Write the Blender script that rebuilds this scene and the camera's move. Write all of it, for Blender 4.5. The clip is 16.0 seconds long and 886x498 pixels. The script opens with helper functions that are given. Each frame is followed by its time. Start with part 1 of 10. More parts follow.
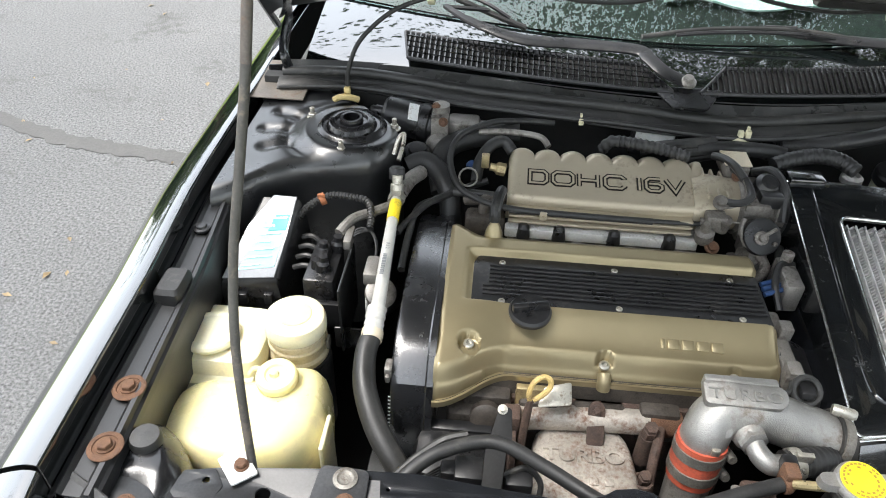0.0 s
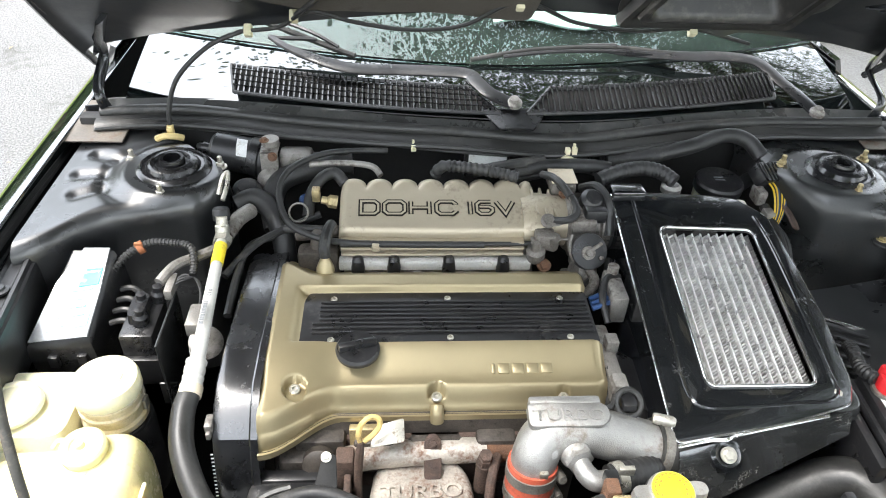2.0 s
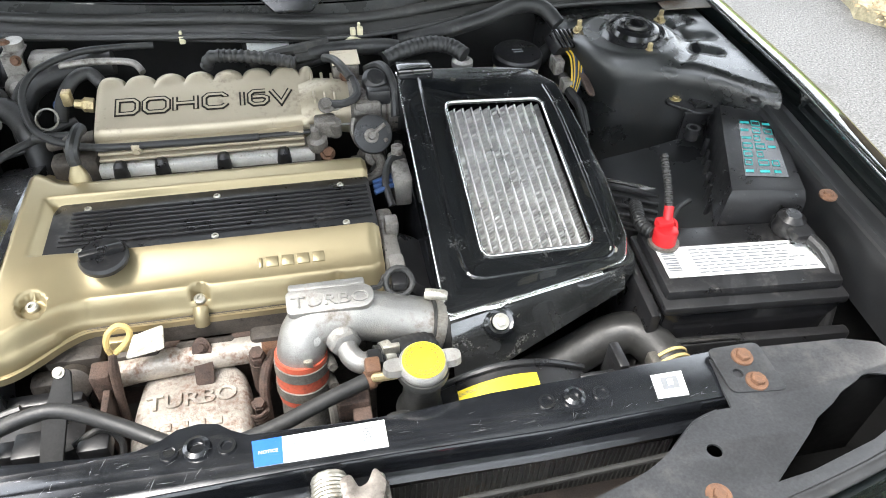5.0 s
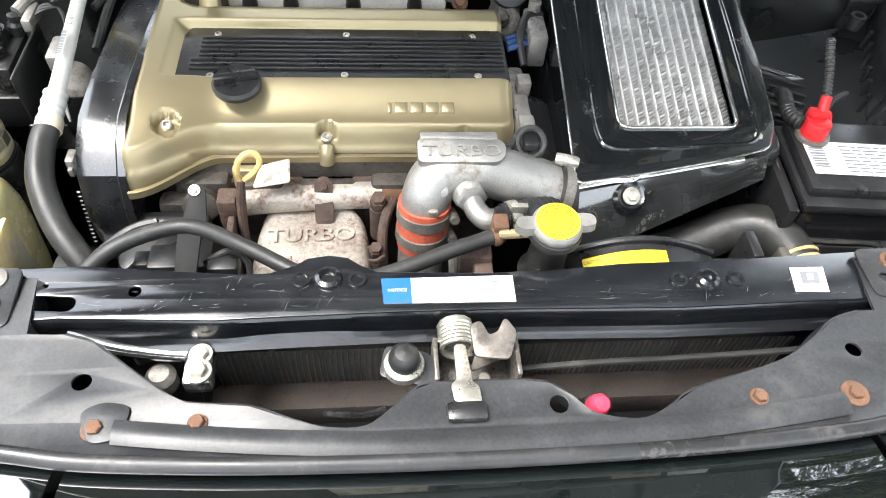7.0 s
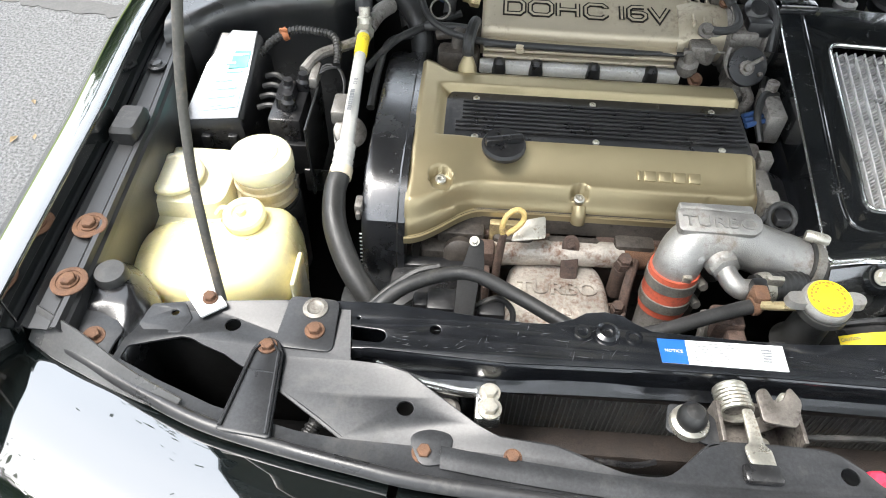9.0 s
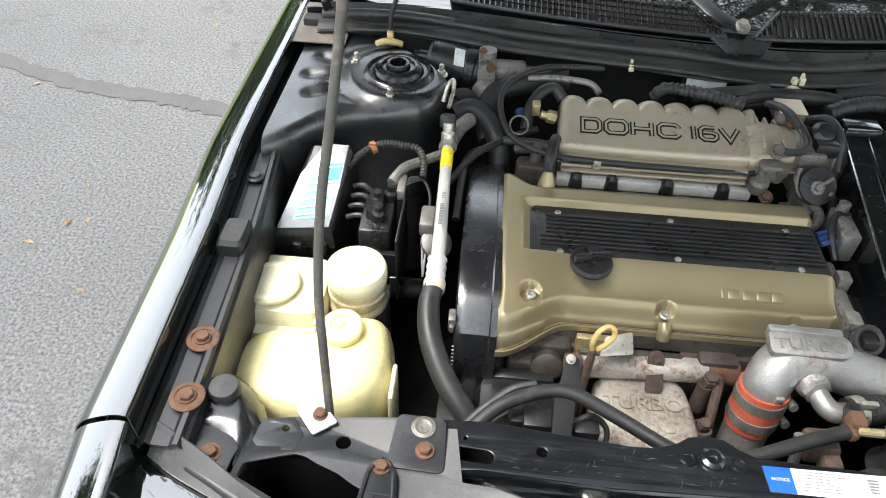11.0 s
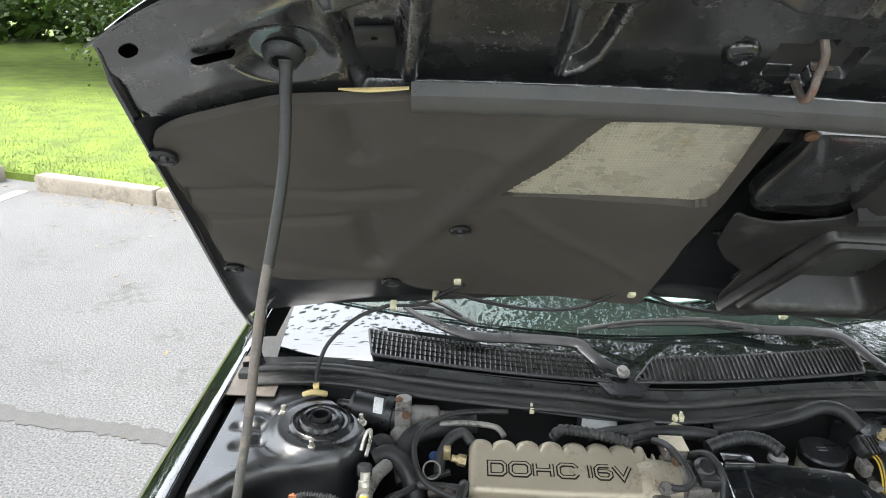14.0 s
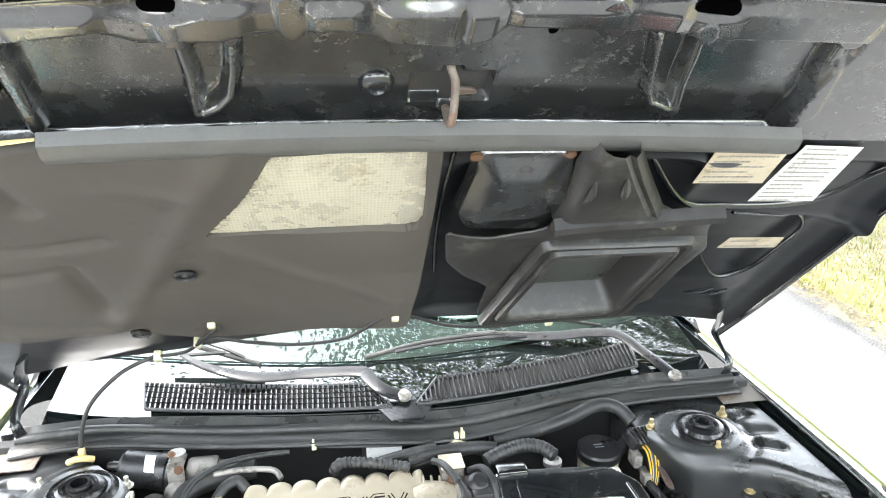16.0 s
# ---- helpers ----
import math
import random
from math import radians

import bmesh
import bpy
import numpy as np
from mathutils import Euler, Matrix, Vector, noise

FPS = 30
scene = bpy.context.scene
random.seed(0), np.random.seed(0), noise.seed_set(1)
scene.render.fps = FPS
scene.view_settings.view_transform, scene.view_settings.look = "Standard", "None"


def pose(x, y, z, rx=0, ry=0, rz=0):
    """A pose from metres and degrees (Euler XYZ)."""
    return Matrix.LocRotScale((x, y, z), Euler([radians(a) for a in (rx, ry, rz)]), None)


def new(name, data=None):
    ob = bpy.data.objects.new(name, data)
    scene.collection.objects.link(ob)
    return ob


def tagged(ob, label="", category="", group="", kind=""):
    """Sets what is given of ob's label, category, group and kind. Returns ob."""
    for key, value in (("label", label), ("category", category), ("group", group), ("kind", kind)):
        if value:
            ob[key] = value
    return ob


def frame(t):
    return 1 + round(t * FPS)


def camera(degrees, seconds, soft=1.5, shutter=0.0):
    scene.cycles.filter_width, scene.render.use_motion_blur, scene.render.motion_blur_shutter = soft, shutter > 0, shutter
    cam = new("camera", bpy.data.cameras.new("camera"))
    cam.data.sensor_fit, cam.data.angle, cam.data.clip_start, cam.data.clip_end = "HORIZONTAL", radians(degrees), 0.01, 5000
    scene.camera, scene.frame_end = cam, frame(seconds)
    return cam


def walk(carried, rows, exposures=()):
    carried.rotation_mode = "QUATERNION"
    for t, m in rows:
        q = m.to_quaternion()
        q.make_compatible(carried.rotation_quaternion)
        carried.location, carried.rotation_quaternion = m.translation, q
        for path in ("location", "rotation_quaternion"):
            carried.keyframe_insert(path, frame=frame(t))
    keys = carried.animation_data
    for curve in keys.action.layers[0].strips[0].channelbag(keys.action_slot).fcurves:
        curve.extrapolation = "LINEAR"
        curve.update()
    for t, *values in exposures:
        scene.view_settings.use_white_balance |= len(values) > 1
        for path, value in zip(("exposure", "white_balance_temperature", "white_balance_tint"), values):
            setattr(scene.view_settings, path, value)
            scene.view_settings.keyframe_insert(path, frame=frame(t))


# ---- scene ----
cam = camera(64.4, 16.0, soft=1.0)
METRES, EYE, TILT, LEAN, TURN = 1.15, 1.40, -39.0, -1.44, 5.3
ROWS = [
    (0.0, 0.0, 0.0, 0.0, 0.0, 0.0, -0.0),
    (0.5, 0.0139, 0.0099, 0.0114, -1.68, -0.11, 0.78),
    (1.0, 0.0364, 0.0107, 0.0154, -3.1, 0.18, 1.93),
    (1.5, 0.0647, 0.0115, 0.018, -5.27, 0.94, 3.41),
    (2.0, 0.0944, 0.0105, 0.0192, -7.46, 0.89, 4.63),
    (2.5, 0.1303, 0.0106, 0.0202, -8.53, 0.31, 6.13),
    (3.0, 0.1619, 0.0063, 0.0184, -9.15, -0.29, 7.53),
    (3.5, 0.1958, -0.0005, 0.0111, -8.88, -1.05, 8.59),
    (4.0, 0.2302, -0.0001, -0.0026, -10.63, -2.49, 9.59),
    (4.2, 0.2329, 0.0065, -0.0129, -12.29, -2.85, 9.93),
    (4.62, 0.2470, 0.0148, -0.0301, -13.99, -4.30, 10.31),
    (5.04, 0.2542, 0.0247, -0.0471, -14.35, -6.29, 10.04),
    (5.46, 0.2540, 0.0345, -0.0615, -13.74, -8.49, 9.26),
    (5.88, 0.2456, 0.0426, -0.0713, -12.52, -10.58, 8.11),
    (6.3, 0.2284, 0.0475, -0.0742, -11.05, -12.26, 6.73),
    (6.5, 0.2213, 0.0497, -0.0752, -10.34, -13.09, 6.12),
    (7.0, 0.1872, 0.0508, -0.0697, -8.56, -14.3, 4.16),
    (7.5, 0.1437, 0.04, -0.0571, -6.24, -14.1, 2.36),
    (8.0, 0.1006, 0.0269, -0.0517, -3.22, -12.3, 1.11),
    (8.5, 0.0629, 0.0178, -0.0472, -1.76, -11.0, 1.06),
    (9.0, 0.0177, 0.0183, -0.0415, -1.03, -10.32, 1.03),
    (9.2, -0.0001, 0.0206, -0.0382, -0.79, -10.21, 0.75),
    (9.62, -0.0316, 0.0226, -0.0304, -0.40, -9.73, 0.49),
    (10.04, -0.0524, 0.0223, -0.0196, -0.27, -8.93, 0.28),
    (10.46, -0.0647, 0.0182, -0.0078, -0.30, -7.56, 0.11),
    (10.88, -0.0708, 0.0088, 0.0029, -0.38, -5.39, -0.01),
    (11.3, -0.0732, -0.0074, 0.0107, -0.40, -2.19, -0.12),
    (11.5, -0.0747, -0.0173, 0.0119, -0.46, -0.37, -0.17),
    (12.0, -0.0739, -0.0405, 0.0226, -0.15, 4.12, -0.23),
    (12.5, -0.0711, -0.0632, 0.033, -0.79, 8.4, 0.23),
    (13.0, -0.0651, -0.0816, 0.0423, -1.94, 12.78, 0.81),
    (13.5, -0.0521, -0.0938, 0.0509, -2.95, 16.37, 1.8),
    (14.0, -0.0199, -0.1054, 0.0606, -3.76, 19.3, 2.28),
    (14.5, 0.0353, -0.1135, 0.0644, -5.17, 21.35, 4.15),
    (15.0, 0.0869, -0.12, 0.0618, -6.96, 21.77, 6.42),
    (15.5, 0.1292, -0.1222, 0.0599, -9.24, 21.6, 8.35),
    (16.0, 0.1737, -0.1238, 0.0543, -10.08, 20.41, 10.5),
]
walk(cam, [(t, pose(0, 0, EYE, TILT, LEAN, TURN) @ pose(METRES * x, METRES * y, METRES * z, 90 + pitch, roll, yaw)) for t, x, y, z, yaw, pitch, roll in ROWS],
     exposures=[(0.0, 0.86), (0.5, 0.96), (1.0, 1.04), (1.5, 1.24), (2.0, 1.46), (4.0, 1.60), (6.5, 1.62), (7.5, 1.47), (9.0, 1.15), (12.0, 0.85), (13.6, 0.93), (14.0, 1.17), (14.4, 1.83), (15.0, 2.32), (16.0, 2.53)])

# ---- world and light ----
world = bpy.data.worlds.new("sky")
scene.world = world
world.use_nodes = True
wn = world.node_tree.nodes
sky = wn.new("ShaderNodeTexSky")
sky.sky_type, sky.sun_disc = "NISHITA", False
SUN_UP, SUN_TURN = 64.0, 263.0
sky.sun_elevation, sky.sun_rotation = radians(SUN_UP), radians(SUN_TURN)
sky.air_density, sky.dust_density, sky.ozone_density = 1.3, 3.0, 1.0
soften = wn.new("ShaderNodeMixRGB")
soften.inputs[0].default_value = 0.45
soften.inputs[2].default_value = (19, 19.8, 20.5, 1)
world.node_tree.links.new(sky.outputs[0], soften.inputs[1])
world.node_tree.links.new(soften.outputs[0], wn["Background"].inputs[0])
wn["Background"].inputs[1].default_value = 0.172
sun = new("sun", bpy.data.lights.new("sun", "SUN"))
sun.data.energy, sun.data.angle, sun.data.color = 3.7, radians(28), (1.0, 0.97, 0.93)
sun.rotation_euler = (radians(90 - SUN_UP), 0, radians(180 - SUN_TURN))

# ---- materials ----
def material(name, base, rough=0.5, metal=0.0, var=0.25, scale=25.0, fine=350.0, bump=0.08, coat=0.0, stain=None, amount=0.0,
             stain_scale=12.0, rough_var=0.15, spec=0.5, through_light=0.0, per_piece=0.0, relief=0.002, grit=0.6, coat_ior=1.5, coat_rough=0.05):
    """Base colour varied by broad patches and fine grain, stains of a second colour, uneven gloss and fine relief."""
    m = bpy.data.materials.new(name)
    m.use_nodes = True
    n, l = m.node_tree.nodes, m.node_tree.links
    b = n["Principled BSDF"]
    where = n.new("ShaderNodeTexCoord").outputs["Object"]

    def grain(s, detail=6.0):
        t = n.new("ShaderNodeTexNoise")
        t.inputs["Scale"].default_value, t.inputs["Detail"].default_value, t.inputs["Roughness"].default_value = s, detail, 0.62
        l.new(where, t.inputs["Vector"])
        return t.outputs[0]

    def remap(v, a, z, lo, hi):
        r = n.new("ShaderNodeMapRange")
        for k, x in zip(range(1, 5), (a, z, lo, hi)):
            r.inputs[k].default_value = x
        l.new(v, r.inputs[0])
        return r.outputs[0]

    def mul(x, y):
        k = n.new("ShaderNodeMath")
        k.operation = "MULTIPLY"
        l.new(x, k.inputs[0])
        l.new(y, k.inputs[1])
        return k.outputs[0]
    broad, small = grain(scale), grain(fine, 3.0)
    shade = mul(remap(broad, 0.3, 0.7, 1 - var, 1 + var), remap(small, 0.3, 0.7, 1 - var * grit, 1 + var * grit))
    if per_piece:
        shade = mul(shade, remap(n.new("ShaderNodeObjectInfo").outputs["Random"], 0, 1, 1 - per_piece, 1 + per_piece))
    mixc = n.new("ShaderNodeMixRGB")
    mixc.blend_type = "MULTIPLY"
    mixc.inputs[0].default_value = 1.0
    mixc.inputs[1].default_value = (*base, 1)
    l.new(shade, mixc.inputs[2])
    colour = mixc.outputs[0]
    dirty = None
    if stain:
        dirty = remap(mul(grain(stain_scale, 8.0), remap(grain(stain_scale * 7, 4.0), 0.3, 0.7, 0.75, 1.25)), 0.58 - amount * 0.35, 0.78 - amount * 0.2, 0, 1)
        st = n.new("ShaderNodeMixRGB")
        st.inputs[2].default_value = (*stain, 1)
        l.new(dirty, st.inputs[0])
        l.new(colour, st.inputs[1])
        colour = st.outputs[0]
        if metal:
            l.new(remap(dirty, 0, 1, metal, 0.0), b.inputs["Metallic"])
    l.new(colour, b.inputs["Base Color"])
    if not (stain and metal):
        b.inputs["Metallic"].default_value = metal
    gloss = remap(broad, 0.3, 0.7, max(rough - rough_var, 0.03), min(rough + rough_var, 1))
    if dirty:
        rr = n.new("ShaderNodeMath")
        rr.operation = "MAXIMUM"
        l.new(gloss, rr.inputs[0])
        l.new(remap(dirty, 0, 1, 0, min(rough + 0.35, 0.9)), rr.inputs[1])
        gloss = rr.outputs[0]
    l.new(gloss, b.inputs["Roughness"])
    b.inputs["Specular IOR Level"].default_value = spec
    b.inputs["Coat Weight"].default_value, b.inputs["Coat Roughness"].default_value = coat, coat_rough
    b.inputs["Coat IOR"].default_value = coat_ior
    if through_light:
        b.inputs["Subsurface Weight"].default_value, b.inputs["Subsurface Scale"].default_value = through_light, 0.02
        b.inputs["Subsurface Radius"].default_value = (1.0, 0.8, 0.4)
    if bump:
        bp = n.new("ShaderNodeBump")
        bp.inputs["Strength"].default_value, bp.inputs["Distance"].default_value = bump, relief
        l.new(small, bp.inputs["Height"])
        l.new(bp.outputs[0], b.inputs["Normal"])
    return m


PAINT = material("black_paint", (0.005, 0.007, 0.007), 0.05, coat=1.0, coat_ior=2.3, coat_rough=0.012, bump=0.0, var=0.15, rough_var=0.02, spec=0.6)
COOLER_PAINT = material("dusty_gloss_enamel", (0.008, 0.009, 0.010), 0.16, coat=0.7, coat_ior=1.7, coat_rough=0.03, bump=0.03, var=0.3, scale=14, rough_var=0.06, stain=(0.035, 0.036, 0.036), amount=-0.02, stain_scale=40)
PANEL = material("satin_black_steel", (0.032, 0.033, 0.035), 0.36, bump=0.05, var=0.4, scale=9, rough_var=0.10, spec=0.36, stain=(0.065, 0.064, 0.062), amount=0.0, stain_scale=9)
FLAP_RUBBER = material("grey_flap_rubber", (0.075, 0.075, 0.075), 0.34, bump=0.06, var=0.2, scale=14, stain=(0.12, 0.118, 0.112), amount=0.0, stain_scale=30)
LIP_RUBBER = material("smooth_lip_rubber", (0.024, 0.024, 0.025), 0.36, bump=0.05, var=0.25, scale=12, stain=(0.06, 0.058, 0.055), amount=0.0, stain_scale=20)
APRON_SATIN = material("satin_wing_paint", (0.013, 0.0135, 0.0145), 0.42, bump=0.05, var=0.3, scale=12, rough_var=0.08, spec=0.6)
GRIME = material("oily_casting", (0.075, 0.064, 0.054), 0.55, metal=0.2, var=0.35, scale=30, fine=400, bump=0.3, stain=(0.03, 0.024, 0.02), amount=0.25, stain_scale=24)
MATT = material("matt_black_bracket", (0.018, 0.018, 0.018), 0.7, var=0.3, bump=0.1, spec=0.2)
LATCH_STEEL = material("greasy_latch_steel", (0.20, 0.18, 0.16), 0.42, metal=0.6, var=0.3, scale=40, bump=0.15, stain=(0.045, 0.036, 0.03), amount=0.2, stain_scale=35)
PANEL_DARK = material("black_enamel_steel", (0.009, 0.010, 0.012), 0.2, bump=0.03, var=0.3, rough_var=0.08, spec=0.9)
CHANNEL = material("scuffed_black_enamel", (0.020, 0.021, 0.022), 0.24, bump=0.04, var=0.45, rough_var=0.12, scale=16, stain=(0.085, 0.084, 0.080), amount=0.05, stain_scale=22, spec=1.0, coat=0.7, coat_ior=1.75, coat_rough=0.16)
HOOD_INNER = material("dull_black_pressing", (0.010, 0.011, 0.013), 0.42, bump=0.05, var=0.3, rough_var=0.1, scale=12, spec=0.5)
# flat black standing for the shade inside open holes
HOLE_SHADE = material("hole_shade_black", (0.001, 0.001, 0.001), 1.0, bump=0.0, var=0.1, spec=0.0)
DUCT_FLOOR = material("dusty_duct_floor", (0.060, 0.062, 0.056), 0.35, bump=0.05, var=0.25, scale=8, spec=0.6)
DUCT = material("matt_duct_plastic", (0.026, 0.025, 0.024), 0.38, bump=0.08, var=0.25, rough_var=0.1, stain=(0.075, 0.07, 0.062), amount=0.08, stain_scale=13)
WELL = material("rusty_grey_steel", (0.045, 0.044, 0.043), 0.45, var=0.3, scale=30, bump=0.06, stain=(0.13, 0.06, 0.03), amount=-0.04, stain_scale=45)
STRIKER = material("worn_rusty_wire", (0.20, 0.17, 0.15), 0.5, metal=0.5, var=0.3, scale=60, bump=0.3, stain=(0.20, 0.085, 0.04), amount=0.2, stain_scale=70)
BAY = material("bay_paint", (0.011, 0.012, 0.013), 0.36, bump=0.04, var=0.35, scale=10, stain=(0.026, 0.025, 0.024), amount=0.0, stain_scale=16, spec=0.8, coat=0.5, coat_ior=1.5, coat_rough=0.28)
BAY_DUSTY = material("dusty_bay_paint", (0.014, 0.015, 0.015), 0.32, spec=0.7, bump=0.06, var=0.3, scale=9, stain=(0.024, 0.022, 0.020), amount=0.05, stain_scale=13)
# near black: the shade inside the headlamp openings is put into this colour
CAVITY_SHADE = material("shaded_housing_black", (0.004, 0.004, 0.004), 0.8, bump=0.05, var=0.3, spec=0.15)
DARK = material("grimy_dark", (0.010, 0.010, 0.010), 0.7, bump=0.1, var=0.4)
PLASTIC = material("black_plastic", (0.015, 0.015, 0.016), 0.36, bump=0.08, var=0.25, stain=(0.055, 0.052, 0.05), amount=0.03, stain_scale=20)
LID_GREY = material("grey_plastic", (0.20, 0.205, 0.21), 0.24, bump=0.02, var=0.12, spec=0.9, rough_var=0.05, coat=1.0, coat_ior=1.9, coat_rough=0.10)
TIMING_PLASTIC = material("scuffed_satin_plastic", (0.013, 0.0135, 0.015), 0.26, bump=0.03, var=0.3, rough_var=0.06, stain=(0.030, 0.030, 0.030), amount=-0.08, stain_scale=18, spec=0.8, coat=0.6, coat_ior=1.6, coat_rough=0.16)
SLAT = material("wet_look_slat", (0.008, 0.008, 0.009), 0.10, bump=0.0, var=0.2, rough_var=0.04, spec=1.0, coat=0.8, coat_ior=1.6, coat_rough=0.06)
PLASTIC_GLOSS = material("smooth_black_plastic", (0.011, 0.011, 0.012), 0.2, bump=0.02, var=0.2, stain=(0.03, 0.03, 0.03), amount=-0.05, stain_scale=16, spec=0.6)
RUBBER = material("black_rubber", (0.019, 0.019, 0.019), 0.5, bump=0.12, var=0.3, stain=(0.065, 0.062, 0.056), amount=0.08, stain_scale=14)
RUBBER_GREY = material("weathered_rubber", (0.023, 0.023, 0.022), 0.46, bump=0.12, var=0.3, stain=(0.055, 0.052, 0.048), amount=0.08, stain_scale=11)
GOLD = material("gold_paint", (0.345, 0.288, 0.172), 0.36, metal=0.6, var=0.07, scale=8, fine=1800, bump=0.05, rough_var=0.05)
CHAMPAGNE = material("champagne_paint", (0.44, 0.385, 0.29), 0.42, metal=0.45, var=0.08, scale=9, fine=1500, bump=0.06, rough_var=0.06, stain=(0.26, 0.22, 0.165), amount=0.0, stain_scale=20)
LETTER_EDGE = material("letter_recess", (0.012, 0.010, 0.008), 0.7, spec=0.2, var=0.2, bump=0.05)
ALLOY = material("cast_alloy", (0.38, 0.372, 0.355), 0.44, metal=0.75, var=0.18, scale=16, fine=700, bump=0.35, stain=(0.17, 0.145, 0.12), amount=0.14, stain_scale=16)
THROTTLE_ALLOY = material("oily_grey_alloy", (0.175, 0.162, 0.145), 0.5, metal=0.4, var=0.4, scale=26, fine=420, bump=0.25, stain=(0.05, 0.04, 0.032), amount=0.28, stain_scale=26)
ALLOY_DIRTY = material("grimy_alloy", (0.27, 0.255, 0.235), 0.46, metal=0.5, var=0.25, scale=22, fine=500, bump=0.2, stain=(0.075, 0.06, 0.05), amount=0.22, stain_scale=18)
BRIGHT = material("bright_alloy", (0.72, 0.72, 0.70), 0.16, metal=0.95, var=0.08, bump=0.05)
SHIELD = material("scaled_heat_shield", (0.46, 0.42, 0.37), 0.5, metal=0.35, var=0.25, scale=24, fine=260, bump=0.5, stain=(0.20, 0.12, 0.085), amount=0.26, stain_scale=26)
RUSTY = material("rusted_iron", (0.095, 0.062, 0.048), 0.8, var=0.4, scale=40, fine=500, bump=0.6, stain=(0.05, 0.035, 0.03), amount=0.3, stain_scale=30)
RAIL_DIRT = material("dirty_rail", (0.038, 0.029, 0.024), 0.8, var=0.4, scale=30, fine=500, bump=0.5, stain=(0.025, 0.02, 0.018), amount=0.3, stain_scale=25)
RUST_BOLT = material("rusty_bolt", (0.16, 0.085, 0.05), 0.7, metal=0.3, var=0.35, scale=90, fine=900, bump=0.6, stain=(0.10, 0.05, 0.03), amount=0.25, stain_scale=110)
ZINC = material("zinc_plate", (0.52, 0.50, 0.44), 0.38, metal=0.8, var=0.15, bump=0.1, stain=(0.2, 0.16, 0.11), amount=0.1, stain_scale=60)
BRASS = material("yellow_zinc", (0.44, 0.36, 0.20), 0.4, metal=0.7, var=0.2, bump=0.15, stain=(0.2, 0.13, 0.07), amount=0.12, stain_scale=80)
CREAM = material("yellowed_plastic", (0.80, 0.72, 0.38), 0.30, var=0.06, scale=9, fine=300, bump=0.03, through_light=0.35, stain=(0.70, 0.61, 0.34), amount=0.06, stain_scale=10)
CREAM_PALE = material("pale_plastic", (0.70, 0.66, 0.47), 0.36, var=0.08, scale=12, fine=300, bump=0.03, through_light=0.3, stain=(0.58, 0.54, 0.44), amount=0.10, stain_scale=18)
FLUID = material("stained_translucent_plastic", (0.50, 0.43, 0.28), 0.35, var=0.15, scale=20, bump=0.04, through_light=0.3, stain=(0.34, 0.28, 0.17), amount=0.1, stain_scale=14)
SILICONE = material("red_silicone", (0.50, 0.10, 0.055), 0.5, var=0.12, bump=0.08, stain=(0.28, 0.07, 0.05), amount=0.15, stain_scale=30)
BAND = material("tarnished_clamp", (0.20, 0.19, 0.17), 0.5, metal=0.6, var=0.3, bump=0.2, stain=(0.10, 0.08, 0.06), amount=0.2, stain_scale=60)
YELLOW = material("yellow_print", (0.82, 0.64, 0.02), 0.5, var=0.1, bump=0.04, stain=(0.55, 0.42, 0.05), amount=0.1, stain_scale=50)
YELLOW_CLIP = material("aged_clip", (0.60, 0.47, 0.21), 0.55, var=0.15, bump=0.05)
CLIP = material("pale_clip", (0.62, 0.58, 0.40), 0.55, var=0.15, bump=0.05)
PAPER = material("paper_label", (0.72, 0.73, 0.72), 0.55, var=0.08, bump=0.05, stain=(0.42, 0.38, 0.32), amount=0.12, stain_scale=35)
PAPER_TAN = material("tan_label", (0.55, 0.48, 0.36), 0.5, var=0.08, bump=0.05, stain=(0.34, 0.27, 0.18), amount=0.15, stain_scale=30)
INK = material("grey_ink", (0.16, 0.17, 0.18), 0.6, var=0.1, bump=0.0)
INK_FAINT = material("faded_ink", (0.30, 0.28, 0.25), 0.6, var=0.1, bump=0.0)
PALE_TEAL = material("faded_teal_print", (0.22, 0.50, 0.50), 0.35, var=0.08, bump=0.02)
INK_BLUE = material("blue_ink", (0.012, 0.11, 0.44), 0.5, var=0.1, bump=0.0)
INK_TEAL = material("teal_ink", (0.03, 0.42, 0.42), 0.45, var=0.1, bump=0.0)
INK_BROWN = material("brown_ink", (0.30, 0.20, 0.03), 0.6, var=0.1, bump=0.0)
WHITE = material("white_sleeve", (0.46, 0.455, 0.43), 0.4, var=0.08, bump=0.04, stain=(0.45, 0.42, 0.38), amount=0.12, stain_scale=40)
RED = material("red_plastic", (0.46, 0.012, 0.016), 0.4, var=0.1, bump=0.05)
RED_PINK = material("pink_red_plastic", (0.72, 0.05, 0.10), 0.35, var=0.1, bump=0.03)
WIRE_YELLOW = material("yellow_wire", (0.70, 0.45, 0.04), 0.5, var=0.1, bump=0.0)
WIRE_BLUE = material("blue_wire", (0.025, 0.06, 0.16), 0.5, var=0.1, bump=0.0)
WIRE_BROWN = material("brown_tape", (0.28, 0.10, 0.04), 0.6, var=0.15, bump=0.05)
ROD = material("sleeved_rod", (0.075, 0.072, 0.065), 0.5, var=0.2, bump=0.08, stain=(0.17, 0.14, 0.11), amount=0.12, stain_scale=20)
ROD_RUST = material("bare_rod", (0.125, 0.11, 0.098), 0.55, metal=0.3, var=0.25, bump=0.2, stain=(0.13, 0.09, 0.065), amount=0.15, stain_scale=30)
FELT = material("sooty_felt", (0.070, 0.062, 0.053), 0.72, var=0.2, scale=5, fine=900, bump=0.4, stain=(0.070, 0.062, 0.055), amount=0.12, stain_scale=4.5, spec=0.5)
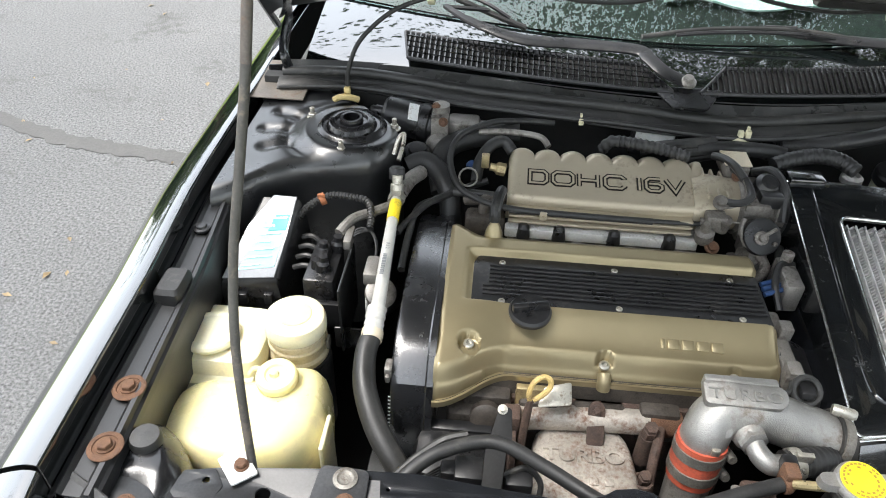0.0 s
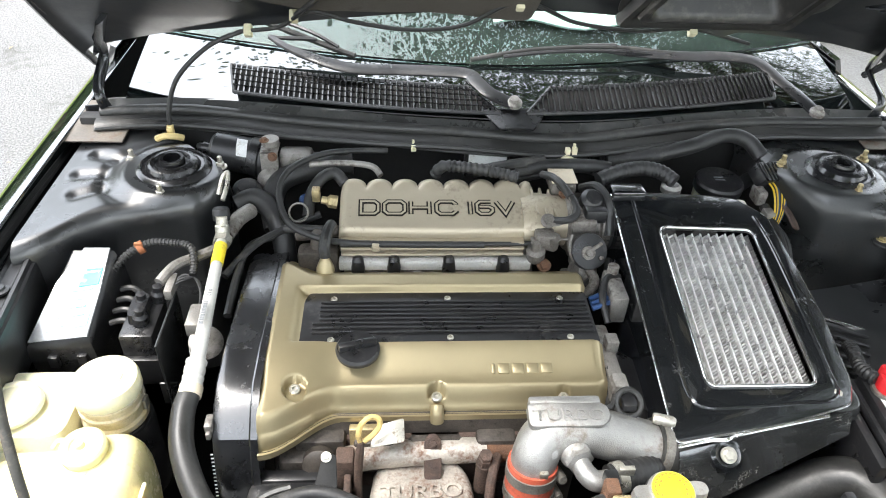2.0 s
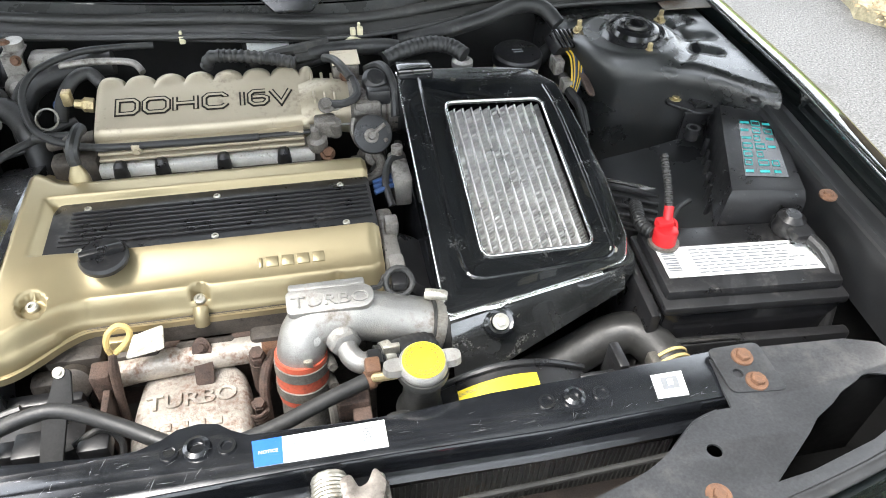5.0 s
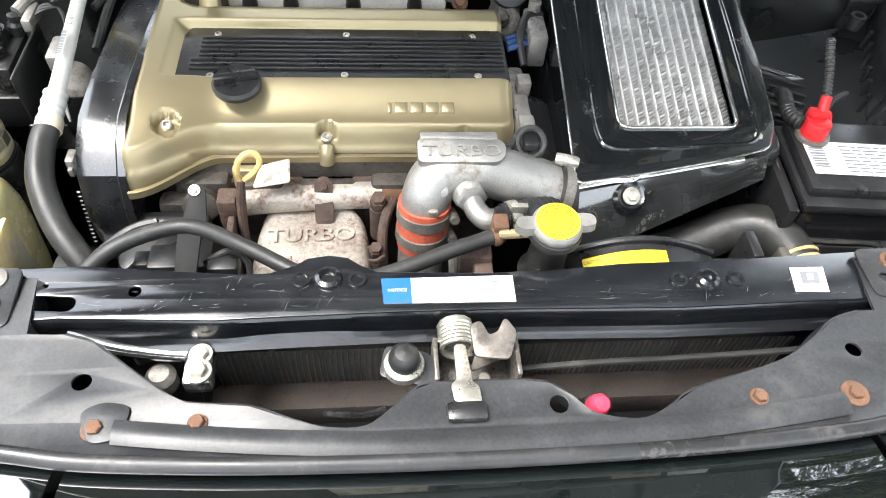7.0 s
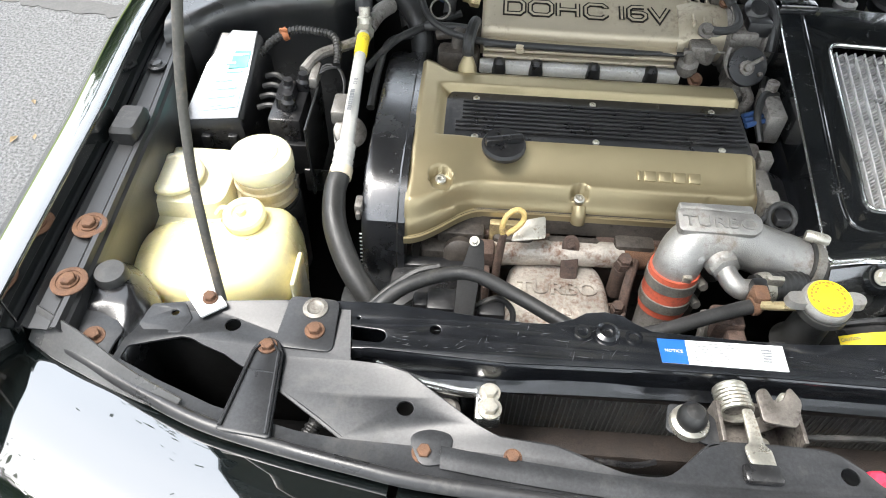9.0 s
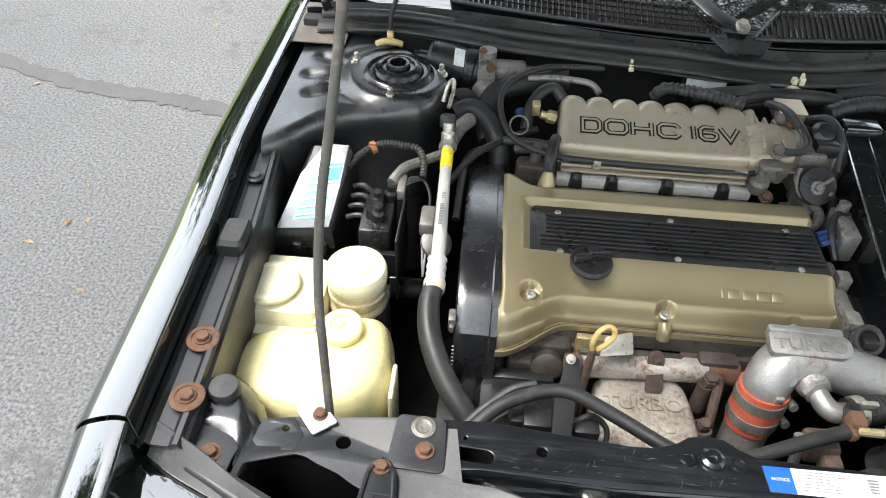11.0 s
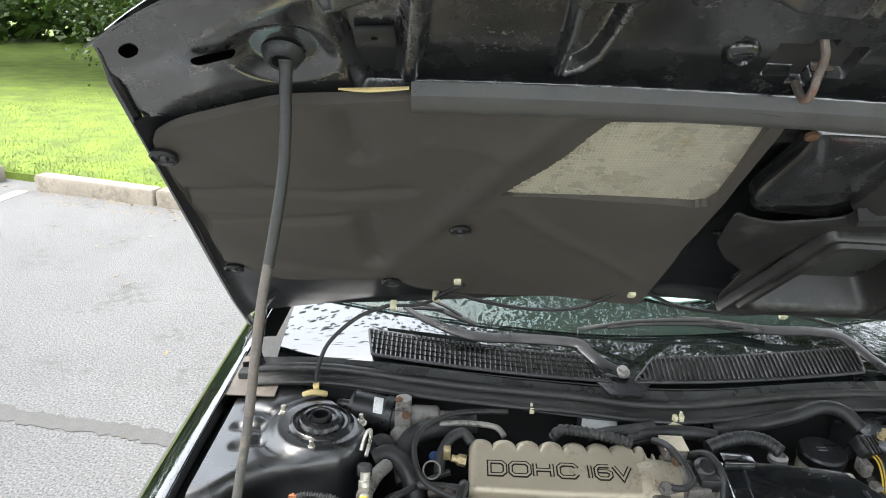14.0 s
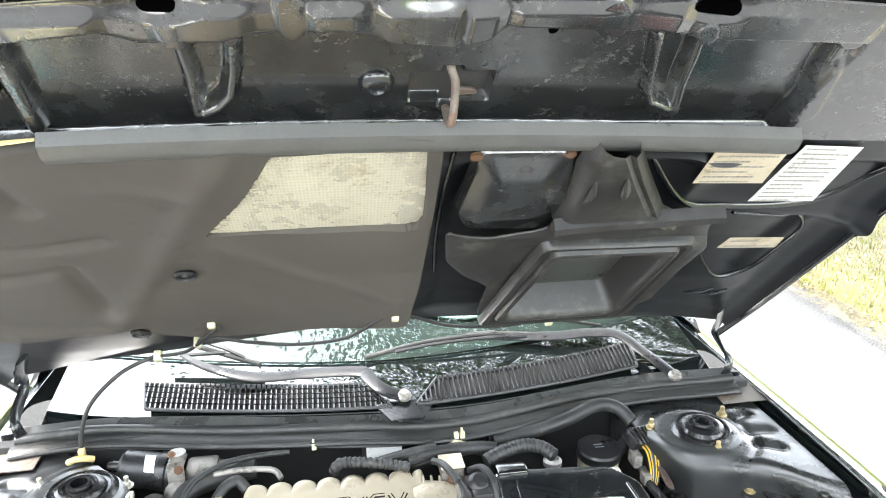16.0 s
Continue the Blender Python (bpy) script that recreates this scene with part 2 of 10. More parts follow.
FOIL = material("woven_foil", (0.66, 0.62, 0.50), 0.33, metal=0.4, var=0.1, scale=15, fine=420, bump=0.6, stain=(0.34, 0.29, 0.2), amount=0.16, stain_scale=22)
SEAL = material("grey_seal", (0.092, 0.091, 0.087), 0.40, var=0.12, bump=0.03, stain=(0.10, 0.10, 0.097), amount=0.02, stain_scale=10)
FIN = material("bright_fin", (0.86, 0.85, 0.83), 0.35, metal=0.5, var=0.2, scale=30, bump=0.1)
EAR_METAL = material("worn_glossy_pressing", (0.030, 0.031, 0.031), 0.20, metal=0.3, coat=0.8, coat_ior=1.9, coat_rough=0.06, bump=0.05, var=0.4, scale=20, stain=(0.11, 0.108, 0.10), amount=-0.02, stain_scale=45)
RAIL_ALLOY = material("brushed_rail", (0.72, 0.71, 0.68), 0.4, metal=0.3, var=0.12, bump=0.08, stain=(0.35, 0.32, 0.27), amount=0.0, stain_scale=30)
LEDGE_DUST = material("dusty_ledge", (0.12, 0.105, 0.088), 0.6, var=0.3, scale=20, bump=0.2, stain=(0.10, 0.06, 0.035), amount=0.1, stain_scale=18)
LEDGE_GREY = material("dusty_black_ledge", (0.05, 0.05, 0.049), 0.3, var=0.3, scale=14, bump=0.06, stain=(0.10, 0.096, 0.088), amount=0.06, stain_scale=10, spec=0.7)
FIN_DIM = material("dull_fin", (0.55, 0.54, 0.52), 0.4, metal=0.6, var=0.2, scale=30, bump=0.1, rough_var=0.1)
RAD_FIN = material("scratched_fin", (0.17, 0.167, 0.158), 0.45, metal=0.3, var=0.4, scale=40, bump=0.1)
RAD = material("black_fin", (0.075, 0.073, 0.068), 0.5, var=0.4, scale=60, bump=0.2, stain=(0.10, 0.08, 0.06), amount=0.15, stain_scale=20)
ASPHALT = material("asphalt", (0.170, 0.170, 0.168), 0.8, var=0.14, scale=1.1, fine=110, bump=0.8, relief=0.014, grit=4.2, stain=(0.12, 0.118, 0.114), amount=0.06, stain_scale=2.5, spec=0.4)
TAR = material("tar_seam", (0.095, 0.092, 0.088), 0.7, var=0.25, scale=20, fine=120, bump=0.5)
LINE = material("road_paint", (0.62, 0.62, 0.60), 0.7, var=0.15, scale=8, fine=100, bump=0.4, stain=(0.2, 0.2, 0.2), amount=0.15, stain_scale=18)
CONCRETE = material("concrete", (0.24, 0.21, 0.17), 0.85, var=0.2, scale=6, fine=120, bump=0.6, stain=(0.17, 0.15, 0.12), amount=0.25, stain_scale=5, per_piece=0.08)
SCRATCH = material("bare_scratch", (0.17, 0.17, 0.17), 0.45, metal=0.3, var=0.2, bump=0.0)
SOIL = material("lawn_soil", (0.125, 0.178, 0.022), 0.95, var=0.4, scale=3, fine=60, bump=0.8)
GRASS = material("grass_blade", (0.135, 0.205, 0.024), 0.6, var=0.35, scale=1.2, fine=14, bump=0.0)
GRASS_DRY = material("yellowing_grass", (0.24, 0.25, 0.06), 0.6, var=0.4, scale=1.2, fine=14, bump=0.0)
LEAF = material("leaf", (0.045, 0.085, 0.014), 0.45, var=0.5, scale=1.5, fine=9, bump=0.0)
DRY_LEAF = material("dry_leaf", (0.30, 0.22, 0.12), 0.7, var=0.4, scale=9, fine=30, bump=0.0)
BARK = material("bark", (0.09, 0.07, 0.05), 0.9, var=0.4, scale=6, fine=60, bump=1.0)
DASH = material("dash_vinyl", (0.010, 0.011, 0.011), 0.65, var=0.15, fine=800, bump=0.2, spec=0.2)
CLOTH = material("pale_grey_cloth", (0.42, 0.46, 0.46), 0.7, var=0.1, bump=0.1)



def weave(m, scale, depth):
    """Add a fine woven grid of threads to a material's colour and relief."""
    foil_nodes, foil_links = m.node_tree.nodes, m.node_tree.links
    b = foil_nodes["Principled BSDF"]
    where = foil_nodes.new("ShaderNodeTexCoord").outputs["Object"]
    threads = []
    for axis in ("X", "Z"):
        wv = foil_nodes.new("ShaderNodeTexWave")
        wv.bands_direction = axis
        wv.inputs["Scale"].default_value, wv.inputs["Distortion"].default_value, wv.inputs["Detail Scale"].default_value = scale, 0.6, 3.0
        foil_links.new(where, wv.inputs["Vector"])
        threads.append(wv.outputs["Fac"])
    both = foil_nodes.new("ShaderNodeMath")
    both.operation = "MULTIPLY"
    foil_links.new(threads[0], both.inputs[0])
    foil_links.new(threads[1], both.inputs[1])
    dim = foil_nodes.new("ShaderNodeMapRange")
    dim.inputs[3].default_value, dim.inputs[4].default_value = 1.06, 0.84
    foil_links.new(both.outputs[0], dim.inputs[0])
    mixed = foil_nodes.new("ShaderNodeMixRGB")
    mixed.blend_type = "MULTIPLY"
    mixed.inputs[0].default_value = 1.0
    old = b.inputs["Base Color"].links[0].from_socket
    foil_links.new(old, mixed.inputs[1])
    foil_links.new(dim.outputs[0], mixed.inputs[2])
    foil_links.new(mixed.outputs[0], b.inputs["Base Color"])
    bp = foil_nodes.new("ShaderNodeBump")
    bp.inputs["Strength"].default_value, bp.inputs["Distance"].default_value = depth, 0.002
    foil_links.new(dim.outputs[0], bp.inputs["Height"])
    foil_links.new(bp.outputs[0], b.inputs["Normal"])


weave(FOIL, 74.0, 0.5)


def glass_material(name, tint, rough=0.0):
    m = bpy.data.materials.new(name)
    m.use_nodes = True
    b = m.node_tree.nodes["Principled BSDF"]
    b.inputs["Base Color"].default_value = (*tint, 1)
    b.inputs["Transmission Weight"].default_value, b.inputs["Roughness"].default_value, b.inputs["IOR"].default_value = 1.0, rough, 1.5
    return m


GLASS = glass_material("windscreen_glass", (0.62, 0.80, 0.74))


# ---- mesh helpers ----
def spline(points, n=8, closed=False):
    """Points of a smooth curve through the given ones."""
    p = [Vector(q) for q in points]
    m, out = len(p), []
    for i in range(m if closed else m - 1):
        a, b, c, d = (p[(i + k) % m] if closed else p[min(max(i + k, 0), m - 1)] for k in (-1, 0, 1, 2))
        for j in range(n):
            t = j / n
            out.append(0.5 * (2 * b + (c - a) * t + (2 * a - 5 * b + 4 * c - d) * t * t + (3 * b - a - 3 * c + d) * t ** 3))
    if not closed:
        out.append(p[-1].copy())
    return out


def merged(*parts):
    bm = bmesh.new()
    for q in parts:
        if isinstance(q, bmesh.types.BMesh):
            me = bpy.data.meshes.new("piece")
            q.to_mesh(me)
            q.free()
        else:
            me = q
        bm.from_mesh(me)
        bpy.data.meshes.remove(me)
    return bm


def moved(bm, m):
    bmesh.ops.transform(bm, matrix=m, verts=bm.verts)
    return bm


def box(x0, x1, y0, y1, z0, z1, bevel=0.002, seg=2, m=None):
    bm = bmesh.new()
    bmesh.ops.create_cube(bm, size=1)
    moved(bm, Matrix.Translation(((x0 + x1) / 2, (y0 + y1) / 2, (z0 + z1) / 2)) @ Matrix.Diagonal((x1 - x0, y1 - y0, z1 - z0, 1)))
    if bevel:
        bmesh.ops.bevel(bm, geom=bm.edges[:], offset=bevel, segments=seg, affect="EDGES", profile=0.5, clamp_overlap=True)
    return moved(bm, m) if m else bm


def skin(rings, cap=True, closed=True):
    """A surface over rings of equally many points."""
    bm = bmesh.new()
    rows = [[bm.verts.new(p) for p in r] for r in rings]
    n = len(rows[0])
    for a, b in zip(rows, rows[1:]):
        for i in range(n if closed else n - 1):
            j = (i + 1) % n
            bm.faces.new((a[i], a[j], b[j], b[i]))
    if cap and closed:
        bm.faces.new(rows[0][::-1])
        bm.faces.new(rows[-1])
    bmesh.ops.recalc_face_normals(bm, faces=bm.faces)
    return bm


def tube(points, r=0.01, seg=10, n=8, smooth=True, flat=1.0, ribs=0.0, pitch=0.006):
    """A hose, wire or rod along a curve; r may run along the given points; ribs: the depth of corrugations."""
    radii = r if isinstance(r, (list, tuple)) else [r] * len(points)
    if smooth:
        both = spline(points, n)
        rr = [v.x for v in spline([(q, 0, 0) for q in radii], n)]
    else:
        both, rr = [Vector(p) for p in points], list(radii)
    if ribs:
        fine, fr, run = [both[0]], [rr[0]], 0.0
        for a, b, ra, rb in zip(both, both[1:], rr, rr[1:]):
            k = max(1, round((b - a).length / (pitch / 4)))
            for i in range(1, k + 1):
                fine.append(a.lerp(b, i / k))
                fr.append(ra + (rb - ra) * i / k)
        both = fine
        rr = [q - (ribs if (i // 2) % 2 else 0) for i, q in enumerate(fr)]
    rings, side = [], None
    for i, p in enumerate(both):
        d = (both[min(i + 1, len(both) - 1)] - both[max(i - 1, 0)]).normalized()
        if side is None:
            side = d.orthogonal().normalized()
        side = (side - d * side.dot(d)).normalized()
        up = d.cross(side)
        rings.append([p + (side * math.cos(a) + up * math.sin(a) * flat) * rr[i] for a in (2 * math.pi * k / seg for k in range(seg))])
    return skin(rings)


def lathe(profile, at=(0, 0, 0), axis=(0, 0, 1), seg=28):
    """A turned body: (radius, height) pairs round an axis."""
    rings = [[Vector((r * math.cos(a), r * math.sin(a), h)) for a in (2 * math.pi * k / seg for k in range(seg))] for r, h in profile]
    bm = skin(rings)
    return moved(bm, Matrix.Translation(at) @ Vector(axis).to_track_quat("Z", "Y").to_matrix().to_4x4())


def hex_bolt(at, axis=(0, 0, 1), r=0.008, h=0.006, washer=1.5):
    a = lathe([(r * washer, 0), (r * washer, h * 0.25), (r * washer * 0.97, h * 0.3)], at, axis, 20)
    b = lathe([(r, h * 0.28), (r, h * 0.9), (r * 0.86, h)], at, axis, 6)
    return merged(a, b)


def ring(z, cx, cy, hx, hy, e=4.0, seg=40):
    """A rounded oblong: e = 2 is an ellipse, a high e a box."""
    out = []
    for k in range(seg):
        a = 2 * math.pi * k / seg
        c, s = math.cos(a), math.sin(a)
        out.append((cx + hx * math.copysign(abs(c) ** (2 / e), c), cy + hy * math.copysign(abs(s) ** (2 / e), s), z))
    return out


def pot(levels, e=4.0, seg=40, m=None):
    """A moulded body out of oblong levels (z, cx, cy, half x, half y)."""
    bm = skin([ring(*v, e=e, seg=seg) for v in levels])
    return moved(bm, m) if m else bm


def plate(outline, holes=(), thick=0.002, bevel=0.0006, z=0.0, m=None):
    """A flat sheet with holes, from outlines in the plane."""
    cu = bpy.data.curves.new("outline", "CURVE")
    cu.dimensions, cu.fill_mode, cu.extrude, cu.bevel_depth, cu.bevel_resolution = "2D", "BOTH", max(thick / 2 - bevel, 0), bevel, 1
    for line in (outline, *holes):
        sp = cu.splines.new("POLY")
        sp.points.add(len(line) - 1)
        for q, p in zip(sp.points, line):
            q.co = (p[0], p[1], 0, 1)
        sp.use_cyclic_u = True
    ob = bpy.data.objects.new("outline", cu)
    me = bpy.data.meshes.new_from_object(ob)
    bpy.data.objects.remove(ob)
    bpy.data.curves.remove(cu)
    bm = merged(me)
    bmesh.ops.remove_doubles(bm, verts=bm.verts, dist=1e-6)
    moved(bm, Matrix.Translation((0, 0, z)))
    return moved(bm, m) if m else bm


def disc(x, y, r, n=16):
    return [(x + r * math.cos(2 * math.pi * k / n), y + r * math.sin(2 * math.pi * k / n)) for k in range(n)]


def slot(x, y, length, r, turn=0.0, n=6):
    c, s = math.cos(radians(turn)), math.sin(radians(turn))
    pts = [(length / 2 + r * math.cos(a), r * math.sin(a)) for a in (math.pi * (k / n - 0.5) for k in range(n + 1))]
    pts += [(-p, -q) for p, q in pts]
    return [(x + p * c - q * s, y + p * s + q * c) for p, q in pts]


def rounded(points, r=0.01, n=4):
    """An outline with its corners rounded."""
    out, m = [], len(points)
    for i in range(m):
        a, b, c = Vector(points[i - 1][:2]), Vector(points[i][:2]), Vector(points[(i + 1) % m][:2])
        k = min(r, (a - b).length * 0.45, (c - b).length * 0.45)
        p, q = b + (a - b).normalized() * k, b + (c - b).normalized() * k
        for j in range(n + 1):
            t = j / n
            out.append(tuple(p * (1 - t) ** 2 + b * 2 * t * (1 - t) + q * t * t))
    return out


def sheet(f, nu, nv, thick=0.002):
    """A pressed sheet f(u, v), u and v from 0 to 1, with thickness."""
    bm = bmesh.new()
    g = [[bm.verts.new(f(i / nu, j / nv)) for j in range(nv + 1)] for i in range(nu + 1)]
    for i in range(nu):
        for j in range(nv):
            bm.faces.new((g[i][j], g[i + 1][j], g[i + 1][j + 1], g[i][j + 1]))
    bmesh.ops.recalc_face_normals(bm, faces=bm.faces)
    if thick:
        bmesh.ops.solidify(bm, geom=bm.faces[:], thickness=thick)
    return bm


def lettering(words, size, depth, m, wide=1.0, outline=0.0):
    cu = bpy.data.curves.new("words", "FONT")
    cu.body, cu.size, cu.extrude, cu.align_x, cu.align_y = words, size, depth, "CENTER", "CENTER"
    cu.resolution_u, cu.offset = 3, outline
    ob = bpy.data.objects.new("words", cu)
    me = bpy.data.meshes.new_from_object(ob)
    bpy.data.objects.remove(ob)
    bpy.data.curves.remove(cu)
    return moved(merged(me), m @ Matrix.Diagonal((wide, 1, 1, 1)))


def basis(at, right, up):
    """A frame at a place: x along right, y near up, z out of both."""
    x = Vector(right).normalized()
    z = x.cross(Vector(up)).normalized()
    y = z.cross(x)
    return Matrix.Translation(at) @ Matrix((x, y, z)).transposed().to_4x4()


def mesh_from(bm, name, mat, crease=35):
    me = bpy.data.meshes.new(name)
    bm.to_mesh(me)
    bm.free()
    me.polygons.foreach_set("use_smooth", [True] * len(me.polygons))
    me.set_sharp_from_angle(angle=radians(crease))
    me.materials.append(mat)
    return me


def thing(name, at, label, category, group="", kind=""):
    ob = new(name)
    ob.empty_display_size = 0.02
    ob.location = at
    return tagged(ob, label, category, group, kind)


def part(name, bm, mat, parent, label="", crease=35):
    ob = new(name, mesh_from(bm, name, mat, crease))
    ob.parent = parent
    if parent.data is None:
        ob.matrix_parent_inverse = Matrix.Translation(-parent.location)
    return tagged(ob, label)


def solid(name, bm, mat, label, category, group="", kind="", crease=35):
    return tagged(new(name, mesh_from(bm, name, mat, crease)), label, category, group, kind)

# ---- the car park ----
MID = 0.30          # the car's middle line


def mirror_x(points):
    return [(2 * MID - p[0], *p[1:]) for p in points]


solid("ground", box(-900, 900, -900, 1400, -0.2, 0.0, 0), ASPHALT, "worn light grey asphalt car park", "ground", kind="structure")
KERB_A, KERB_B = Vector((-3.27, 5.36, 0)), Vector((3.1, 3.52, 0))
along = (KERB_B - KERB_A).normalized()
back = Vector((-along.y, along.x, 0))


def lawn_patch(corners, z=0.06):
    bm = bmesh.new()
    top = [bm.verts.new((*c, z)) for c in corners]
    low = [bm.verts.new((*c, -0.05)) for c in corners]
    bm.faces.new(top)
    for i in range(len(top)):
        j = (i + 1) % len(top)
        bm.faces.new((top[i], low[i], low[j], top[j]))
    bmesh.ops.recalc_face_normals(bm, faces=bm.faces)
    return bm


far_a, far_b = KERB_A - along * 500 + back * 0.12, KERB_B + along * 0.4 + back * 0.12
solid("lawn", lawn_patch([far_a.xy, far_b.xy, (2.95, 2.6), (3.0, -2.0), (3.4, -40), (700, -40), (700, 900), (-700, 900)]), SOIL, "sunlit mown lawn behind the kerb", "lawn", kind="structure")


def blade_field(count, spot, height, seed, mat, name, label):
    rng = random.Random(seed)
    verts, faces = [], []
    for _ in range(count):
        x, y, z = spot(rng)
        a, h, w = rng.uniform(0, 6.28), height * rng.uniform(0.5, 1.3), 0.003 * rng.uniform(0.7, 1.5)
        lean = rng.uniform(0.2, 0.9) * h
        c, s = math.cos(a), math.sin(a)
        i = len(verts)
        verts += [(x - w * c, y - w * s, z), (x + w * c, y + w * s, z), (x - s * lean, y + c * lean, z + h)]
        faces.append((i, i + 1, i + 2))
    me = bpy.data.meshes.new(name)
    me.from_pydata(verts, [], faces)
    me.materials.append(mat)
    return tagged(new(name, me), label, "grass", kind="stuff")


def lawn_left(rng):
    d, s = rng.random() ** 2 * 6, rng.uniform(-3.5, 3.4)
    p = KERB_A + along * s + back * (0.13 + d)
    return p.x, p.y, 0.058


blade_field(40000, lawn_left, 0.019, 3, GRASS, "grass", "short bright green grass by the kerb")
blade_field(16000, lambda r: (2.95 + r.random() ** 1.3 * 2.6, r.uniform(2.2, 5.0), 0.058 if r.random() > 0.1 else 0.0), 0.045, 4, GRASS_DRY, "grass", "thin yellowing grass at the asphalt's edge")


def kerb_stone(length):
    return pot([(-0.05, 0, 0, length / 2, 0.075), (0.10, 0, 0, length / 2, 0.07), (0.118, 0, 0, length / 2 - 0.01, 0.06), (0.122, 0, 0, length / 2 - 0.025, 0.045)], e=14, seg=36)


kerb = thing("kerb", (KERB_A.x, KERB_A.y, 0), "low weathered concrete kerb with open gaps", "kerb", kind="structure")
stone_mesh = mesh_from(kerb_stone(1.12), "kerb_stone", CONCRETE)
slope = math.atan2(along.y, along.x)
for i, s in enumerate((0.56, 1.70, 2.85, 4.0, 5.15, -0.98, -2.13, -3.3)):
    ob = new("kerb_stone", stone_mesh)
    p = KERB_A + along * s + Vector((0, 0, 0))
    ob.parent, ob.matrix_parent_inverse = kerb, Matrix.Translation(-kerb.location)
    ob.matrix_basis = pose(p.x, p.y, 0.006 * (i % 2), 0, 0, math.degrees(slope) + (0.6 if i % 2 else -0.5))


def strip(points, width, z0, z1, ragged=0.0, seed=1):
    rng = random.Random(seed)
    pts = spline([(*p, 0) for p in points], 10)
    left, right = [], []
    for i, p in enumerate(pts):
        d = (pts[min(i + 1, len(pts) - 1)] - pts[max(i - 1, 0)]).normalized()
        nrm = Vector((-d.y, d.x, 0))
        left.append(p + nrm * (width / 2 + rng.uniform(-ragged, ragged)))
        right.append(p - nrm * (width / 2 + rng.uniform(-ragged, ragged)))
    return skin([[(*a.xy, z0), (*a.xy, z1), (*b.xy, z1), (*b.xy, z0)] for a, b in zip(left, right)])


solid("parking_line", strip([(-3.60, 3.2), (-3.47, 4.4), (-3.36, 5.25)], 0.10, -0.01, 0.004, 0.004, 5), LINE, "faded white parking bay line on the asphalt", "line", kind="structure")
solid("asphalt_seam", strip([(-4.2, 2.95), (-3.0, 2.62), (-1.97, 2.33), (-1.66, 2.22), (-1.45, 2.18), (-1.19, 2.14), (-0.99, 2.10), (-0.5, 2.04)], 0.080, -0.01, 0.003, 0.011, 5), TAR, "dark tar-filled seam across the asphalt", "seam", kind="structure")
solid("shoulder_soil", strip([(3.75, -3.0), (3.75, 1.2), (3.80, 2.4), (3.9, 3.1), (4.0, 4.2), (4.2, 6.0)], 1.9, -0.01, 0.066, 0.06, 9), material("gravelly_soil", (0.24, 0.215, 0.145), 0.9, var=0.45, scale=4, fine=70, bump=1.0, stain=(0.17, 0.20, 0.07), amount=0.14, stain_scale=2.2), "bare gravelly soil at the edge of the asphalt", "soil", kind="structure")


def scatter(count, spot, size, seed, mat, name, label, category):
    rng = random.Random(seed)
    verts, faces = [], []
    for _ in range(count):
        x, y, z = spot(rng)
        a, r = rng.uniform(0, 6.28), size * rng.uniform(0.4, 1.2)
        c, s, t = math.cos(a) * r, math.sin(a) * r, rng.uniform(0.1, 0.5) * r
        i = len(verts)
        verts += [(x - c, y - s, z), (x + s * 0.45, y - c * 0.45, z + t), (x + c, y + s, z + t * 0.3), (x - s * 0.45, y + c * 0.45, z + t * 0.6)]
        faces.append((i, i + 1, i + 2, i + 3))
    me = bpy.data.meshes.new(name)
    me.from_pydata(verts, [], faces)
    me.materials.append(mat)
    return tagged(new(name, me), label, category, kind="stuff")


scatter(9000, lambda r: (2.78 + r.random() ** 1.3 * 2.8, r.uniform(1.2, 5.8), 0.066), 0.017, 11, DRY_LEAF, "fallen_leaves", "dry brown leaves on the verge", "leaves")
scatter(160, lambda r: (KERB_A + along * r.uniform(-0.3, 2.6) - back * (0.08 + r.random() ** 2 * 0.25)).to_tuple(), 0.018, 12, DRY_LEAF, "fallen_leaves", "small dry leaves along the kerb", "leaves")
scatter(50, lambda r: (r.uniform(-3.2, -0.8), r.uniform(0.6, 4.6), 0.002), 0.02, 13, DRY_LEAF, "fallen_leaves", "scattered twigs and leaves on the asphalt", "leaves")


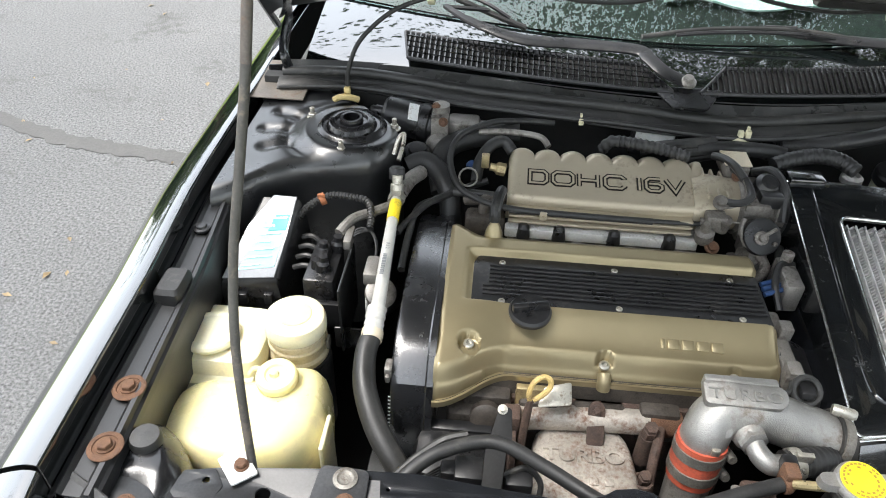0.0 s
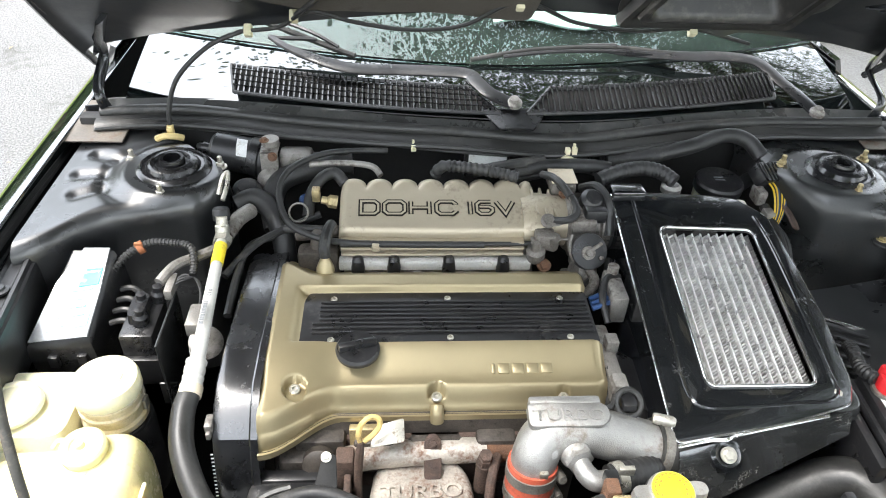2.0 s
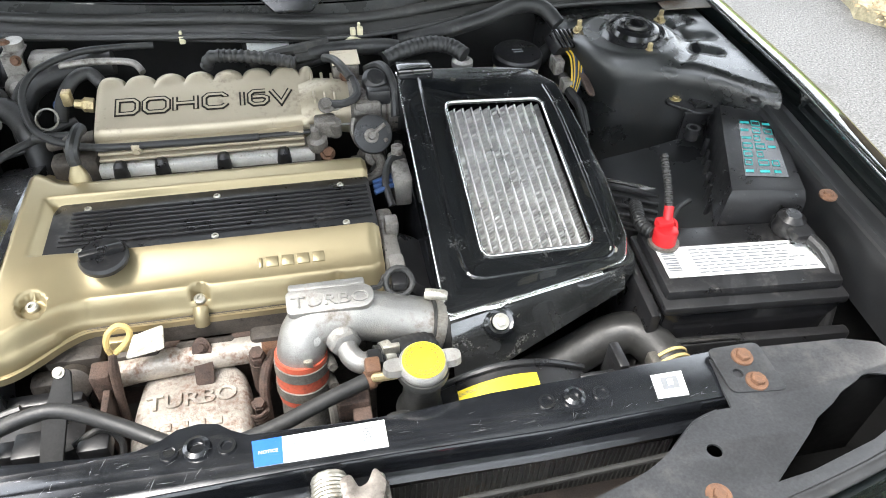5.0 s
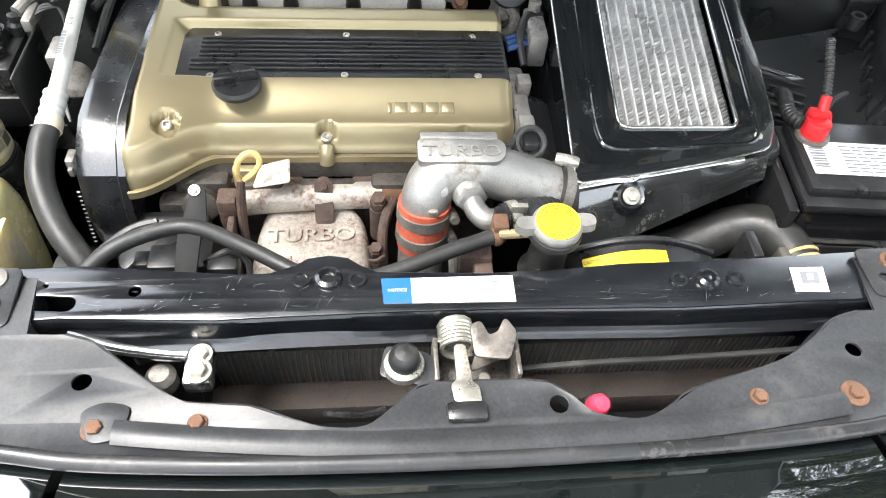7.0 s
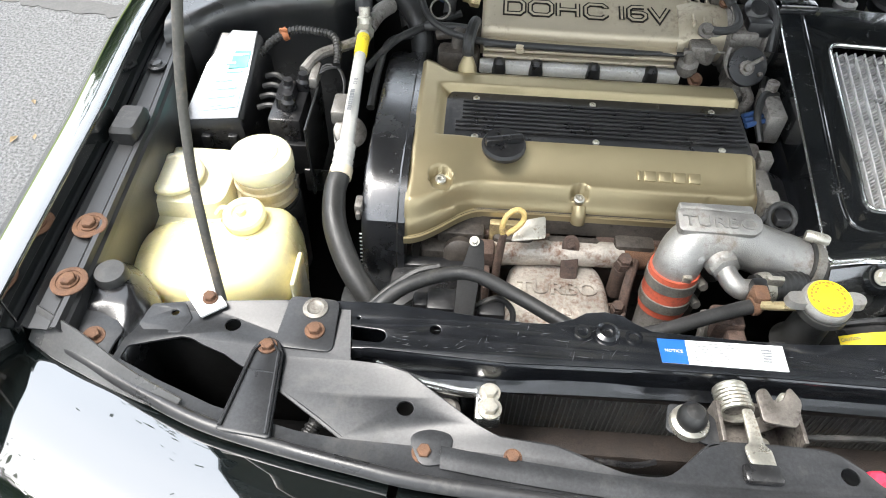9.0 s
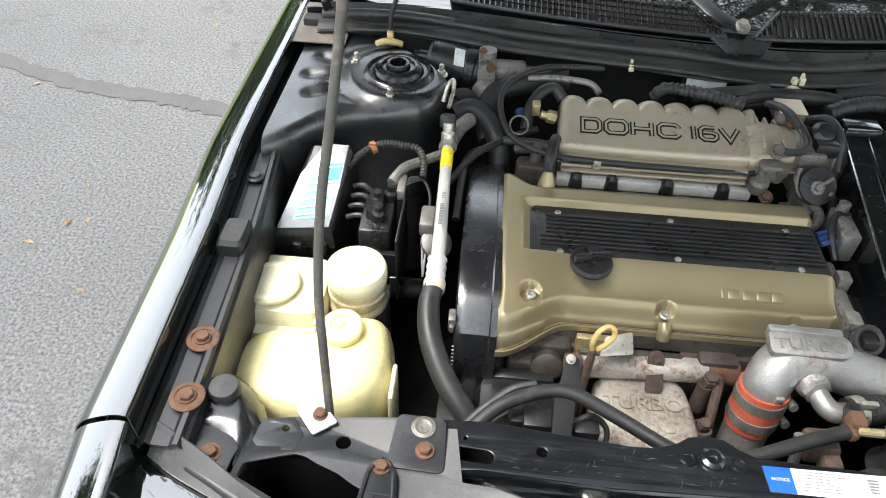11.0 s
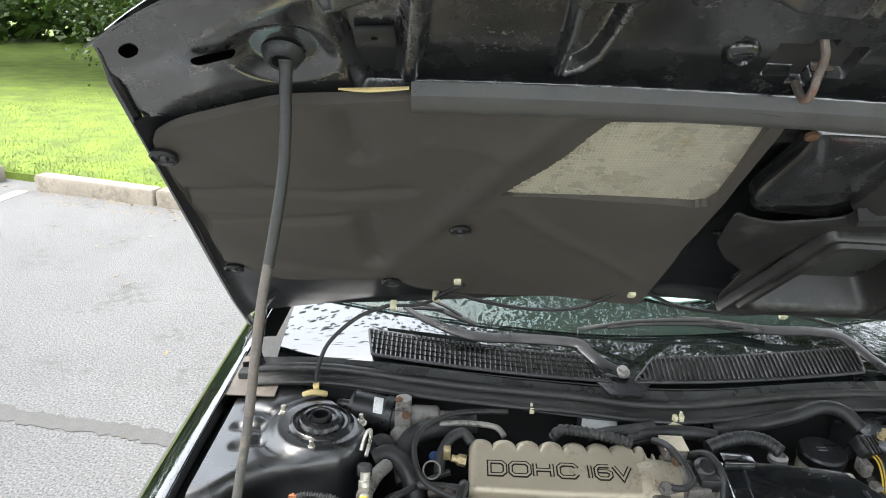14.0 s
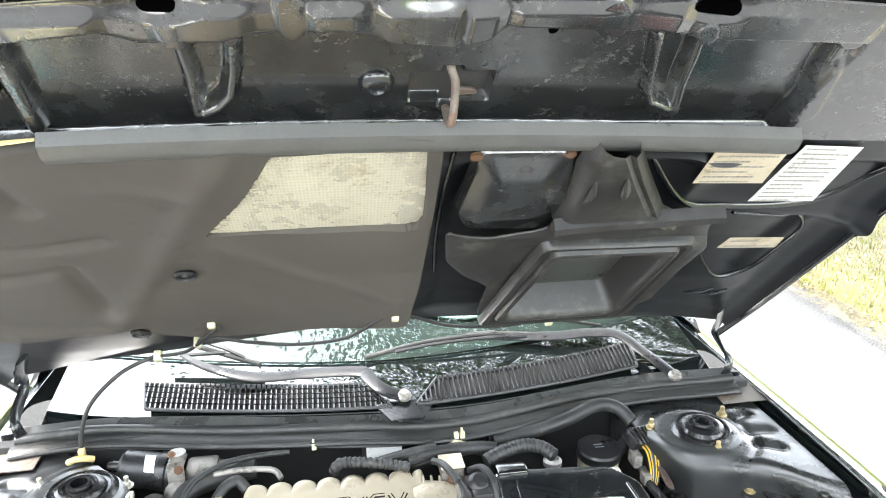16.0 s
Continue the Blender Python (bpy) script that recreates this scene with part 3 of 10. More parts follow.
def tree(x, y, height, spread, seed, leaves=5200, size=(0.06, 0.13), rise=1.0):
    """Tapered trunk, limbs, and a loose crown of small leaves gathered in clumps."""
    rng = random.Random(seed)
    t = thing("tree", (x, y, 0), "leafy green broadleaf tree with an open crown", "tree", "trees round the car park")
    top = Vector((x + rng.uniform(-0.3, 0.3), y + rng.uniform(-0.3, 0.3), height * 0.62))
    pieces = [tube([(x, y, -0.1), (x + 0.06, y, height * 0.2), (x - 0.05, y + 0.1, height * 0.42), top], [height * 0.028, height * 0.022, height * 0.017, height * 0.009], 10, 6)]
    tips = []
    for k in range(11):
        a, h = k * 2.4 + rng.uniform(-0.4, 0.4), height * rng.uniform(0.22, 0.5)
        reach = spread * rng.uniform(0.45, 0.95)
        tip = Vector((x + math.cos(a) * reach, y + math.sin(a) * reach, h + height * rng.uniform(0.1, 0.4) * rise))
        mid = Vector((x, y, h)).lerp(tip, 0.5) + Vector((0, 0, height * 0.06))
        pieces.append(tube([(x, y, h), mid, tip], [height * 0.011, height * 0.007, height * 0.002], 6, 5))
        tips += [tip, mid, mid.lerp(tip, 0.5)]
    tips += [top, top + Vector((0, 0, height * 0.22))]
    part("trunk", merged(*pieces), BARK, t)
    verts, faces = [], []
    clumps = [p + Vector((rng.gauss(0, 0.14), rng.gauss(0, 0.14), rng.gauss(0, 0.10))) * spread for p in tips for _ in range(3)]
    for _ in range(leaves):
        c = rng.choice(clumps)
        p = c + Vector((rng.gauss(0, 0.12), rng.gauss(0, 0.12), rng.gauss(0, 0.08))) * spread
        d = Vector((rng.gauss(0, 1), rng.gauss(0, 1), rng.gauss(0, 0.6))).normalized() * rng.uniform(*size)
        e = d.orthogonal() * rng.uniform(0.4, 0.7)
        i = len(verts)
        verts += [p - d, p + e, p + d, p - e]
        faces.append((i, i + 1, i + 2, i + 3))
    me = bpy.data.meshes.new("crown")
    me.from_pydata(verts, [], faces)
    me.materials.append(LEAF)
    crown = new("crown", me)
    crown.parent, crown.matrix_parent_inverse = t, Matrix.Translation(-t.location)
    crown["kind"] = "stuff"
    return t


for i, (x, y, h, sp) in enumerate([(-12, 17, 7, 3.4), (-7.5, 21, 8, 3.8), (-18, 20, 8, 4), (-3, 24, 8, 4), (9, 18, 7, 3.5), (10, -6, 10, 5), (-9.5, 13.5, 9, 4.0), (12, 4, 10, 5), (-9, -10, 9, 4.5), (1.5, -11, 11, 5)]):
    tree(x, y, h, sp, 40 + i, 9000 if i > 4 else 5200)
tree(-10.5, -0.6, 13, 5.2, 64, 60000, (0.05, 0.10))
tree(-6.0, 13.4, 6.4, 3.3, 58, 42000, (0.022, 0.05), -0.12)
tree(4.8, 3.0, 16, 7.2, 61, 150000, (0.026, 0.055))
tree(3.6, 6.4, 12, 6.2, 62, 70000, (0.026, 0.052))
tree(4.6, -3.2, 12, 6.2, 63, 60000, (0.025, 0.052))

def woodland(count, seed):
    """Dense edge of far trees beyond the lawn, one sheet of leaves with an uneven top."""
    rng = random.Random(seed)
    verts, faces = [], []
    for _ in range(count):
        a = radians(rng.uniform(-49, 4))
        top = 5.6 + 1.3 * math.sin(a * 9) + 0.9 * math.sin(a * 23 + 1) + 0.5 * math.sin(a * 51)
        r = rng.uniform(21, 25)
        p = Vector((r * math.sin(a), 1 + r * math.cos(a), top * rng.random() ** 0.8))
        d = Vector((rng.gauss(0, 1), rng.gauss(0, 1), rng.gauss(0, 0.6))).normalized() * rng.uniform(0.12, 0.26)
        e = d.orthogonal() * rng.uniform(0.5, 0.8)
        i = len(verts)
        verts += [p - d, p + e, p + d, p - e]
        faces.append((i, i + 1, i + 2, i + 3))
    me = bpy.data.meshes.new("woodland")
    me.from_pydata(verts, [], faces)
    me.materials.append(LEAF)
    return tagged(new("woodland", me), "dense green edge of far trees beyond the lawn", "trees", kind="stuff")


woodland(26000, 70)

# ---- the car's shell ----
car = thing("car", (MID, 0.9, 0.0), "black coupe with its bonnet propped open", "car")


def table(pairs, v):
    """Straight-line look-up in a short list of (place, value)."""
    for (a, p), (b, q) in zip(pairs, pairs[1:]):
        if v <= b:
            return p + (q - p) * max(0.0, (v - a) / (b - a))
    return pairs[-1][1]


WING = [(0.30, -0.390), (0.45, -0.397), (0.59, -0.403), (0.77, -0.415), (1.0, -0.418), (1.26, -0.420), (2.1, -0.425)]
LEDGE = [(0.30, -0.336), (0.41, -0.338), (0.51, -0.343), (0.63, -0.348), (0.73, -0.357), (0.85, -0.370), (1.12, -0.387)]


def fender_line(y):
    """Inner edge of the wing at y, for the wing at low x."""
    return table(WING, y) - 0.02 * max(0.0, 0.6 - y), 0.851 - 0.03 * max(0.0, 0.85 - y)


FENDER_RUN = spline([(*p, 0) for p in ((0.012, -0.075), (0.0115, -0.03), (0.011, -0.006), (0.0105, -0.0015), (0.0085, 0.0005), (0.0, 0.0012), (-0.010, -0.0015), (-0.022, -0.0065), (-0.033, -0.0125), (-0.043, -0.021), (-0.052, -0.038), (-0.066, -0.09), (-0.090, -0.18), (-0.098, -0.38), (-0.09, -0.58))], 5)


def fender_shape(u, v):
    y = 0.338 + 1.712 * u
    cx, cz = fender_line(y)
    a = FENDER_RUN[round(v * (len(FENDER_RUN) - 1))]
    return cx + a.x, y, cz + a.y


def bumper_end(u, v):
    y = 0.10 + 0.235 * u
    cx, cz = fender_line(y)
    a = FENDER_RUN[round(v * (len(FENDER_RUN) - 1))]
    return cx + a.x + 0.1 * (0.335 - y), y, cz + a.y - 0.004 - 0.9 * (0.335 - y) ** 2


def mirrored(bm):
    for vtx in bm.verts:
        vtx.co.x = 2 * MID - vtx.co.x
    bmesh.ops.reverse_faces(bm, faces=bm.faces)
    return bm


part("fender", sheet(fender_shape, 40, 55, 0.0015), PAINT, car)
part("fender", mirrored(sheet(fender_shape, 40, 55, 0.0015)), PAINT, car)
part("bumper_end", sheet(bumper_end, 12, 55, 0.0015), PAINT, car)
part("bumper_end", mirrored(sheet(bumper_end, 12, 55, 0.0015)), PAINT, car)


def smooth(a, b, x):
    k = max(0.0, min(1.0, (x - a) / (b - a)))
    return k * k * (3 - 2 * k)


APRON = [(0.0, -0.012), (0.05, -0.002), (0.16, 0.0), (0.24, 0.0045), (0.32, 0.0), (0.66, -0.001), (0.76, 0.004), (0.86, 0.004), (0.90, -0.002), (0.97, -0.004), (1.0, -0.012), (1.02, -0.05), (0.98, -0.085)]


def apron_shape(u, v):
    y = 0.33 + 0.83 * u
    cx, cz = fender_line(y)
    q = v * (len(APRON) - 1)
    i = min(int(q), len(APRON) - 2)
    a, b, t = APRON[i], APRON[i + 1], q - i
    outer, inner = cx + 0.010, table(LEDGE, y)
    return outer + (inner - outer) * (a[0] + (b[0] - a[0]) * t), y, cz - 0.039 + 0.5 * (0.851 - cz) + a[1] + (b[1] - a[1]) * t


part("inner_apron", sheet(apron_shape, 24, 48, 0.002), APRON_SATIN, car)
part("inner_apron", mirrored(sheet(apron_shape, 24, 48, 0.002)), APRON_SATIN, car)


TOWER_RIM = [(-0.40, 0.772), (-0.355, 0.798), (-0.33, 0.826), (-0.305, 0.851), (-0.265, 0.874), (-0.21, 0.884), (-0.165, 0.900), (-0.142, 0.940), (-0.128, 0.985), (-0.118, 1.03), (-0.10, 1.10)]
TOWER_BACK = [(-0.40, 1.115), (-0.255, 1.112), (-0.228, 1.075), (-0.204, 1.046), (-0.174, 1.022), (-0.157, 1.000), (-0.141, 0.974), (-0.134, 0.962)]


def tower(sign):
    """A strut tower: a flat pressed top with flutes, rolled over into an upright front wall."""
    def shape(u, v):
        x = -0.388 + (0.250 if sign < 0 else 0.285) * u
        back_y = table(TOWER_BACK, x) if sign < 0 else 1.115
        rim = sum(table(TOWER_RIM, x + k * 0.008) for k in (-2, -1, 0, 1, 2)) / 5
        d = -0.075 + (back_y - rim + 0.075) * v ** 1.25
        top = 0.836 + 0.005 * math.sin(u * 3.1)
        if d < 0:
            return x, rim, top - 0.026 + d * 4.2
        y = rim + d
        r = 0.026
        z = top - (r - math.sqrt(max(0.0, r * r - (r - d) ** 2)) if d < r else 0.0)
        bowl = math.hypot(x + 0.222, y - 0.971)
        z -= 0.03 * smooth(0.016, 0.0, back_y - y) * smooth(-0.27, -0.23, x) * (sign < 0)
        z += 0.006 * (1 - smooth(0.070, 0.086, bowl)) - 0.004 * math.exp(-((bowl - 0.098) / 0.010) ** 2) * smooth(0.0, 0.03, d)
        for ang in (158, 182, 206):
            ca, sa = math.cos(radians(ang)), math.sin(radians(ang))
            along_flute, off = (x + 0.222) * ca + (y - 0.971) * sa, -(x + 0.222) * sa + (y - 0.971) * ca
            z -= 0.007 * math.exp(-(off / 0.011) ** 2) * smooth(0.090, 0.104, along_flute) * (1 - smooth(0.138, 0.156, along_flute)) * smooth(0.0, 0.03, d)
        return x, y, z
    bm = sheet(shape, 70, 76, 0.002)
    return bm if sign < 0 else mirrored(bm)


for sign, mat in ((-1, BAY), (1, BAY_DUSTY)):
    tw = part("strut_tower", tower(sign), mat, car)
    cx = -0.221 if sign < 0 else 0.832
    part("strut_cap", lathe([(0.056, 0), (0.056, 0.005), (0.050, 0.012), (0.047, 0.013), (0.045, 0.009), (0.040, 0.009), (0.036, 0.017), (0.030, 0.020), (0.026, 0.020), (0.024, 0.016), (0.019, 0.016),
                             (0.017, 0.024), (0.013, 0.024), (0.012, 0.010), (0.001, 0.010)], (cx, 0.972, 0.840), (0, -0.02, 1), 40), PLASTIC_GLOSS, tw)
    nuts = [(-0.292, 1.004), (-0.2245, 0.905), (-0.155, 0.985)] if sign < 0 else [(0.750, 1.004), (0.900, 1.022), (0.832, 0.916)]
    for x, y in nuts:
        part("nut", merged(hex_bolt((x, y, 0.839), r=0.0066, h=0.009), lathe([(0.004, 0.009), (0.004, 0.018), (0.003, 0.019)], (x, y, 0.839), (0, 0, 1), 10)), ZINC if sign < 0 else BRASS, tw)

part("bay_floor", box(-0.39, 0.99, 0.42, 1.12, 0.22, 0.26, 0.01), DARK, car)
part("firewall", box(-0.40, 1.0, 1.10, 1.125, 0.24, 0.862, 0.004), DARK, car)
part("inner_wall", box(-0.392, -0.384, 0.30, 1.10, 0.24, 0.775, 0.002), DARK, car)
part("inner_wall", box(0.984, 0.992, 0.30, 1.10, 0.24, 0.775, 0.002), DARK, car)


def cowl_line(x, mid, end):
    """A line across the car, bowed to the front in the middle."""
    k = abs(x - MID) / 0.68
    return mid + (end - mid) * k ** 1.7


SEAL_RUN = [(-0.42, 1.076), (-0.36, 1.084), (-0.25, 1.094), (-0.17, 1.09), (0.0, 1.056), (0.142, 1.032), (0.3, 1.016), (0.393, 1.013), (0.5, 1.026), (0.649, 1.061), (0.78, 1.086), (0.92, 1.081), (1.02, 1.076)]


def seal_line(x):
    """Front of the weatherstrip, smoothed a little."""
    return sum(table(SEAL_RUN, x + d) for d in (-0.05, -0.025, 0.0, 0.025, 0.05)) / 5


def cowl_shape(u, v):
    x = MID + 0.635 * (2 * u - 1)
    y0, y1 = seal_line(x) + 0.050, cowl_line(x, 1.195, 1.365)
    z0, z1 = 0.884 - 0.012 * abs(2 * u - 1) ** 2, 0.921
    return x, y0 + (y1 - y0) * v, z0 + (z1 - z0) * v ** 0.8


part("cowl_panel", sheet(cowl_shape, 40, 8, 0.003), PAINT, car)
part("cowl_face", sheet(lambda u, v: (MID + 0.70 * (2 * u - 1), max(1.104, seal_line(MID + 0.70 * (2 * u - 1)) + 0.056), 0.80 + 0.078 * v - 0.012 * v * abs(2 * u - 1) ** 2), 30, 4, 0.002), PANEL_DARK, car)
part("drip_ledge", sheet(lambda u, v: (MID + 0.66 * (2 * u - 1), seal_line(MID + 0.66 * (2 * u - 1)) + 0.014 + 0.038 * v, 0.850 + 0.028 * v), 40, 3, 0.002), LEDGE_GREY, car)
for s in (-1, 1):
    part("rear_gutter", sheet(lambda u, v: (MID + s * (0.62 + 0.088 * u), 1.05 + 0.13 * v, 0.846 + 0.008 * v), 6, 6, 0.002), LEDGE_DUST, car, "rust-tinged dusty steel ledge")


def rail(points, r, flat=1.0):
    return tube(points, r, 12, 8, flat=flat)


def seal_run(dy, dz, wob):
    out = []
    for k in range(29):
        x = -0.368 + 1.336 * k / 28
        out.append((x, seal_line(x) + dy + wob * math.sin(k * 1.1), 0.851 + dz + 0.003 * math.sin(k * 0.7)))
    return out


weather = thing("cowl_seal", (MID, 1.02, 0.86), "long black rubber weatherstrip along the cowl", "seal")
part("bulb", tube(seal_run(0.031, 0.013, 0.001), 0.0092, 12, 4), RUBBER_GREY, weather)
part("lip", sheet(lambda u, v: (-0.372 + 1.344 * u, seal_line(-0.372 + 1.344 * u) + 0.024 - 0.028 * v + 0.0025 * math.sin(u * 25), 0.861 - 0.004 * v - 0.009 * v ** 3 + 0.002 * math.sin(u * 19 + v)), 90, 8, 0.004), RUBBER_GREY, weather)
part("bead", tube(seal_run(-0.003, 0.0015, 0.0012), 0.0045, 8, 4), RUBBER_GREY, weather)
for x, z in ((0.1424, 0.854), (0.4006, 0.860)):
    y = seal_line(x) - 0.002
    part("clip", merged(box(x - 0.0042, x + 0.0042, y - 0.006, y + 0.002, z - 0.008, z + 0.004, 0.0012), box(x - 0.003, x + 0.001, y - 0.003, y + 0.003, z + 0.003, z + 0.010, 0.001)), CLIP, weather)


def grille(x0, x1, slant0, slant1, name_label, bars=True):
    """A cowl vent: a frame with upright slats over a dark well. The slants pull its ends in towards the front."""
    g = thing("cowl_grille", ((x0 + x1) / 2, 1.1, 0.9), name_label, "grille", "cowl grilles")
    yb = lambda x: cowl_line(x, 1.114, 1.255)
    yf = lambda x: cowl_line(x, 1.060, 1.193)
    zz = lambda y, x: 0.898 + (y - yf(x)) * 0.36
    n = 24
    def edge(v, k):
        xa, xb = x0 + slant0 * (1 - v), x1 + slant1 * (1 - v)
        x = xa + (xb - xa) * k
        y = yf(x) + (yb(x) - yf(x)) * v
        return Vector((x, y, zz(y, x)))
    part("well", skin([[edge(v, k / n) + Vector((0, 0, -0.004)) for k in range(n + 1)] for v in (0.0, 1.0)], cap=False, closed=False), DARK, g)
    part("frame", merged(*[tube([edge(v, k / n) for k in range(n + 1)], 0.0035, 8, 1, False) for v in (0.0, 1.0)],
                         *[tube([edge(0, k), edge(1, k)], 0.0035, 8, 1, False) for k in (0, 1)]), PLASTIC, g)
    lo, hi = min(x0, x0 + slant0), max(x1, x1 + slant1)
    count = round((hi - lo) / 0.0092)
    for i in range(1, count):
        x = lo + (hi - lo) * i / count
        span = [v / 12 for v in range(13) if x0 + slant0 * (1 - v / 12) < x < x1 + slant1 * (1 - v / 12)]
        if len(span) < 2:
            continue
        a, b = [Vector((x, yf(x) + (yb(x) - yf(x)) * v, zz(yf(x) + (yb(x) - yf(x)) * v, x))) for v in (span[0], span[-1])]
        w = Vector((0.0011 if bars else 0.0016, 0, 0))
        up = Vector((0, 0, 0.0036 if bars else 0.0048))
        part("slat", skin([[a - w, a + w, a + w + up, a - w + up], [b - w, b + w, b + w + up, b - w + up]]), SLAT, g)
    for v in (0.2, 0.4, 0.6, 0.8) if bars else ():
        part("crossbar", tube([edge(v, k / n) + Vector((0, 0, 0.0036)) for k in range(n + 1)], 0.0014, 6, 1, False), SLAT, g)
    return g


grille(-0.163, 0.232, 0.012, 0.050, "black plastic cowl vent with narrow slats")
grille(0.372, 0.785, -0.045, -0.010, "black plastic cowl vent with upright glossy slats", False)


def wiper(label, arm, blade, pivot, nut_mat):
    w = thing("windscreen_wiper", pivot, label, "wiper", "windscreen wipers")
    run = spline(arm, 5)
    rings = []
    for i, p in enumerate(run):
        t = (run[min(i + 1, len(run) - 1)] - run[max(i - 1, 0)]).normalized()
        half = 0.0125 - 0.0075 * smooth(0.72, 1.0, i / (len(run) - 1))
        side = t.cross(Vector((0, -0.3, 1))).normalized() * half
        up = side.cross(t).normalized() * 0.0045
        rings.append([p - side, p + side, p + side + up * 0.6, p + side * 0.75 + up, p - side * 0.75 + up, p - side + up * 0.6])
    part("arm", skin(rings), PLASTIC, w)
    part("blade", merged(tube([(x, y, z) for x, y, z in blade], 0.0045, 8), tube([(x, y + 0.004, z - 0.005) for x, y, z in blade], 0.003, 6)), RUBBER_GREY, w)
    n = len(blade) // 2
    part("bridge", merged(tube([Vector(arm[-1]), Vector(blade[n]) + Vector((0, 0, 0.004))], 0.004, 6, 1, False), tube([Vector(blade[0]).lerp(Vector(blade[-1]), k) + Vector((0, 0, h)) for k, h in ((0.15, 0.004), (0.35, 0.011), (0.65, 0.011), (0.85, 0.004))], 0.0035, 6)), PLASTIC, w)
    part("nut", lathe([(0.0135, 0), (0.0135, 0.005), (0.0090, 0.008), (0.0075, 0.013), (0.001, 0.013)], pivot, (0, -0.25, 1), 18), nut_mat, w, "dull metal pivot nut")
    return w


WIPER_ONE = [(0.305, 1.073, 0.908), (0.284, 1.078, 0.914), (0.264, 1.090, 0.920), (0.246, 1.118, 0.926), (0.228, 1.140, 0.930), (0.129, 1.147, 0.931), (0.037, 1.142, 0.935), (-0.05, 1.170, 0.950), (-0.097, 1.207, 0.960)]
WIPER_TWO = [(0.84, 1.100, 0.885), (0.822, 1.135, 0.898), (0.80, 1.170, 0.910), (0.765, 1.212, 0.930), (0.70, 1.221, 0.935), (0.638, 1.218, 0.935), (0.514, 1.230, 0.937), (0.45, 1.245, 0.942)]
wiper("black wiper with a broad arm pivoting between the vents", WIPER_ONE, [(-0.145, 1.262, 0.982), (-0.09, 1.240, 0.968), (-0.02, 1.214, 0.952), (0.045, 1.190, 0.938)], (0.305, 1.073, 0.908), ALLOY_DIRTY)
wiper("long black wiper lying low across the windscreen", WIPER_TWO, [(0.244, 1.196, 0.932), (0.364, 1.222, 0.942), (0.511, 1.236, 0.943), (0.63, 1.222, 0.936)], (0.84, 1.100, 0.885), ALLOY_DIRTY)
part("valley", plate(rounded([(0.280, 1.056), (0.332, 1.056), (0.362, 1.106), (0.25, 1.106)], 0.006), thick=0.004, bevel=0.001, m=pose(0, 0, 0.894 - 0.25 * 1.05, 14.0, 0, 0)), PLASTIC_GLOSS, car)
# windscreen, dash and what closes the cabin
def screen_shape(u, v):
    x = MID + 0.66 * (2 * u - 1) * (1 - 0.16 * v)
    y = cowl_line(x, 1.190, 1.36) + 0.72 * v
    return x, y, 0.926 + 0.38 * v - 0.04 * v * v


screen = part("windscreen", sheet(screen_shape, 24, 12, 0.005), GLASS, car, "tinted laminated windscreen")
screen.visible_shadow = False
part("dashboard", sheet(lambda u, v: (MID + 0.64 * (2 * u - 1), cowl_line(MID + 0.64 * (2 * u - 1), 1.215, 1.38) + 0.50 * v, 0.900 + 0.05 * math.sin(v * 2.6)), 20, 10, 0.01), DASH, car)
part("cabin_back", box(-0.30, 0.90, 2.35, 2.40, 0.3, 1.30, 0.02), DASH, car)
part("sun_shade", sheet(lambda u, v: (0.30 + 0.30 * u, 1.34 + 0.26 * v + 0.01 * math.sin(u * 7), 0.945 + 0.05 * v + 0.006 * math.sin(u * 9)), 12, 8, 0.004), CLOTH, car, "pale folded cloth on the dashboard")
part("roof", sheet(lambda u, v: (MID + 0.58 * (2 * u - 1), 1.93 + 0.6 * v, 1.275 + 0.03 * math.sin(v * 2) + 0.02 * math.cos((2 * u - 1) * 1.5)), 16, 8, 0.004), PAINT, car)
for s in (-1, 1):
    part("windscreen_pillar", tube([(MID + s * 0.675, 1.38, 0.93), (MID + s * 0.63, 1.66, 1.12), (MID + s * 0.57, 1.96, 1.27)], 0.028, 10), PAINT, car)
    part("door_panel", sheet(lambda u, v: (MID + s * (0.70 + 0.10 * math.sin(v * 2.9)), 1.36 + 1.0 * u, 0.28 + 0.60 * v), 10, 12, 0.01), PAINT, car)
    mirror = part("door_mirror", pot([(0.885, MID + s * 0.82, 1.60, 0.075, 0.045), (0.90, MID + s * 0.825, 1.60, 0.085, 0.06), (0.96, MID + s * 0.83, 1.60, 0.088, 0.065), (1.0, MID + s * 0.825, 1.605, 0.075, 0.05), (1.01, MID + s * 0.82, 1.61, 0.05, 0.03)], e=3), PAINT, car)
    part("mirror_arm", box(min(MID + s * 0.70, MID + s * 0.82), max(MID + s * 0.70, MID + s * 0.82), 1.58, 1.64, 0.885, 0.92, 0.012), PLASTIC, mirror)

# nose, with the sealing lip round the front of the bay
LIP = [(-0.386, 0.362), (-0.342, 0.327), (-0.303, 0.308), (-0.246, 0.281), (-0.188, 0.258), (-0.11, 0.240), (-0.05, 0.229), (0.0, 0.221), (0.10, 0.214), (0.20, 0.211), (0.30, 0.210)]
LIP = LIP + mirror_x(LIP[-2::-1])


def lip_at(k):
    q = k * (len(LIP) - 1)
    i = min(int(q), len(LIP) - 2)
    return Vector(LIP[i]).lerp(Vector(LIP[i + 1]), q - i)


NOSE = [(0.000, -0.018), (0.010, -0.013), (0.04, -0.0080), (0.08, -0.0055), (0.12, -0.0100), (0.15, -0.036), (0.17, -0.11), (0.176, -0.24), (0.15, -0.40), (0.10, -0.56)]


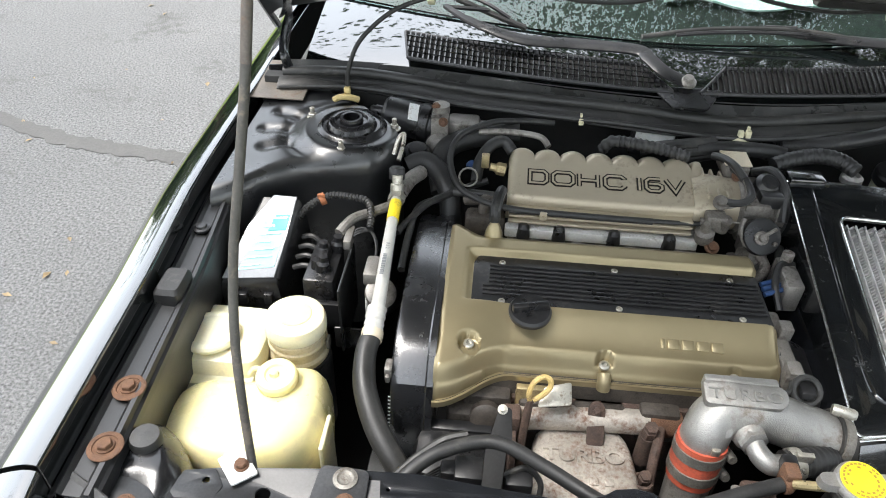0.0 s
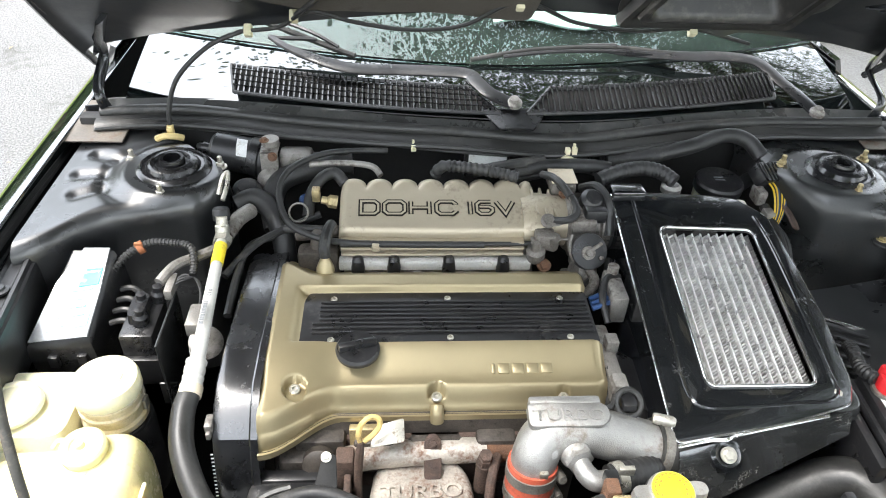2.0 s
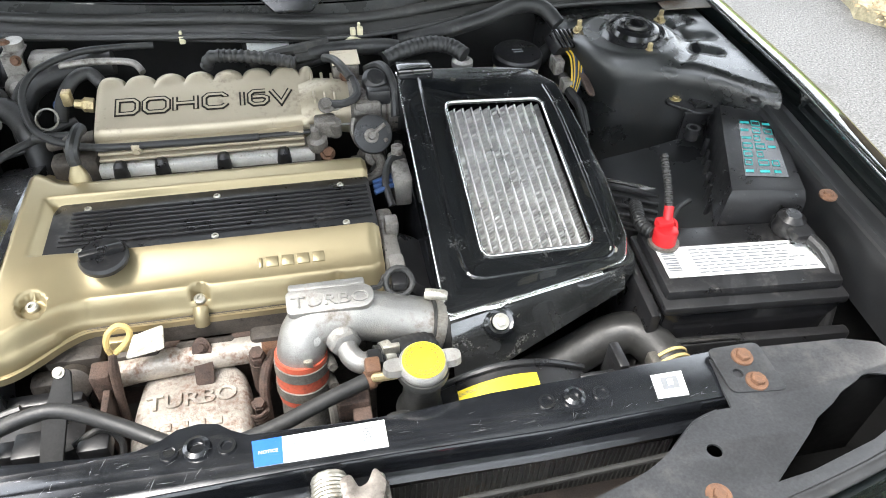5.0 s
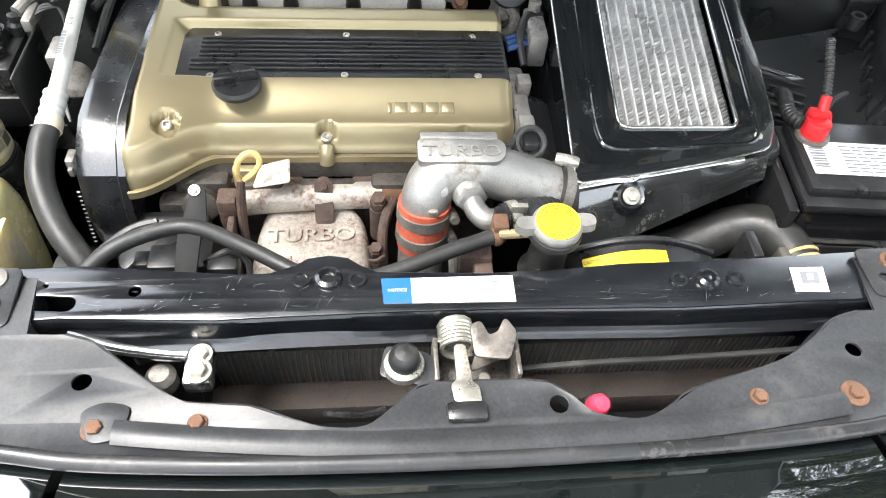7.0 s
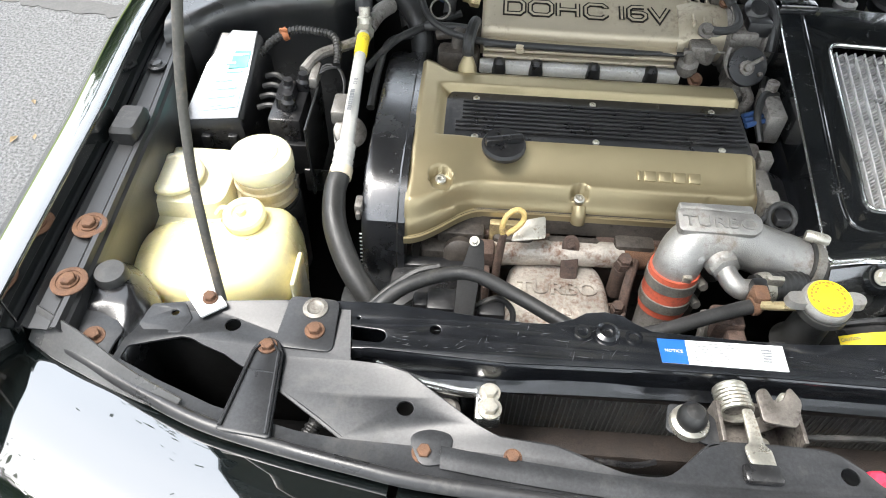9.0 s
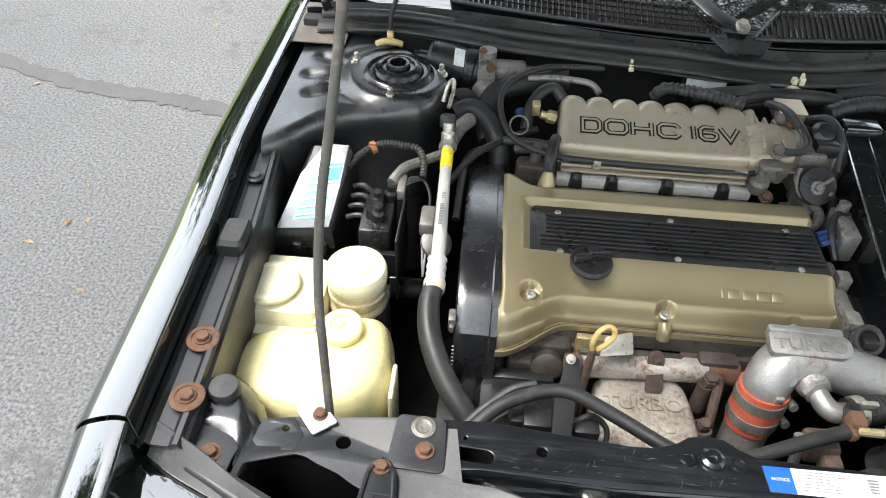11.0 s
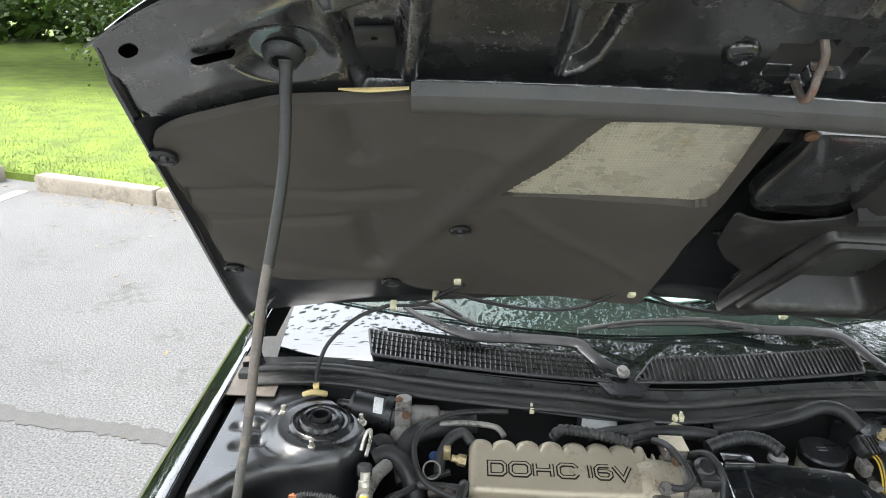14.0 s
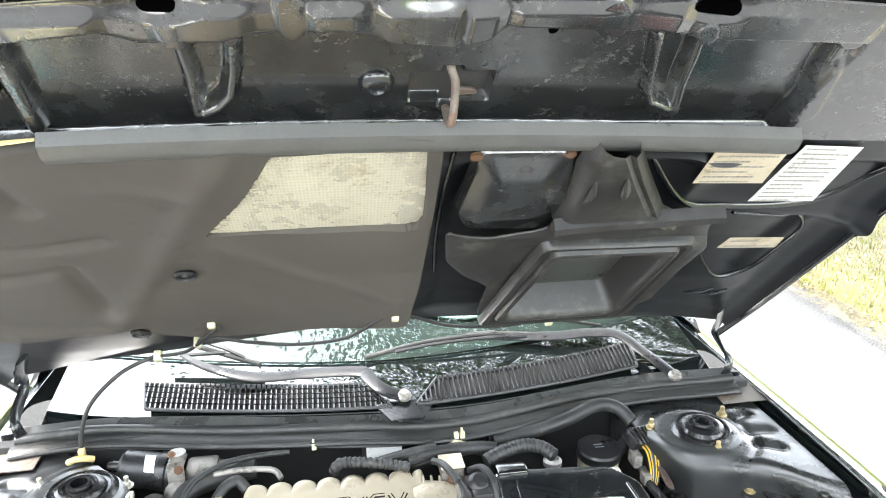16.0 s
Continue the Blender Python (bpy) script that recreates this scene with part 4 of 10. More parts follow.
def nose_shape(k0, k1, step=0.0):
    def shape(u, v):
        k = k0 + (k1 - k0) * u
        p = lip_at(k)
        out = Vector((0.09 * (p.x - MID), -0.5)).normalized()
        q = v * (len(NOSE) - 1)
        i = min(int(q), len(NOSE) - 2)
        a, b, t = NOSE[i], NOSE[i + 1], q - i
        d, h = a[0] + (b[0] - a[0]) * t, a[1] + (b[1] - a[1]) * t
        return p.x + out.x * d, p.y + out.y * d * 1.1, 0.792 + h + step
    return shape


part("headlamp_cover", sheet(nose_shape(0.0, 0.325), 24, 32, 0.003), PAINT, car)
part("headlamp_cover", sheet(nose_shape(0.675, 1.0), 24, 32, 0.003), PAINT, car)
part("bumper", sheet(nose_shape(0.333, 0.667, -0.002), 30, 32, 0.003), PAINT, car)

# front wheels
for s in (-1, 1):
    x = MID + s * 0.70
    wheel = part("wheel", lathe([(0.19, -0.085), (0.20, -0.08), (0.19, -0.03), (0.05, 0.02), (0.001, 0.02)], (x, 0.78, 0.30), (s, 0, 0), 36), ALLOY_DIRTY, car)
    part("tyre", lathe([(0.19, -0.085), (0.27, -0.095), (0.297, -0.075), (0.300, 0.0), (0.297, 0.075), (0.27, 0.095), (0.19, 0.085)], (x, 0.78, 0.30), (s, 0, 0), 48), RUBBER, wheel)

# ---- front panel and upper crossmember ----
front_panel = thing("front_panel", (MID, 0.3, 0.78), "satin black pressed steel front panel, scuffed and dusty", "panel")
BACK = [(-0.385, 0.362), (-0.350, 0.340), (-0.315, 0.325), (-0.294, 0.320), (-0.2915, 0.345), (-0.2805, 0.387), (-0.245, 0.394), (-0.142, 0.404), (-0.085, 0.402), (-0.075, 0.335), (-0.045, 0.333), (-0.02, 0.325), (0.012, 0.30), (0.045, 0.275),
        (0.066, 0.264), (0.114, 0.259), (0.149, 0.246), (0.175, 0.238), (0.205, 0.238), (0.225, 0.252), (0.243, 0.268), (0.26, 0.274), (0.331, 0.274), (0.355, 0.27), (0.372, 0.258), (0.386, 0.243), (0.41, 0.236), (0.432, 0.236),
        (0.455, 0.247), (0.477, 0.26), (0.56, 0.283), (0.60, 0.305), (0.63, 0.327), (0.66, 0.336), (0.675, 0.336), (0.685, 0.404), (0.742, 0.404), (0.845, 0.398), (0.88, 0.386), (0.89, 0.36), (0.915, 0.335), (0.95, 0.345), (0.985, 0.362)]
inner_lip = [(x, y + 0.004) for x, y in LIP]
hole_a = rounded([(-0.287, 0.334), (-0.278, 0.338), (-0.258, 0.345), (-0.240, 0.3505), (-0.230, 0.349), (-0.219, 0.343), (-0.194, 0.333), (-0.177, 0.322), (-0.150, 0.309), (-0.131, 0.294), (-0.069, 0.2515), (-0.11, 0.2560), (-0.188, 0.2745), (-0.246, 0.2975), (-0.289, 0.3175)], 0.003)
holes = [hole_a, disc(-0.196, 0.368, 0.0085), disc(-0.256, 0.3775, 0.005), disc(-0.018, 0.286, 0.0085), disc(0.360, 0.251, 0.0085), disc(0.632, 0.293, 0.008), mirror_x(hole_a)[::-1]]
body = part("panel", plate(BACK + inner_lip[::-1], holes, 0.003, 0.0008, 0.786), PANEL, front_panel)


def flange(points, drop, inset=0.0, mat=PANEL, parent=None, z=0.786, name="flange"):
    pts = spline([(*p, z) for p in points], 4)
    return part(name, skin([[p, p + Vector((0, inset, -drop)), p + Vector((0, inset + 0.002, -drop)), p + Vector((0, 0.002, 0))] for p in pts]), mat, parent)


flange(BACK[8:34], 0.028, 0.004, parent=front_panel)
part("sealing_lip", tube([(p.x, p.y - 0.002, 0.787) for p in spline([(*q, 0) for q in LIP], 4)], 0.0068, 16, 1, False, 0.85), LIP_RUBBER, front_panel, "flaking grey rubber edge strip")
FLAP_TOP = [(-0.370, 0.352), (-0.341, 0.338), (-0.308, 0.321), (-0.276, 0.303), (-0.244, 0.287), (-0.213, 0.274)]
FLAP_LOW = [(-0.378, 0.329), (-0.349, 0.313), (-0.314, 0.298), (-0.283, 0.286), (-0.252, 0.275), (-0.221, 0.267)]
for side_of in (-1, 1):
    tops, lows = [(FLAP_TOP, FLAP_LOW), (mirror_x(FLAP_TOP), mirror_x(FLAP_LOW))][side_of > 0]
    flap = [[a + Vector((0, 0.002, -0.001)), a + Vector((0, 0, 0.001)), a.lerp(b, 0.35) + Vector((0, 0, 0.0005)), a.lerp(b, 0.7) - Vector((0, 0, 0.001)), b, b - Vector((0, 0, 0.004)), a.lerp(b, 0.5) - Vector((0, -0.003, 0.006))] for a, b in zip(spline([(*p, 0.808 - 0.0026 * i) for i, p in enumerate(tops)], 5), spline([(*p, 0.785) for p in lows], 5))]
    part("corner_flap", skin(flap), FLAP_RUBBER, front_panel, "broad grey rubber corner flap")
part("lip_trim", sheet(lambda u, v: ((0.016 + 0.585 * u), 0.211 + 0.020 * v + 0.02 * abs(2 * u - 1) ** 2, 0.790 + 0.003 * math.sin(v * 3.1)), 30, 4, 0.002), PANEL, front_panel, "peeling black painted edge")
for x, y, r, washer in [(0.077, 0.246, 0.0058, 1.35), (0.002, 0.245, 0.0062, 1.7), (0.528, 0.25, 0.0058, 1.35), (0.612, 0.25, 0.0062, 1.9), (-0.318, 0.337, 0.0065, 1.6), (0.922, 0.341, 0.006, 1.5)]:
    part("bolt", hex_bolt((x, y, 0.787), r=r, h=0.0065, washer=washer), RUST_BOLT, front_panel, "rusted hexagon bolt")
part("tab", plate(rounded([(0.0, 0.232), (0.022, 0.236), (0.026, 0.262), (0.004, 0.266), (-0.012, 0.258)], 0.008), thick=0.002, z=0.789), PANEL, front_panel)

strap = thing("headlamp_bracket", (-0.15, 0.30, 0.79), "grey ribbed bracket bolted across the headlamp opening", "bracket")
part("arm", plate(rounded([(-0.1745, 0.250), (-0.130, 0.245), (-0.1385, 0.333), (-0.145, 0.346), (-0.153, 0.350), (-0.161, 0.346), (-0.166, 0.334)], 0.002), thick=0.005, bevel=0.0015, z=0.793), PANEL, strap)
part("rib", merged(tube([(-0.1730, 0.252, 0.797), (-0.1645, 0.332, 0.797), (-0.153, 0.3485, 0.797), (-0.1405, 0.332, 0.797), (-0.1320, 0.247, 0.797)], 0.0018, 6, 2, False), tube([(-0.166, 0.312, 0.7945), (-0.14, 0.310, 0.7945)], 0.0012, 6, 1, False)), PANEL, strap)
part("bolt", hex_bolt((-0.153, 0.339, 0.795), r=0.0065, h=0.007, washer=1.4), RUST_BOLT, strap, "rusted hexagon bolt")

# housings coloured as deep shade; the last box is added to darken the small holes
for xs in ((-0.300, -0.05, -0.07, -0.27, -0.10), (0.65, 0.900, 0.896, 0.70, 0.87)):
    part("headlamp_housing", box(xs[0], xs[1], 0.252, 0.352, 0.50, 0.63, 0.01), CAVITY_SHADE, front_panel, "headlamp housing below the panel, near black to stand for shade")
    part("housing_wall", box(xs[0], xs[2], 0.352, 0.362, 0.50, 0.770, 0.002), CAVITY_SHADE, front_panel)
    part("housing_lid", box(xs[3], xs[4], 0.364, 0.392, 0.755, 0.763, 0.002), CAVITY_SHADE, front_panel)
part("ribbed_hose", tube([(-0.112, 0.262, 0.745), (-0.100, 0.285, 0.752), (-0.088, 0.300, 0.748)], 0.008, 10, ribs=0.0014, pitch=0.006), RUBBER, front_panel)
part("pressed_ridge", tube([(-0.131, 0.2955, 0.7855), (-0.10, 0.2745, 0.7855), (-0.069, 0.2530, 0.7855)], 0.0022, 8), PANEL, front_panel)
part("pressed_step", plate(rounded([(-0.2805, 0.386), (-0.250, 0.390), (-0.238, 0.372), (-0.2435, 0.3535), (-0.2745, 0.3490), (-0.286, 0.362)], 0.003), [disc(-0.256, 0.3775, 0.0046)], 0.003, 0.0010, 0.7875), PANEL, front_panel)


def settle(group):
    """Let the rear of the pressed panel fall away by 14 mm towards the engine."""
    for ob in group.children_recursive:
        for q in ob.data.vertices:
            q.co.z -= 0.014 * smooth(0.25, 0.40, q.co.y) * (1 - smooth(0.575, 0.625, abs(q.co.x - MID)))


settle(front_panel)
settle(strap)

bar = thing("radiator_crossmember", (MID, 0.38, 0.77), "glossy black steel crossmember over the radiator, scratched", "crossmember")
BAR_BACK = [(-0.105, 0.405), (-0.05, 0.407), (0.09, 0.394), (0.118, 0.395), (0.140, 0.403), (0.152, 0.411), (0.171, 0.414), (0.188, 0.411), (0.200, 0.402), (0.216, 0.394), (0.317, 0.390), (0.37, 0.391), (0.45, 0.398), (0.564, 0.400), (0.70, 0.407)]
BAR_FRONT = [(-0.105, 0.350), (-0.058, 0.354), (0.03, 0.350), (0.074, 0.348), (0.14, 0.350), (0.24, 0.352), (0.335, 0.352), (0.495, 0.349), (0.62, 0.352), (0.70, 0.354)]
part("top", plate(BAR_BACK + BAR_FRONT[::-1], [disc(0.002, 0.379, 0.0065), slot(-0.068, 0.3685, 0.030, 0.0085, -4), disc(-0.075, 0.387, 0.003), disc(0.171, 0.388, 0.0075)], 0.003, 0.001, 0.7765), PANEL_DARK, bar)


def bar_face(u, v):
    x = -0.10 + 0.80 * u
    i = max(k for k in range(len(BAR_FRONT) - 1) if BAR_FRONT[k][0] <= x)
    (xa, ya), (xb, yb) = BAR_FRONT[i], BAR_FRONT[i + 1]
    y = ya + (yb - ya) * (x - xa) / (xb - xa)
    dent = 0.0025 * math.exp(-((x - 0.145) / 0.05) ** 4)
    prof = [(0, 0.001), (-0.003, -0.003), (-0.004 + dent, -0.010), (-0.004 + dent, -0.026), (-0.008, -0.030), (-0.013, -0.033)]
    w = v * (len(prof) - 1)
    j = min(int(w), len(prof) - 2)
    a, b, t = prof[j], prof[j + 1], w - j
    return x, y + a[0] + (b[0] - a[0]) * t, 0.7765 + a[1] + (b[1] - a[1]) * t


part("face", sheet(bar_face, 80, 15, 0.002), PANEL_DARK, bar)
part("back_face", sheet(lambda u, v: (-0.10 + 0.80 * u, 0.392 - 0.01 * v, 0.775 - 0.06 * v), 20, 3, 0.002), PANEL_DARK, bar)
part("end_plate", plate(rounded([(-0.150, 0.345), (-0.094, 0.342), (-0.096, 0.402), (-0.145, 0.404)], 0.008), thick=0.003, z=0.7825), PANEL, bar)
part("end_plate", plate(rounded([(0.685, 0.352), (0.742, 0.345), (0.742, 0.406), (0.685, 0.406)], 0.008), [disc(0.690 + 0.012, 0.372, 0.006)], 0.003, z=0.7825), PANEL, bar)
for x, y in [(0.147, 0.388), (0.197, 0.386), (0.500, 0.378), (0.556, 0.378)]:
    part("weld_nut", lathe([(0.0085, 0), (0.0085, 0.003), (0.0055, 0.003), (0.0055, 0.0005), (0.0005, 0.0005)], (x, y, 0.777), (0, 0, 1), 12), PANEL_DARK, bar)
part("locating_boss", lathe([(0.013, 0), (0.012, 0.004), (0.008, 0.006), (0.007, 0.001), (0.0005, 0.001)], (0.171, 0.388, 0.7775), (0, 0, 1), 20), PANEL_DARK, bar)
part("locating_boss", lathe([(0.012, 0), (0.011, 0.004), (0.007, 0.006), (0.006, 0.001), (0.0005, 0.001)], (0.528, 0.378, 0.7775), (0, 0, 1), 20), PANEL_DARK, bar)
for x, y, r, mt, lb in [(-0.114, 0.364, 0.0065, RUST_BOLT, "orange rusted bolt"), (0.716, 0.390, 0.0075, RUST_BOLT, "orange rusted bolt"), (0.715, 0.359, 0.0075, RUST_BOLT, "orange rusted bolt")]:
    part("bolt", hex_bolt((x, y, 0.784), r=r, h=0.008), mt, bar, lb)
part("washer", lathe([(0.0125, 0), (0.0125, 0.002), (0.0085, 0.0028), (0.0065, 0.0015), (0.005, 0.0015), (0.0005, 0.001)], (-0.118, 0.390, 0.784), (0, 0, 1), 24), BAND, bar)


def sticker(name, corners, mat, parent, lift=0.0008, label=""):
    """A thin label over four corners."""
    p = [Vector(c) for c in corners]
    n = (p[1] - p[0]).cross(p[3] - p[0]).normalized()
    if n.z < 0 and abs(n.z) > 0.3:
        n = -n
    return part(name, skin([[q + n * 0.0003 for q in p], [q + n * lift for q in p]]), mat, parent, label)


def print_bars(corners, rows, parent, mat=INK, fill=(0.06, 0.94), thick=0.5, seed=1, lift=0.0012, ragged=0.4, name="printed_line"):
    """Unreadable print: rows of short bars within four corners."""
    rng = random.Random(seed)
    p = [Vector(c) for c in corners]
    at = lambda u, v: p[0].lerp(p[1], u).lerp(p[3].lerp(p[2], u), v)
    n = (p[1] - p[0]).cross(p[3] - p[0]).normalized()
    if n.z < 0 and abs(n.z) > 0.3:
        n = -n
    quads = []
    for r in range(rows):
        v0, v1 = (r + 0.5 - thick / 2) / rows, (r + 0.5 + thick / 2) / rows
        u, end = fill[0], fill[1] - rng.random() * ragged
        while u < end:
            w = rng.uniform(0.02, 0.10)
            w = min(w, end - u)
            quads.append(skin([[at(a, b) + n * h for a, b in ((u, v0), (u + w, v0), (u + w, v1), (u, v1))] for h in (lift - 0.0003, lift)]))
            u += w + 0.015
    return part(name, merged(*quads), mat, parent)


label = thing("notice_label", (0.28, 0.372, 0.778), "peeling white notice sticker with a blue end", "label")
c = [(0.219, 0.386, 0.7782), (0.341, 0.387, 0.7782), (0.341, 0.358, 0.7782), (0.221, 0.359, 0.7782)]
sticker("paper", c, PAPER, label)
sticker("blue_end", [c[0], (0.246, 0.3862, 0.7782), (0.2465, 0.3588, 0.7782), c[3]], INK_BLUE, label, 0.0012)
part("word", lettering("NOTICE", 0.0046, 0.0001, pose(0.2335, 0.3725, 0.7798), 1.05), PAPER, label)
print_bars([(0.25, 0.385, 0.7782), (0.305, 0.385, 0.7782), (0.305, 0.362, 0.7782), (0.25, 0.362, 0.7782)], 7, label, INK, seed=4, thick=0.28)
sticker("torn_patch", [(0.305, 0.386, 0.7782), (0.312, 0.386, 0.7782), (0.315, 0.36, 0.7782), (0.308, 0.36, 0.7782)], PAPER_TAN, label, 0.0014)
print_bars([(0.318, 0.382, 0.7782), (0.334, 0.382, 0.7782), (0.334, 0.366, 0.7782), (0.318, 0.366, 0.7782)], 5, label, INK, seed=5, thick=0.6)
small = thing("inspection_label", (0.628, 0.374, 0.778), "small cream sticker with a dark square mark", "label")
c = [(0.614, 0.389, 0.7782), (0.648, 0.389, 0.7782), (0.643, 0.360, 0.7782), (0.610, 0.361, 0.7782)]
sticker("paper", c, PAPER, small)
sticker("mark", [(0.622, 0.384, 0.7782), (0.640, 0.384, 0.7782), (0.638, 0.370, 0.7782), (0.620, 0.370, 0.7782)], INK, small, 0.0013)
sticker("mark", [(0.628, 0.381, 0.7782), (0.634, 0.381, 0.7782), (0.6325, 0.374, 0.7782), (0.6265, 0.374, 0.7782)], PAPER, small, 0.0017)
print_bars([(0.613, 0.369, 0.7782), (0.645, 0.369, 0.7782), (0.643, 0.361, 0.7782), (0.611, 0.361, 0.7782)], 2, small, INK, seed=6, thick=0.3)

for ob in (bar, label, small):
    ob.location.z -= 0.004

# latch
latch = thing("bonnet_latch", (0.285, 0.30, 0.74), "greasy steel bonnet latch with coil spring and release lever", "latch")
part("backplate", merged(box(0.262, 0.335, 0.318, 0.322, 0.70, 0.775, 0.001), box(0.262, 0.335, 0.275, 0.322, 0.735, 0.739, 0.001), box(0.262, 0.266, 0.28, 0.32, 0.737, 0.78, 0.001), box(0.331, 0.335, 0.28, 0.32, 0.737, 0.785, 0.001)), LATCH_STEEL, latch)
coil = [(0.284 + 0.0145 * math.cos(a * 0.5236), 0.342 - 0.00036 * a, 0.764 + 0.0145 * math.sin(a * 0.5236) + 0.00008 * a) for a in range(0, 84)]
part("spring", tube(coil, 0.0021, 6, 1, False), ZINC, latch, "zinc coil spring")
part("pawl", plate(rounded([(0.29, 0.285), (0.318, 0.282), (0.326, 0.305), (0.318, 0.318), (0.311, 0.305), (0.302, 0.302), (0.296, 0.316), (0.288, 0.312)], 0.004), thick=0.004, bevel=0.001, m=pose(0.006, 0.012, 0.752, 8, 0, 0)), LATCH_STEEL, latch)
part("catch", plate(rounded([(0.295, 0.295), (0.33, 0.31), (0.335, 0.33), (0.326, 0.334), (0.318, 0.318), (0.30, 0.31)], 0.004), thick=0.003, bevel=0.001, z=0.764), LATCH_STEEL, latch)
for x, y, z, r in ((0.306, 0.290, 0.752, 0.007), (0.327, 0.326, 0.774, 0.006), (0.290, 0.326, 0.755, 0.006)):
    part("rivet", lathe([(r, 0), (r, 0.006), (r * 0.7, 0.009), (0.0005, 0.0095)], (x, y, z), (0, 0, 1), 14), ZINC, latch)
lever = part("release_lever", plate(rounded([(0.276, 0.254), (0.296, 0.252), (0.295, 0.266), (0.290, 0.270), (0.287, 0.304), (0.279, 0.304), (0.279, 0.272), (0.274, 0.268)], 0.003), thick=0.003, bevel=0.001, z=0.793), ZINC, latch, "pale worn lever")
part("lever_grip", box(0.268, 0.301, 0.237, 0.254, 0.787, 0.796, 0.004), PLASTIC, lever, "black plastic grip")
stop = thing("bonnet_stop", (0.238, 0.298, 0.77), "black rubber bonnet buffer on a grey steel tab", "buffer")
part("tab", plate(rounded([(0.216, 0.290), (0.258, 0.278), (0.268, 0.292), (0.258, 0.31), (0.222, 0.318)], 0.006), thick=0.003, z=0.770), PANEL, stop)
part("collar", lathe([(0.018, 0), (0.017, 0.006), (0.013, 0.008)], (0.237, 0.298, 0.771), (0, 0, 1), 24), ZINC, stop)
part("buffer", lathe([(0.0125, 0.006), (0.0135, 0.012), (0.0125, 0.019), (0.008, 0.024), (0.001, 0.0255)], (0.237, 0.298, 0.771), (0, 0, 1), 24), RUBBER, stop)
cable = tube([(0.34, 0.31, 0.735), (0.42, 0.318, 0.728), (0.52, 0.322, 0.725), (0.66, 0.328, 0.730), (0.70, 0.35, 0.735)], 0.0035, 8)
solid("latch_cable", cable, RUBBER_GREY, "thin black bonnet release cable", "cable")

# radiator
rad = thing("radiator", (0.36, 0.37, 0.3), "black radiator with fine upright fins and brown dirt", "radiator")
part("core", box(0.045, 0.690, 0.362, 0.400, 0.28, 0.700, 0.003), RAD, rad)
part("top_tank", box(0.04, 0.695, 0.356, 0.404, 0.695, 0.722, 0.006), PANEL_DARK, rad)
rng = random.Random(5)
fin_bits = []
for i in range(110):
    x = 0.052 + i * 0.00575
    y = 0.3605 + rng.uniform(-0.0008, 0.0008)
    fin_bits.append(skin([[(x, y, z), (x + 0.0012, y, z), (x + 0.0012, y + 0.004, z), (x, y + 0.004, z)] for z in (0.58, 0.690 - rng.random() * 0.004)]))
part("fin_core", merged(*fin_bits), RAD_FIN, rad)["kind"] = "stuff"
part("lower_rail", box(0.045, 0.70, 0.325, 0.358, 0.592, 0.634, 0.006), RAIL_DIRT, rad, "rusty dirt-covered lower rail")
part("side_tank", box(0.030, 0.052, 0.352, 0.405, 0.30, 0.70, 0.004), PANEL_DARK, rad)
pipe = thing("air_conditioning_pipe", (0.0, 0.34, 0.74), "bare aluminium pipe with a bolted joint block", "pipe")
part("tube", tube([(-0.055, 0.352, 0.752), (-0.02, 0.344, 0.738), (0.03, 0.338, 0.733), (0.052, 0.338, 0.733)], 0.007, 12), BRIGHT, pipe)
part("block", box(0.045, 0.070, 0.303, 0.342, 0.722, 0.742, 0.004), BRIGHT, pipe)
part("bolt", merged(hex_bolt((0.059, 0.331, 0.742), r=0.007, h=0.008), hex_bolt((0.059, 0.314, 0.742), r=0.008, h=0.009)), ZINC, pipe)
part("sensor", lathe([(0.014, 0), (0.014, 0.014), (0.009, 0.02), (0.001, 0.021)], (0.018, 0.326, 0.70), (0, 0, 1), 18), ALLOY_DIRTY, pipe)
cap = thing("washer_filler", (0.405, 0.25, 0.6), "pinkish red filler cap down behind the bumper", "cap")
part("cap", lathe([(0.0095, 0), (0.010, 0.005), (0.009, 0.014), (0.0065, 0.017), (0.001, 0.018)], (0.404, 0.268, 0.742), (0.1, -0.3, 1), 20), RED_PINK, cap)
part("stem", tube([(0.404, 0.270, 0.742), (0.402, 0.285, 0.66), (0.40, 0.29, 0.5)], 0.010, 10), PLASTIC, cap)
solid("lower_duct", box(-0.05, 0.66, 0.225, 0.335, 0.50, 0.56, 0.01), DARK, "dark plastic air duct below the panel", "duct")
solid("hose_clip", tube([(0.165, 0.29, 0.70), (0.20, 0.285, 0.705), (0.222, 0.288, 0.71)], 0.003, 6), PLASTIC, "small black ribbed clip", "clip")


def scratches(count, spot, seed, parent, mat, size):
    """Short fine scratches of bare metal in the paint, lying on the surface."""
    rng = random.Random(seed)
    verts, faces = [], []
    for _ in range(count):
        x, y, z = spot(rng)
        a = rng.choice((0.0, 0.0, 0.0, 0.0, 0.6, 1.2)) + rng.gauss(0, 0.12)
        l, w = size * rng.uniform(0.2, 1.0) ** 3, rng.uniform(0.00008, 0.00022)
        c, s = math.cos(a) * l, math.sin(a) * l
        i = len(verts)
        verts += [(x - c, y - s, z), (x + s * w / l, y - c * w / l, z), (x + c, y + s, z), (x - s * w / l, y + c * w / l, z)]
        faces.append((i, i + 1, i + 2, i + 3))
    me = bpy.data.meshes.new("paint_wear")
    me.from_pydata(verts, [], faces)
    me.materials.append(mat)
    ob = new("paint_wear", me)
    ob.parent, ob.matrix_parent_inverse = parent, Matrix.Translation(-parent.location)
    ob["kind"] = "stuff"


